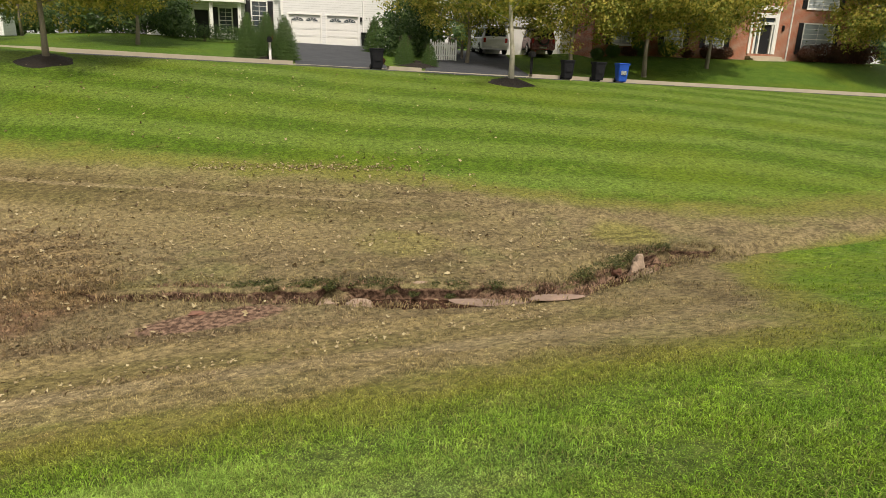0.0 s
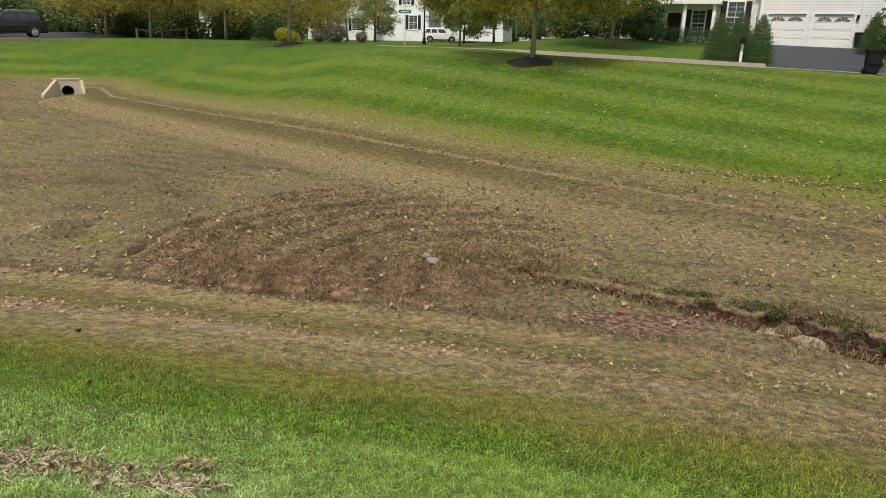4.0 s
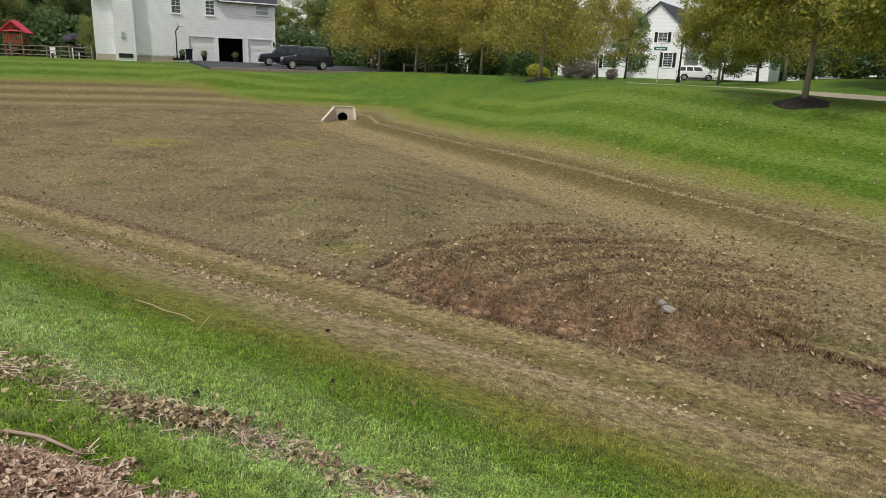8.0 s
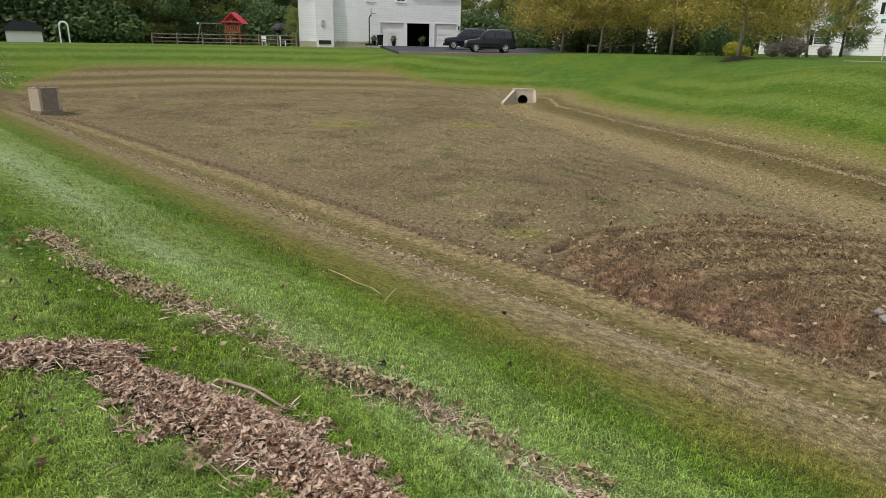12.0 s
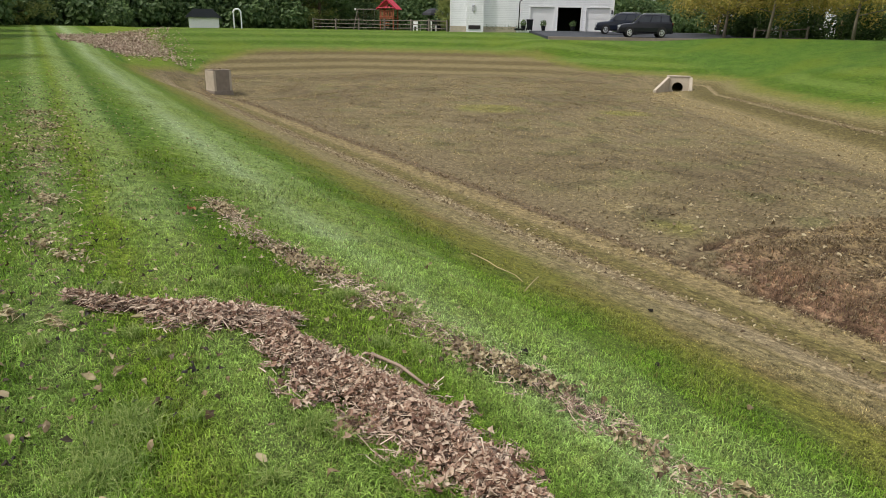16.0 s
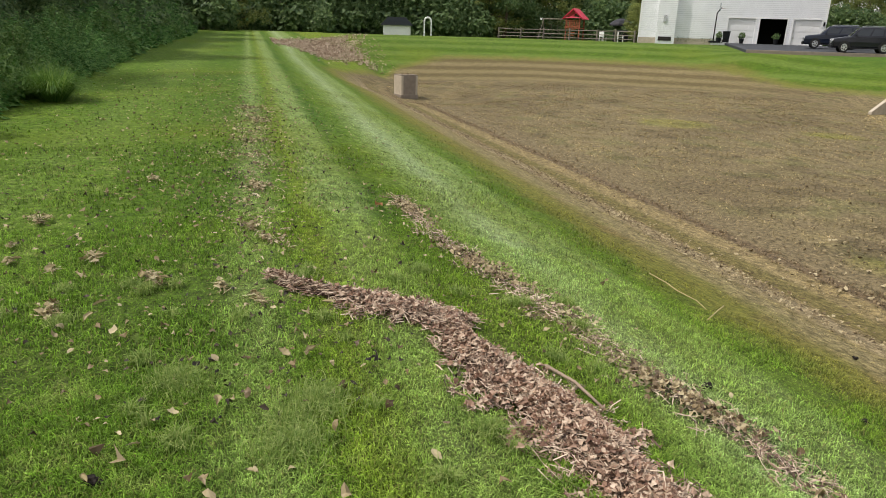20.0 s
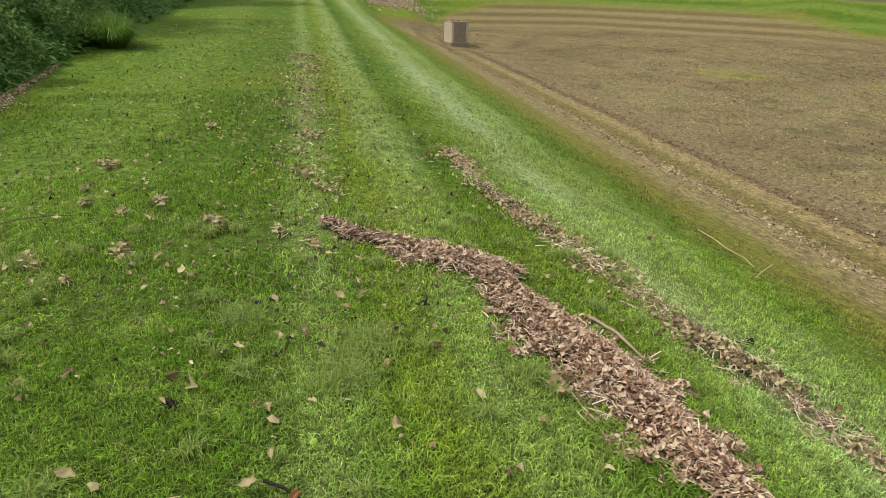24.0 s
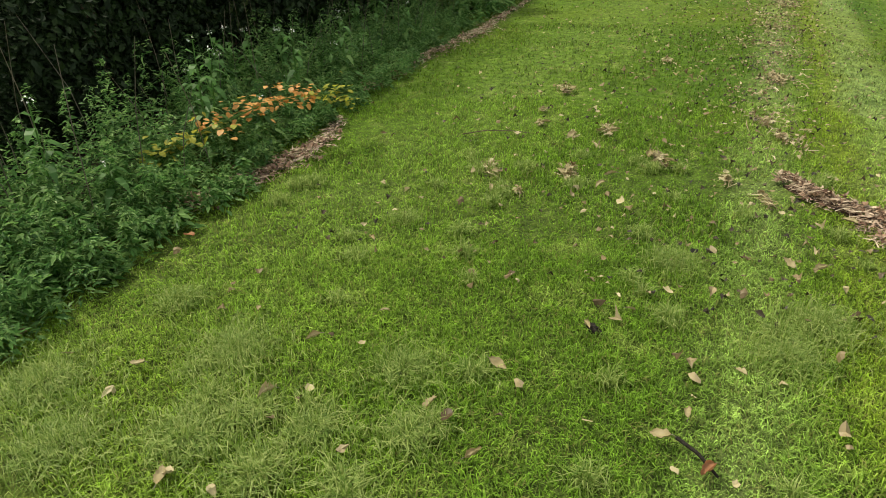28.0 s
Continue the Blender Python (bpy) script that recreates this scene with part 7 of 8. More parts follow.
def shreds(rng, c, length, width, flat=0.25, heading=None, spread=3.0):
    """Thin curved strips of bark, straw and stalk at the given places."""
    n = len(c)
    a = rng.uniform(0, math.tau, n) if heading is None else heading + rng.normal(size=n) * spread
    w = np.c_[np.cos(a), np.sin(a), rng.normal(size=n) * flat]
    w /= np.linalg.norm(w, axis=1)[:, None]
    s = np.cross(w, np.array([0, 0, 1.0]) + rng.normal(size=(n, 3)) * 0.4)
    s /= np.linalg.norm(s, axis=1)[:, None]
    u = np.cross(s, w)
    l = length * rng.uniform(0.4, 1.5, (n, 1))
    b = width * rng.uniform(0.5, 1.5, (n, 1))
    bow = l * rng.normal(size=(n, 1)) * 0.18
    v = np.stack([c - w * l - s * b, c - w * l + s * b, c + s * b + u * np.abs(bow) + s * bow, c - s * b + u * np.abs(bow) + s * bow, c + w * l + s * b * 0.6, c + w * l - s * b * 0.6], 1)
    i = np.arange(n)[:, None, None] * 6
    f = i + np.array([[0, 1, 2, 3], [3, 2, 4, 5]])[None]
    return v.reshape(-1, 3), f.reshape(-1, 4)


def along_path(rng, pts, n, taper=1.0):
    """Random places in a band along points (x, y, half width), densest in its middle, with their nearness to it."""
    p = np.array(pts, float)
    seg = np.hypot(*np.diff(p[:, :2], axis=0).T)
    cum = np.r_[0, np.cumsum(seg)]
    fine = np.linspace(0, cum[-1], 200)
    share = np.cumsum(np.interp(fine, cum, p[:, 2]) + 0.02)
    u = np.interp(rng.rand(n), (share - share[0]) / (share[-1] - share[0]), fine)
    c = np.stack([np.interp(u, cum, p[:, i]) for i in range(3)], 1)
    i = np.clip(np.searchsorted(cum, u) - 1, 0, len(seg) - 1)
    w = np.diff(p[:, :2], axis=0)[i] / seg[i][:, None]
    ragged = 1 + 0.5 * np.sin(u * 23 + p[0, 0]) * np.sin(u * 9.1) + 0.25 * np.sin(u * 51)
    off = np.clip(rng.normal(size=n) * 0.58 * ragged, -1.7, 1.7)
    xy = c[:, :2] + np.c_[-w[:, 1], w[:, 0]] * (off * c[:, 2])[:, None]
    return xy, np.clip(1 - np.abs(off), 0, 1)


def pile(name, seed, pts, n_shred, n_leaf, body, label, leaf_mat=None, shred_mat=None):
    """A raked heap: a lumpy core, shreds strewn all over it and dead leaves."""
    rng = np.random.RandomState(seed)
    t = thing(name, pose(0, 0, 0), label, "mulch pile")
    if body:
        p = np.array(pts, float)
        seg = np.hypot(*np.diff(p[:, :2], axis=0).T)
        cum = np.r_[0, np.cumsum(seg)]
        m, k = 40, 15
        uu = np.linspace(0, cum[-1], m)
        v = []
        for u in uu:
            x, y, hw = (np.interp(u, cum, p[:, i]) for i in range(3))
            i = min(np.searchsorted(cum, u, side="right") - 1, len(seg) - 1)
            wx, wy = (p[i + 1, :2] - p[i, :2]) / seg[i]
            end = min(1, min(u, cum[-1] - u) / 0.15)
            for j in range(k):
                o = (2 * j / (k - 1) - 1) * (0.72 + 0.16 * math.sin(u * 14 + j // 8 * 2))
                xx, yy = x - wy * o * hw, y + wx * o * hw
                lump = 1 + 0.5 * noise.noise(Vector((xx * 9, yy * 9, seed)))
                v.append((xx, yy, ground_z(xx, yy) - 0.01 + body * (1 - o * o) * end * lump))
        f = [(a * k + b, a * k + b + 1, (a + 1) * k + b + 1, (a + 1) * k + b) for a in range(m - 1) for b in range(k - 1)]
        npmesh("core", v, f, M_PILE, t, smooth=True)
    run = math.atan2(pts[-1][1] - pts[0][1], pts[-1][0] - pts[0][0])
    for share, long, wide, spread in ((0.65, 0.028, 0.0030, 3.0), (0.35, 0.050, 0.0024, 0.6)):
        n = int(n_shred * share)
        xy, near = along_path(rng, pts, n)
        z = height(xy[:, 0], xy[:, 1]) + body * near * (0.85 + 0.35 * rng.rand(n)) + 0.026
        turn = run + 0.9 * cheap_noise(xy[:, 0], xy[:, 1], 3.5, seed + 1)
        v, f = shreds(rng, np.c_[xy, z], long, wide, 0.22, turn, spread)
        tagged(npmesh("shred_layer", v, f, shred_mat or L_STRAW, t), kind="stuff")
    xy, near = along_path(rng, pts, n_leaf)
    thick = cheap_noise(xy[:, 0], xy[:, 1], 7.0, seed) + (0.35 if body else 0.12) > rng.rand(n_leaf) * 0.7 - 0.1
    xy, near = xy[thick], near[thick]
    z = height(xy[:, 0], xy[:, 1]) + body * near * 1.1 + 0.036 + 0.012 * rng.rand(len(xy))
    v, f = leaf_sheets(rng, np.c_[xy, z], 0.020 if body > 0.02 else 0.023, 0.36)
    tagged(npmesh("leaf_layer", v, f, leaf_mat or L_DEAD, t), kind="stuff")
    return t


M_PILE = plain("packed_mulch", (0.075, 0.042, 0.030), 0.95, vary=0.6, scale=14.0, bump=1.0, grain=90.0)
HEAP = "raked heap of shredded bark mulch and dead leaves on the lawn"
BORDER = "reddish bark mulch bordering lawn and undergrowth"
pile("mulch_pile", 51, [(-3.3, 1.24, 0.06), (-3.0, 1.24, 0.12), (-2.75, 1.30, 0.20), (-2.3, 1.44, 0.225), (-1.75, 1.46, 0.18), (-1.35, 1.5, 0.11), (-1.05, 1.5, 0.05)], 13000, 3600, 0.085, HEAP, L_RUSSET)
pile("mulch_pile", 52, [(-4.24, 0.34, 0.03), (-4.0, 0.52, 0.05), (-3.80, 0.70, 0.07), (-3.66, 0.88, 0.15), (-3.52, 1.08, 0.18), (-3.46, 1.28, 0.12), (-3.36, 1.44, 0.05)], 4600, 900, 0.040, "smaller heap of shredded mulch trailing over the lawn", L_RUSSET)
pile("leaf_row", 53, [(-6.8, 1.96, 0.12), (-5.3, 1.90, 0.14), (-4.32, 2.03, 0.17), (-3.64, 2.18, 0.18), (-2.88, 2.28, 0.20), (-2.4, 2.42, 0.18), (-1.75, 2.45, 0.13), (-1.25, 2.38, 0.10), (-0.9, 2.42, 0.06)], 3400, 2400, 0.0, "row of dead leaves and stalks lying along the bank")
pile("leaf_row", 54, [(-2.7, -2.95, 0.07), (-3.2, -2.80, 0.11), (-3.7, -2.70, 0.12), (-4.2, -2.68, 0.07), (-4.7, -2.85, 0.05)], 1500, 260, 0.010, BORDER, L_RUSSET)
pile("leaf_row", 56, [(-5.4, -3.05, 0.05), (-6.2, -3.05, 0.10), (-7.2, -3.05, 0.14), (-8.8, -2.9, 0.15), (-10.5, -2.98, 0.09), (-12.5, -3.0, 0.05)], 2000, 420, 0.010, BORDER, L_RUSSET)
pile("leaf_row", 55, [(-4.6, 0.42, 0.12), (-5.2, 0.45, 0.20), (-5.9, 0.30, 0.25), (-6.9, 0.55, 0.24), (-8.6, 0.62, 0.3), (-11.0, 0.85, 0.35), (-14.0, 1.1, 0.4)], 900, 3000, 0.0, "scattered dead leaves along a wheel track in the lawn")
for i, (x, y, hw) in enumerate(((-6.06, -1.27, 0.15), (-4.92, -0.75, 0.11), (-4.39, -0.35, 0.14), (-3.95, -1.36, 0.12), (-3.99, -0.86, 0.12), (-5.35, -1.32, 0.06), (-4.97, -1.26, 0.05), (-4.71, -0.96, 0.05), (-7.51, -0.47, 0.09), (-6.91, 0.53, 0.18), (-5.42, 0.33, 0.12), (-5.08, 0.42, 0.11), (-4.12, 0.05, 0.07), (-3.86, 0.25, 0.09), (-3.62, -1.10, 0.03), (-1.15, 2.62, 0.09))):
    pile("leaf_clump", 60 + i, [(x - hw, y - hw * 0.3, hw * 0.3), (x, y, hw * 0.5), (x + hw, y + hw * 0.2, hw * 0.2)], int(700 * hw), int(190 * hw), 0.010, "small clump of dead leaves and shreds on the lawn", L_LEAF, L_LEAF)


def scattered_leaves():
    rng = np.random.RandomState(71)
    spots = []
    # lawn beside the wood
    s, q = rng.uniform(0.5, 22, 900), rng.normal(-0.7, 1.3, 900)
    x, y = edge_point(s, q)
    spots.append((np.c_[x, y], 0.027))
    s, q = rng.uniform(2.5, 17, 1500), rng.normal(-0.3, 1.1, 1500)
    x, y = edge_point(s, q)
    spots.append((np.c_[x, y], 0.017))
    # brown slope and its tracks
    s, q = rng.uniform(-5, 34, 2600), np.r_[rng.normal(5.85, 0.10, 1100), rng.normal(5.9, 0.4, 600), rng.normal(6.9, 0.6, 900)]
    x, y = edge_point(s, q)
    spots.append((np.c_[x, y], 0.024))
    # dry floor and the far bank
    x, y = rng.uniform(-8, 9, 1500), rng.uniform(7.3, 15, 1500)
    spots.append((np.c_[x, y], 0.042))
    x, y = rng.uniform(-22, 8, 500), rng.uniform(9, 24, 500)
    spots.append((np.c_[x, y], 0.045))
    x, y = rng.uniform(-15, 20, 260), rng.uniform(14, 27, 260)
    spots.append((np.c_[x, y], 0.045))
    # the pale line of litter on the far bank, and the higher one that takes over from it
    k = rng.rand(1500) ** 0.8
    x, y = 1.0 - 18.5 * k, 15.45 + 13.1 * k
    o = rng.normal(size=1500) * 0.09 + 0.12 * np.sin(k * 31)
    spots.append((np.c_[x + 0.577 * o, y + 0.817 * o], 0.030))
    k = rng.rand(420)
    o = rng.normal(size=420) * 0.13
    spots.append((np.c_[3.0 + 4.6 * k + 0.4 * o, 15.7 - 2.2 * k + 0.9 * o], 0.034))
    # thick litter in the wheel track of the near slope
    s = 4.5 + 29 * rng.rand(3600) ** 0.85
    q = 5.62 + rng.normal(size=3600) * 0.12 + 0.05 * np.sin(s * 2.1)
    spots.append((np.stack(edge_point(s, q), 1), 0.024))
    v, f, o = [], [], 0
    for xy, size in spots:
        c = np.c_[xy, height(xy[:, 0], xy[:, 1]) + np.where(np.hypot(xy[:, 0], xy[:, 1]) < 9, 0.044, 0.03)]
        a, b = leaf_sheets(rng, c, size)
        v.append(a), f.append(b + o)
        o += len(a)
    # rotted leaves and crumbs of bark on the mown lawn
    s, q = rng.uniform(2.5, 18, 1300), np.where(rng.rand(1300) < 0.45, rng.normal(0.0, 0.35, 1300), rng.uniform(-2.6, 1.2, 1300))
    x, y = edge_point(s, q)
    a, b = leaf_sheets(rng, np.c_[x, y, height(x, y) + 0.044], 0.019)
    tagged(npmesh("rotted_leaves", a, b, L_ROTTED), "small blackish brown rotted leaves on the mown lawn", "leaf litter", kind="stuff")
    tagged(npmesh("fallen_leaves", np.concatenate(v), np.concatenate(f), L_DEAD), "scattered dry brown fallen leaves on the grass", "leaf litter", kind="stuff")
    # littered patch at the basin's far corner
    q = np.clip(rng.normal(5.0, 1.7, 6500), 1.5, 9.5)
    s = 43.5 + 0.6 * np.abs(q - 4.5) + rng.rand(6500) ** 1.4 * (5 + 1.1 * (q - 2)) + rng.normal(size=6500) * 0.9
    x, y = edge_point(s, q)
    a, b = leaf_sheets(rng, np.c_[x, y, height(x, y) + 0.03], 0.085, 0.25)
    tagged(npmesh("leaf_drift", a, b, L_DRIFT), "wide drift of bleached tan leaves on the far bank", "leaf litter", kind="stuff")


scattered_leaves()


def fallen_leaf(x, y, size, rz, seed, mat, label):
    """One dry leaf: a pointed oval blade, rolled along its rib and crinkled, with a short stalk."""
    rng = np.random.RandomState(seed)
    size *= 0.82
    roll, bend, n, m = rng.uniform(1.0, 2.2), rng.uniform(-1.0, 1.2), 11, 7
    v = []
    for i in range(n):
        u = i / (n - 1)
        w = (math.sin(math.pi * u ** 0.8) ** 0.8 * 0.46 + 0.012) * (1 + 0.16 * rng.normal())
        for j in range(m):
            k = 2 * j / (m - 1) - 1
            a = k * roll
            v.append((size * (u - 0.5) * 1.7, size * w * math.sin(a) / max(roll, 0.3) * 1.3, size * (w * (1 - math.cos(a)) / roll + bend * (u - 0.5) ** 2 + 0.05 * rng.normal())))
    f = [(i * m + j, i * m + j + 1, (i + 1) * m + j + 1, (i + 1) * m + j) for i in range(n - 1) for j in range(m - 1)]
    ob = npmesh("fallen_leaf", v, f, mat, smooth=True)
    ob.matrix_world = pose(x, y, ground_z(x, y) + 0.046, rng.normal() * 14, rng.normal() * 14, rz)
    tagged(ob, label, "leaf", "single leaves")
    z0 = v[m // 2][2]
    part("stalk", tube([(-size * 0.83, 0, z0), (-size * 1.05, 0.06 * size, z0), (-size * 1.25, 0.15 * size, z0 - 0.004)], 0.0012, 4), M_RAIL, ob)


for i, (x, y, s) in enumerate(((-1.57, -1.49, 0.075), (-1.96, -0.77, 0.055), (-1.69, -0.93, 0.045), (-2.77, -1.65, 0.045), (-1.91, -1.5, 0.045), (-2.32, -0.5, 0.045), (-2.49, -0.35, 0.03), (-1.91, -0.11, 0.035), (-1.77, -0.19, 0.05), (-1.67, -0.05, 0.06), (-2.19, 0.06, 0.035), (-1.51, -0.72, 0.045), (-1.13, -1.57, 0.05), (-1.55, -2.03, 0.045), (-2.01, -2.79, 0.06), (-2.51, -2.56, 0.06), (-2.62, -2.84, 0.05), (-3.09, 0.29, 0.05), (-3.82, -0.66, 0.05), (-2.02, -1.82, 0.025), (-2.17, -1.31, 0.03))):
    fallen_leaf(x, y, s, i * 77, 200 + i, L_LEAF if i not in (9, 14, 15) else L_ORANGE_LEAF, "curled dry brown leaf lying in the grass" if i not in (9, 14, 15) else "rust-orange leaf lying in the grass")
for i, (x, y, s) in enumerate(((-4.40, -0.42, 0.075), (-4.33, -0.28, 0.060), (-4.90, -0.70, 0.070), (-4.83, -0.80, 0.060), (-3.93, -0.90, 0.065), (-4.00, -0.62, 0.060), (-6.02, -1.20, 0.075), (-4.96, -1.22, 0.065), (-4.71, -0.98, 0.055), (-6.52, -0.62, 0.070), (-3.66, 0.62, 0.055), (-3.08, 0.42, 0.060), (-3.59, -1.26, 0.050))):
    fallen_leaf(x, y, s, i * 61, 230 + i, L_LEAF, "curled pale brown leaf lying on the mown lawn")
fallen_leaf(-6.15, 1.6, 0.085, 20, 300, L_ORANGE_LEAF, "bright orange fallen leaf on the bank")


def stick(pts, r, label, mat):
    v = [(x, y, ground_z(x, y) + dz) for x, y, dz in pts]
    o = Vector(v[0])
    ob = part("stick", tube([Vector(p) - o for p in v], [r * (1 - 0.5 * i / len(v)) for i in range(len(v))], 6), mat, smooth=True)
    ob.location = o
    tagged(ob, label, "stick", "sticks")


M_STRAW = plain("pale_stalk", (0.360, 0.300, 0.140), 0.7, vary=0.3)
stick([(-5.29, 4.22, 0.03), (-4.95, 4.16, 0.05), (-4.72, 4.1, 0.05), (-4.45, 4.1, 0.06), (-4.22, 4.0, 0.06)], 0.007, "long pale dry stalk lying on the slope", M_STRAW)
stick([(-4.33, 4.3, 0.09), (-4.2, 4.12, 0.08), (-4.05, 3.9, 0.05), (-4.0, 3.82, 0.03)], 0.007, "hooked pale dry stalk lying on the slope", M_STRAW)
stick([(-2.83, 1.62, 0.04), (-2.6, 1.66, 0.07), (-2.38, 1.69, 0.05)], 0.011, "pale bare branch beside the mulch pile", M_ROCK)
stick([(-4.55, -1.75, 0.03), (-4.65, -1.6, 0.04), (-4.72, -1.42, 0.03), (-4.7, -1.25, 0.03)], 0.004, "thin dark twig lying on the lawn", M_BARK)
stick([(-1.78, -0.14, 0.04), (-1.72, -0.08, 0.05), (-1.66, -0.02, 0.03)], 0.007, "short black twig lying in the grass", M_MULCH)


def dark_lump(x, y, r, seed, label):
    """A dark scrap of bark or earth."""
    bm = bmesh.new()
    bmesh.ops.create_icosphere(bm, subdivisions=3, radius=1.0)
    for v in bm.verts:
        k = 1 + 0.7 * noise.noise(v.co * 1.6 + Vector((seed * 5.3, 0, 0))) + 0.3 * noise.noise(v.co * 4 + Vector((0, seed, 0)))
        v.co = Vector((v.co.x * r * 1.3 * k, v.co.y * r * 0.8 * k, v.co.z * r * 0.55 * k))
    ob = part("bark_scrap", bm, M_MULCH)
    ob.matrix_world = pose(x, y, ground_z(x, y) + 0.02, 0, 0, seed * 50)
    tagged(ob, label, "bark scrap")


dark_lump(-2.34, -0.48, 0.026, 1, "dark curled bark scrap in the lawn")
dark_lump(-2.75, 2.67, 0.030, 2, "black scrap lying by the leaf row")
dark_lump(-2.48, 3.71, 0.022, 3, "dark clod lying on the slope")
dark_lump(-3.66, 5.2, 0.020, 4, "dark withered seedling on the slope")


# ---- the gully's overhanging bank, and clods ----
def bank_lip(lo, hi, side, over):
    """Turf that overhangs the washed-out channel: a thick ragged lip of earth and roots."""
    p = np.array(GULLY[lo:hi + 1], float)
    seg = np.hypot(*np.diff(p, axis=0).T)
    cum = np.r_[0, np.cumsum(seg)]
    m = int(cum[-1] / 0.05)
    start = sum(math.dist(a, b) for a, b in zip(GULLY[:lo], GULLY[1:lo + 1]))
    v = []
    for i in range(m + 1):
        u = cum[-1] * i / m
        x, y = np.interp(u, cum, p[:, 0]), np.interp(u, cum, p[:, 1])
        x1, y1 = np.interp(min(u + 0.3, cum[-1]), cum, p[:, 0]), np.interp(min(u + 0.3, cum[-1]), cum, p[:, 1])
        x0, y0 = np.interp(max(u - 0.3, 0), cum, p[:, 0]), np.interp(max(u - 0.3, 0), cum, p[:, 1])
        l = math.hypot(x1 - x0, y1 - y0)
        nx, ny = -(y1 - y0) / l * side, (x1 - x0) / l * side
        ends = min(1.0, min(i, m - i) / 6)
        wd = float(gully_width(start + u))
        r = 0.34 * wd - over * ends * max(0.0, 0.55 + 0.9 * noise.noise(Vector((u * 1.6, 1.7, lo))) + 0.3 * noise.noise(Vector((u * 5, 0.3, lo)))) + 0.03 * noise.noise(Vector((u * 11, 0, 3)))
        top = ground_z(x + nx * (0.18 + 0.34 * wd), y + ny * (0.18 + 0.34 * wd))
        for o, dz in ((0.18 + 0.34 * wd, -0.03), (0.18 + 0.34 * wd, 0.012), (0.06 + 0.34 * wd, 0.022), (r + 0.03, 0.015), (r, -0.015), (r + 0.02, -0.065), (r + 0.07, -0.20), (r + 0.05, -0.34)):
            v.append((x + nx * o, y + ny * o, top + dz + 0.012 * noise.noise(Vector((u * 6, o * 9, 5)))))
    f = [(i * 8 + j, i * 8 + j + 1, (i + 1) * 8 + j + 1, (i + 1) * 8 + j) for i in range(m) for j in range(7)]
    ob = npmesh("bank_lip", v, f, M_TURF, smooth=True)
    a = np.array(v)
    set_fields(ob, a[:, 0], a[:, 1])
    ob.data.attributes["soil"].data.foreach_set("value", np.tile([0, 0, 0, 0, 0.5, 1, 1, 1], m + 1).astype(np.float32))
    return tagged(ob, "overhanging ragged turf along the gully's bank", "bank", kind="structure")


def lip_growth():
    """Low dark green and brown plants that hang over the washed-out bank."""
    rng = np.random.RandomState(58)
    p = np.array(GULLY, float)
    for lo, hi, n in ((2.6, 5.4, 34), (6.6, 9.2, 26)):
        for u in np.sort(rng.uniform(lo, hi, n)):
            i = int(u)
            w = p[i + 1] - p[i]
            w /= np.hypot(*w)
            c = p[i] + (p[i + 1] - p[i]) * (u - i)
            off = rng.uniform(0.16, 0.42)
            x, y = c[0] - w[1] * off, c[1] + w[0] * off
            r = rng.uniform(0.05, 0.15)
            v, f = leaf_cloud(rng, [(0, 0, r * 0.5, r * 1.3, r, r * 0.6), (r, 0.2 * r, r * 0.3, r, r * 0.8, r * 0.4)], 130, 0.016, 0.3, 0.4)
            t = thing("gully_plant", pose(x, y, ground_z(x + -w[1] * 0.2, y + w[0] * 0.2) - 0.02), "low dark plant hanging over the gully's bank", "plant", "gully plants")
            npmesh("foliage", v, f, L_GULLY, t)


L_GULLY = leaf_material("gully_leaves", (0.040, 0.050, 0.018), (0.075, 0.092, 0.030), (0.135, 0.135, 0.048), 0.3, 0.2)
lip_growth()
bank_lip(1, 6, 1, 0.30)
bank_lip(7, 10, 1, 0.28)


def clods():
    """Crumbled earth and dead tufts over the rough patch and along the foot of the slope."""
    rng = np.random.RandomState(83)
    n = 9000
    s, q = rng.uniform(-4, 7.5, n), rng.uniform(7.0, 13.5, n)
    x, y = edge_point(s, q)
    keep = fields(x, y)[5] > rng.uniform(0.25, 0.8, n)
    x, y = x[keep], y[keep]
    s2 = rng.uniform(-3, 30, 600)
    q2 = 7.3 + rng.normal(size=600) * 0.13 + 0.12 * np.sin(s2 * 1.3)
    x2, y2 = edge_point(s2, q2)
    x, y = np.r_[x, x2], np.r_[y, y2]
    c = np.c_[x, y, height(x, y) + 0.012]
    v, f = leaf_sheets(rng, c, 0.024, 0.8)
    tagged(npmesh("clods", v, f, L_CLOD), "crumbled red-brown earth and dead tufts", "earth", kind="stuff")


L_CLOD = leaf_material("dead_tufts", (0.118, 0.080, 0.042), (0.232, 0.168, 0.092), (0.385, 0.300, 0.175), 0.3)
clods()


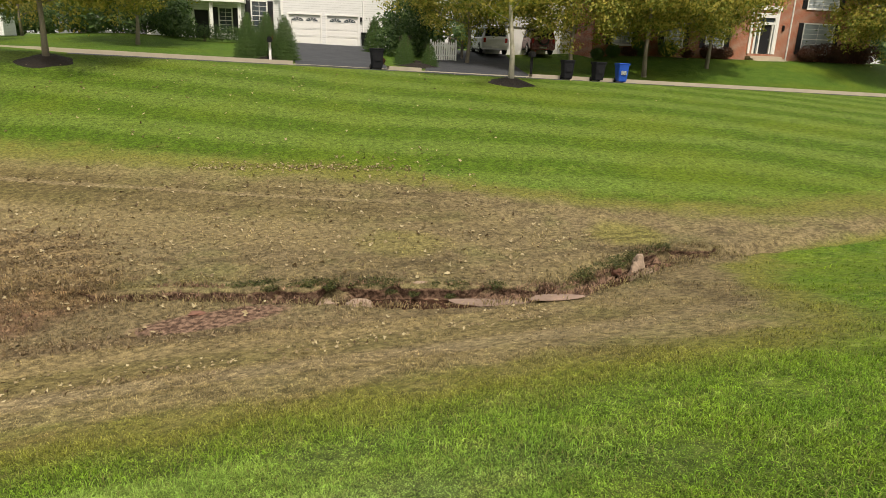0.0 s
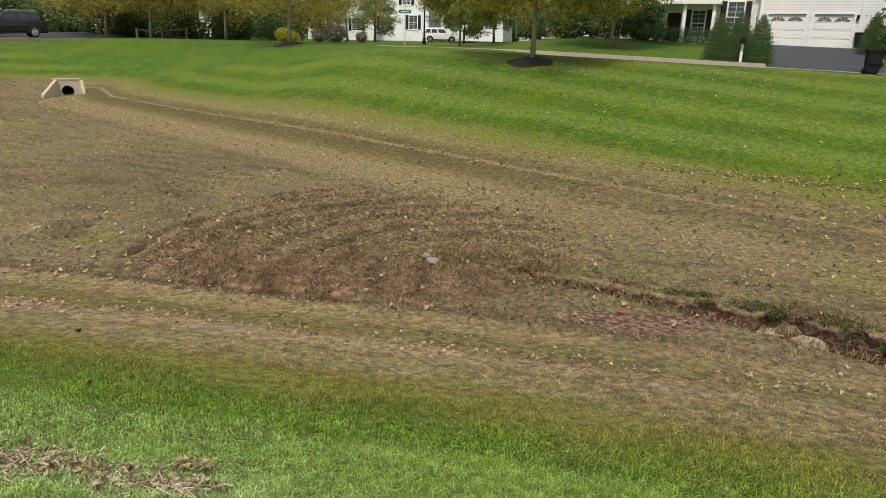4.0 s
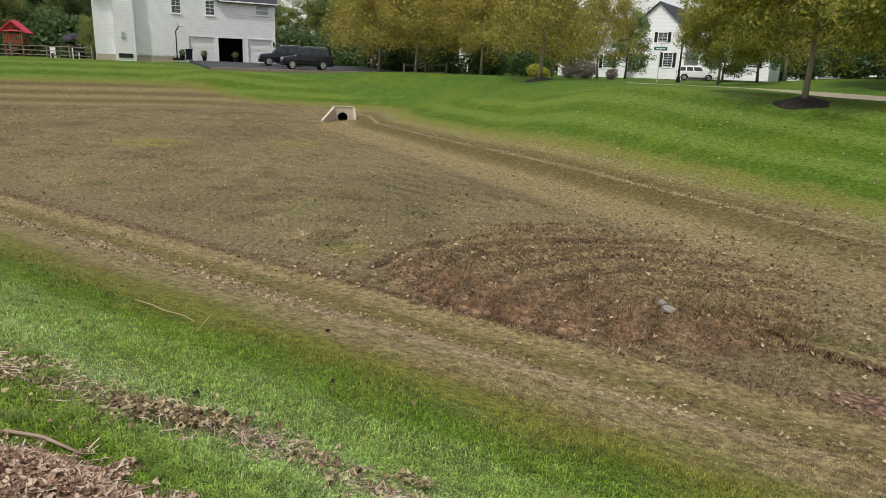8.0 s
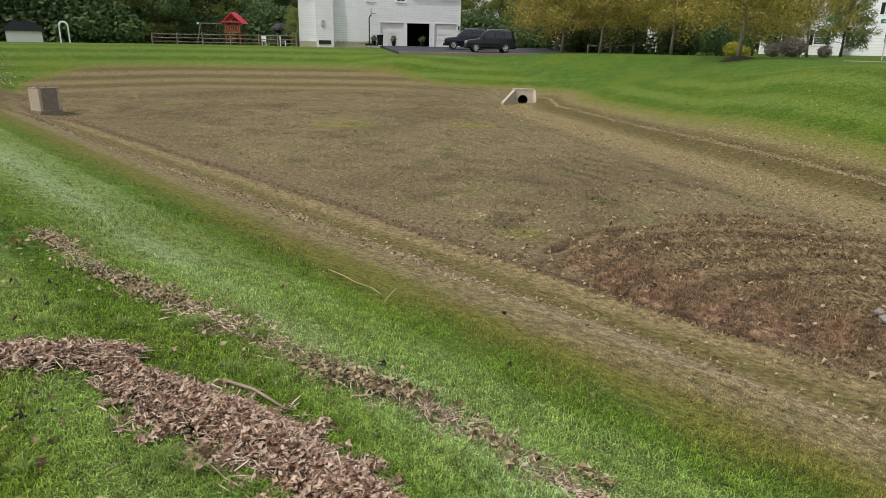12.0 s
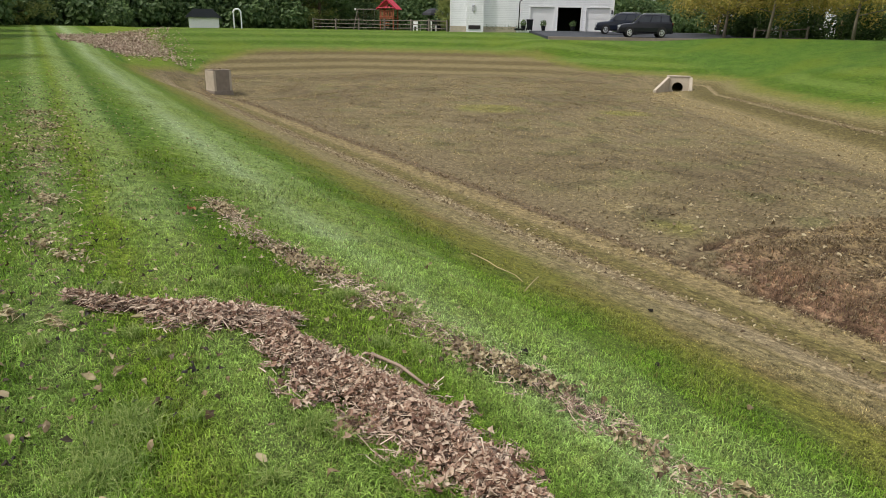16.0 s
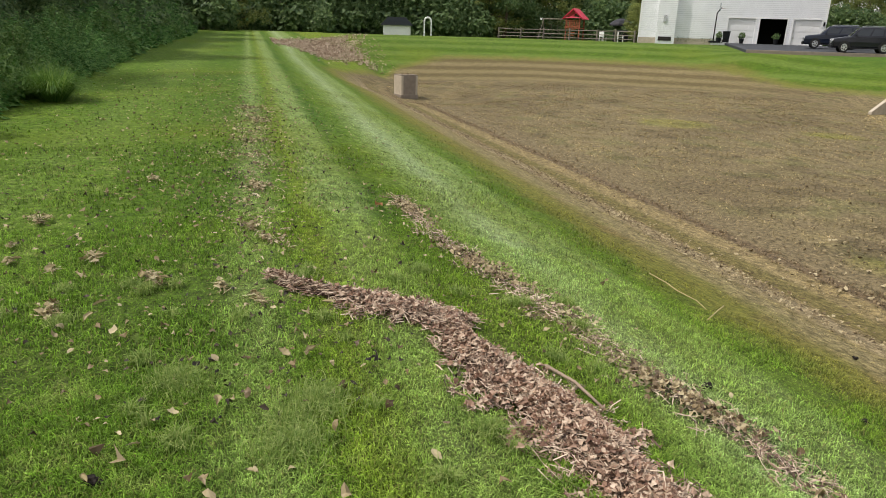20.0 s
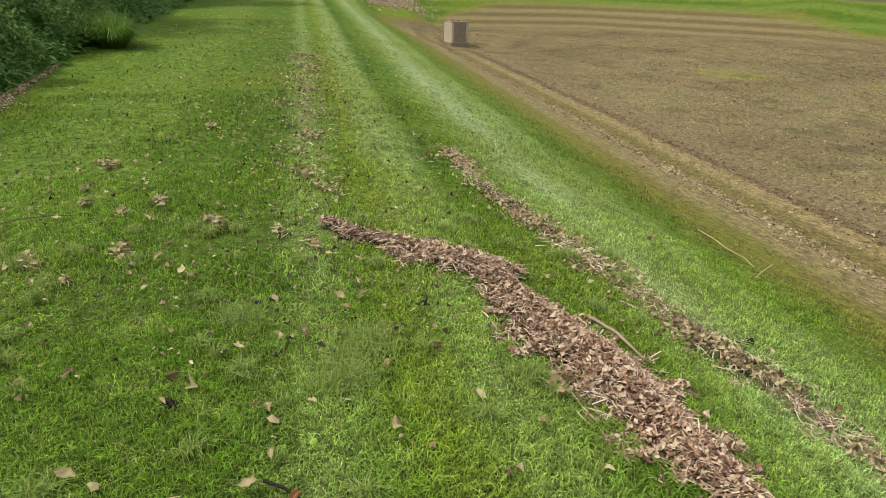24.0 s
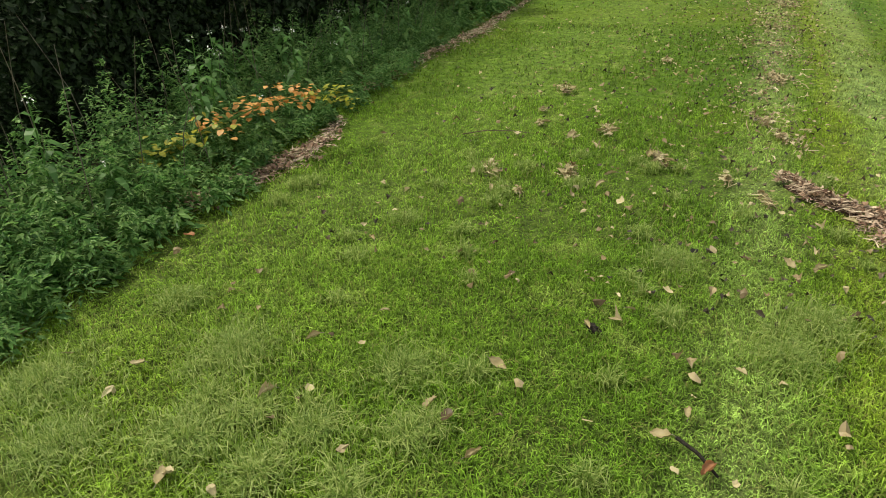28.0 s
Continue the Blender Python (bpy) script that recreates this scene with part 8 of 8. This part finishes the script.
# ---- grass ----
def blades(name, x, y, h, w, lean, rng, label, category="grass", mat=None, z=None):
    """One upright, bent blade at each place, in the colour of the turf below it."""
    n = len(x)
    z = height(x, y) if z is None else z
    a = rng.uniform(0, math.tau, n)
    d = np.c_[np.cos(a), np.sin(a), np.zeros(n)]
    side = np.c_[-d[:, 1], d[:, 0], np.zeros(n)] * w[:, None]
    p = np.c_[x, y, z - 0.005]
    l = rng.rand(n) * lean
    mid = p + d * (h * l * 0.35)[:, None] + np.c_[np.zeros((n, 2)), h * 0.62]
    tip = p + d * (h * l)[:, None] + np.c_[np.zeros((n, 2)), h * (1 - 0.35 * l)]
    v = np.stack([p - side, p + side, mid + side * 0.8, mid - side * 0.8, tip], 1).reshape(-1, 3)
    i = np.arange(n, dtype=np.int32)[:, None] * 5
    f = np.concatenate([i + np.array([[0, 1, 2]]), i + np.array([[0, 2, 3]]), i + np.array([[3, 2, 4]])])
    ob = npmesh(name, v, f, mat or M_BLADE)
    q, s, d_, brown, side_, rough, soil, track, rut, stripe, moss, wood = fields(x, y)
    for nm, val in (("q", q), ("d", d_), ("brown", brown), ("side", side_), ("rough", rough), ("soil", soil), ("track", track), ("rut", rut), ("stripe", stripe), ("moss", moss), ("wood", wood)):
        ob.data.attributes.new(nm, "FLOAT", "POINT").data.foreach_set("value", np.repeat(val, 5).astype(np.float32))
    return tagged(ob, label, category, kind="stuff")


def polar(rng, n, r0, r1, a0, a1):
    """Even cover of part of a ring round the place where the lawn is trodden: bearings in degrees."""
    r = np.sqrt(rng.uniform(r0 * r0, r1 * r1, n))
    a = np.radians(rng.uniform(a0, a1, n))
    return np.sin(a) * r, np.cos(a) * r


def lawn():
    rng = np.random.RandomState(91)
    for r0, r1, a0, a1, n, h, w in ((1.0, 3.2, -152, 100, 330000, 0.036, 0.0023), (3.2, 6.0, -150, 84, 250000, 0.036, 0.0030), (6.0, 10.0, -140, 76, 115000, 0.034, 0.0042), (10.0, 21.0, -112, 74, 58000, 0.034, 0.0075)):
        x, y = polar(rng, n, r0, r1, a0, a1)
        q, s, d, brown, side, rough, soil, track, rut, stripe, moss, wood = fields(x, y)
        keep = (q > edge_q(s) - 0.25) & (line_distance(x, y, GULLY[2:10])[0] / gully_width(line_distance(x, y, GULLY)[1]) > 0.34) & ((soil < 0.55) | (rng.rand(n) < 0.15))
        clump = cheap_noise(x, y, 9.0, 31) + cheap_noise(x, y, 3.1, 32)
        hh = h * rng.uniform(0.5, 1.35, n) * (1 + 0.75 * clump) * np.where(brown > 0, 0.8 + 1.1 * rough, 1.0)
        strip = np.clip((d - 0.15) / 0.3, 0, 1) * track * (1 - side) * (brown > 0.0)
        keep &= (brown < 0) | (rng.rand(n) < 0.9 - 0.25 * strip)
        far = np.clip((np.hypot(x, y) - 12.0) / 9.0, 0, 1)
        keep &= rng.rand(n) > far
        hh *= 1 - 0.45 * strip
        x, y, hh = x[keep], y[keep], np.maximum(hh[keep], h * 0.3)
        blades("grass", x, y, hh, w * rng.uniform(0.6, 1.3, len(x)), 1.9, rng, "short mown grass, green on the bank and dry brown below", mat=M_BLADE_NEAR if r0 < 5 else None)
    # dead tufts over the basin's floor
    x, y = rng.uniform(-42, 10, 260000), rng.uniform(7, 33, 260000)
    keep = (basin_distance(x, y) < -0.1) & (np.hypot(x, y) > 9) & (rng.rand(260000) < 0.30 + 0.5 * cheap_noise(x, y, 5.0, 44) + 0.35 * cheap_noise(x, y, 1.4, 45))
    x, y = x[keep], y[keep]
    far = np.hypot(x, y)
    blades("dry_tufts", x, y, rng.uniform(0.02, 0.055, len(x)), np.clip(far * 0.0007, 0.006, 0.025) * rng.uniform(0.6, 1.4, len(x)), 2.2, rng, "dead tufts over the dry floor of the basin", mat=M_BLADE_DRY)
    # rank grass along the gully and dark clods in the rough patch
    x, y = [], []
    p = np.array(GULLY[:11])
    u = rng.uniform(0, len(p) - 1.001, 9000)
    i = u.astype(int)
    c = p[i] + (p[i + 1] - p[i]) * (u - i)[:, None]
    w = p[i + 1] - p[i]
    w /= np.linalg.norm(w, axis=1)[:, None]
    run = np.r_[0, np.cumsum(np.linalg.norm(np.diff(p, axis=0), axis=1))]
    off = 0.33 * gully_width(run[i] + (run[i + 1] - run[i]) * (u - i)) - 0.14 + np.abs(rng.normal(size=len(c))) * 0.20
    sgn = np.where(rng.rand(len(c)) < 0.7, 1, -1)
    xy = c + np.c_[-w[:, 1], w[:, 0]] * (off * sgn)[:, None]
    far = c + np.c_[-w[:, 1], w[:, 0]] * ((off + 0.2) * sgn)[:, None]
    blades("rank_grass", xy[:, 0], xy[:, 1], rng.uniform(0.03, 0.11, len(xy)) * np.clip(0.8 + 0.9 * cheap_noise(xy[:, 0], xy[:, 1], 4.0, 12), 0.3, 1.6), np.full(len(xy), 0.006), 1.6, rng, "rank dark grass hanging over the gully's banks", z=height(far[:, 0], far[:, 1]))
    # coarse pale tufts in the lawn
    tx, ty = [], []
    spots = [(x0, y0, rng.uniform(0.03, 0.08)) for x0, y0 in zip(*polar(rng, 70, 1.1, 4.6, -140, -55))]
    for x0, y0, r in (*spots, (-1.76, -1.75, 0.16), (-1.86, -1.09, 0.13), (-1.3, -1.62, 0.15), (-1.47, -1.25, 0.12), (-1.54, -0.95, 0.10), (-1.37, -2.3, 0.18), (-2.36, 0.22, 0.14), (-1.24, -1.33, 0.12), (-2.63, 0.38, 0.14), (-2.0, -2.2, 0.10), (-3.0, -0.2, 0.12), (-1.15, -2.0, 0.16)):
        if 0.0821 * x0 + 0.9966 * y0 < -2.7:
            continue
        m = int(70000 * r * r)
        a, rr = rng.uniform(0, math.tau, m), r * np.abs(rng.normal(size=m)) * 0.7
        tx.append(x0 + rr * np.cos(a)), ty.append(y0 + rr * np.sin(a))
    tx, ty = np.concatenate(tx), np.concatenate(ty)
    blades("grass_tufts", tx, ty, rng.uniform(0.045, 0.095, len(tx)), np.full(len(tx), 0.0022), 1.35, rng, "coarse pale tufts of longer grass in the lawn", mat=L_TUFT)


def rough_tufts():
    """Ragged brown tufts standing in rows over the rough patch, and ragged clumps along the foot of the near slope."""
    rng = np.random.RandomState(97)
    n = 5200
    x, y = edge_point(rng.uniform(-2.5, 7, n), rng.uniform(7.1, 13.8, n))
    row = np.sin(np.hypot(x, y - 8.5) * 9.2 + 2 * cheap_noise(x, y, 1.2, 15))
    fl = fields(x, y)
    keep = (fl[5] * (0.42 + 0.58 * row) > rng.uniform(0.02, 0.7, n)) & (fl[8] < 0.25) & (fl[6] < 0.3)
    x, y = x[keep], y[keep]
    s = rng.uniform(-1, 32, 350)
    x2, y2 = edge_point(s, 7.36 + 0.16 * rng.normal(size=350) + 0.10 * np.sin(s * 1.3))
    cx, cy = np.r_[x, x2], np.r_[y, y2]
    m = 13
    r = np.repeat(rng.uniform(0.02, 0.075, len(cx)), m)
    a = rng.uniform(0, math.tau, len(r))
    o = r * np.sqrt(rng.rand(len(r)))
    bx_, by_ = np.repeat(cx, m) + o * np.cos(a), np.repeat(cy, m) + o * np.sin(a)
    h = np.repeat(rng.uniform(0.025, 0.065, len(cx)), m) * rng.uniform(0.5, 1.2, len(r))
    blades("dead_tufts", bx_, by_, h, np.full(len(h), 0.0055), 2.0, rng, "ragged dead grass tufts over the rough brown patch", mat=L_CLOD)


rough_tufts()
L_TUFT = leaf_material("pale_grass_tufts", (0.150, 0.250, 0.046), (0.265, 0.370, 0.085), (0.430, 0.500, 0.175), 0.5)
lawn()
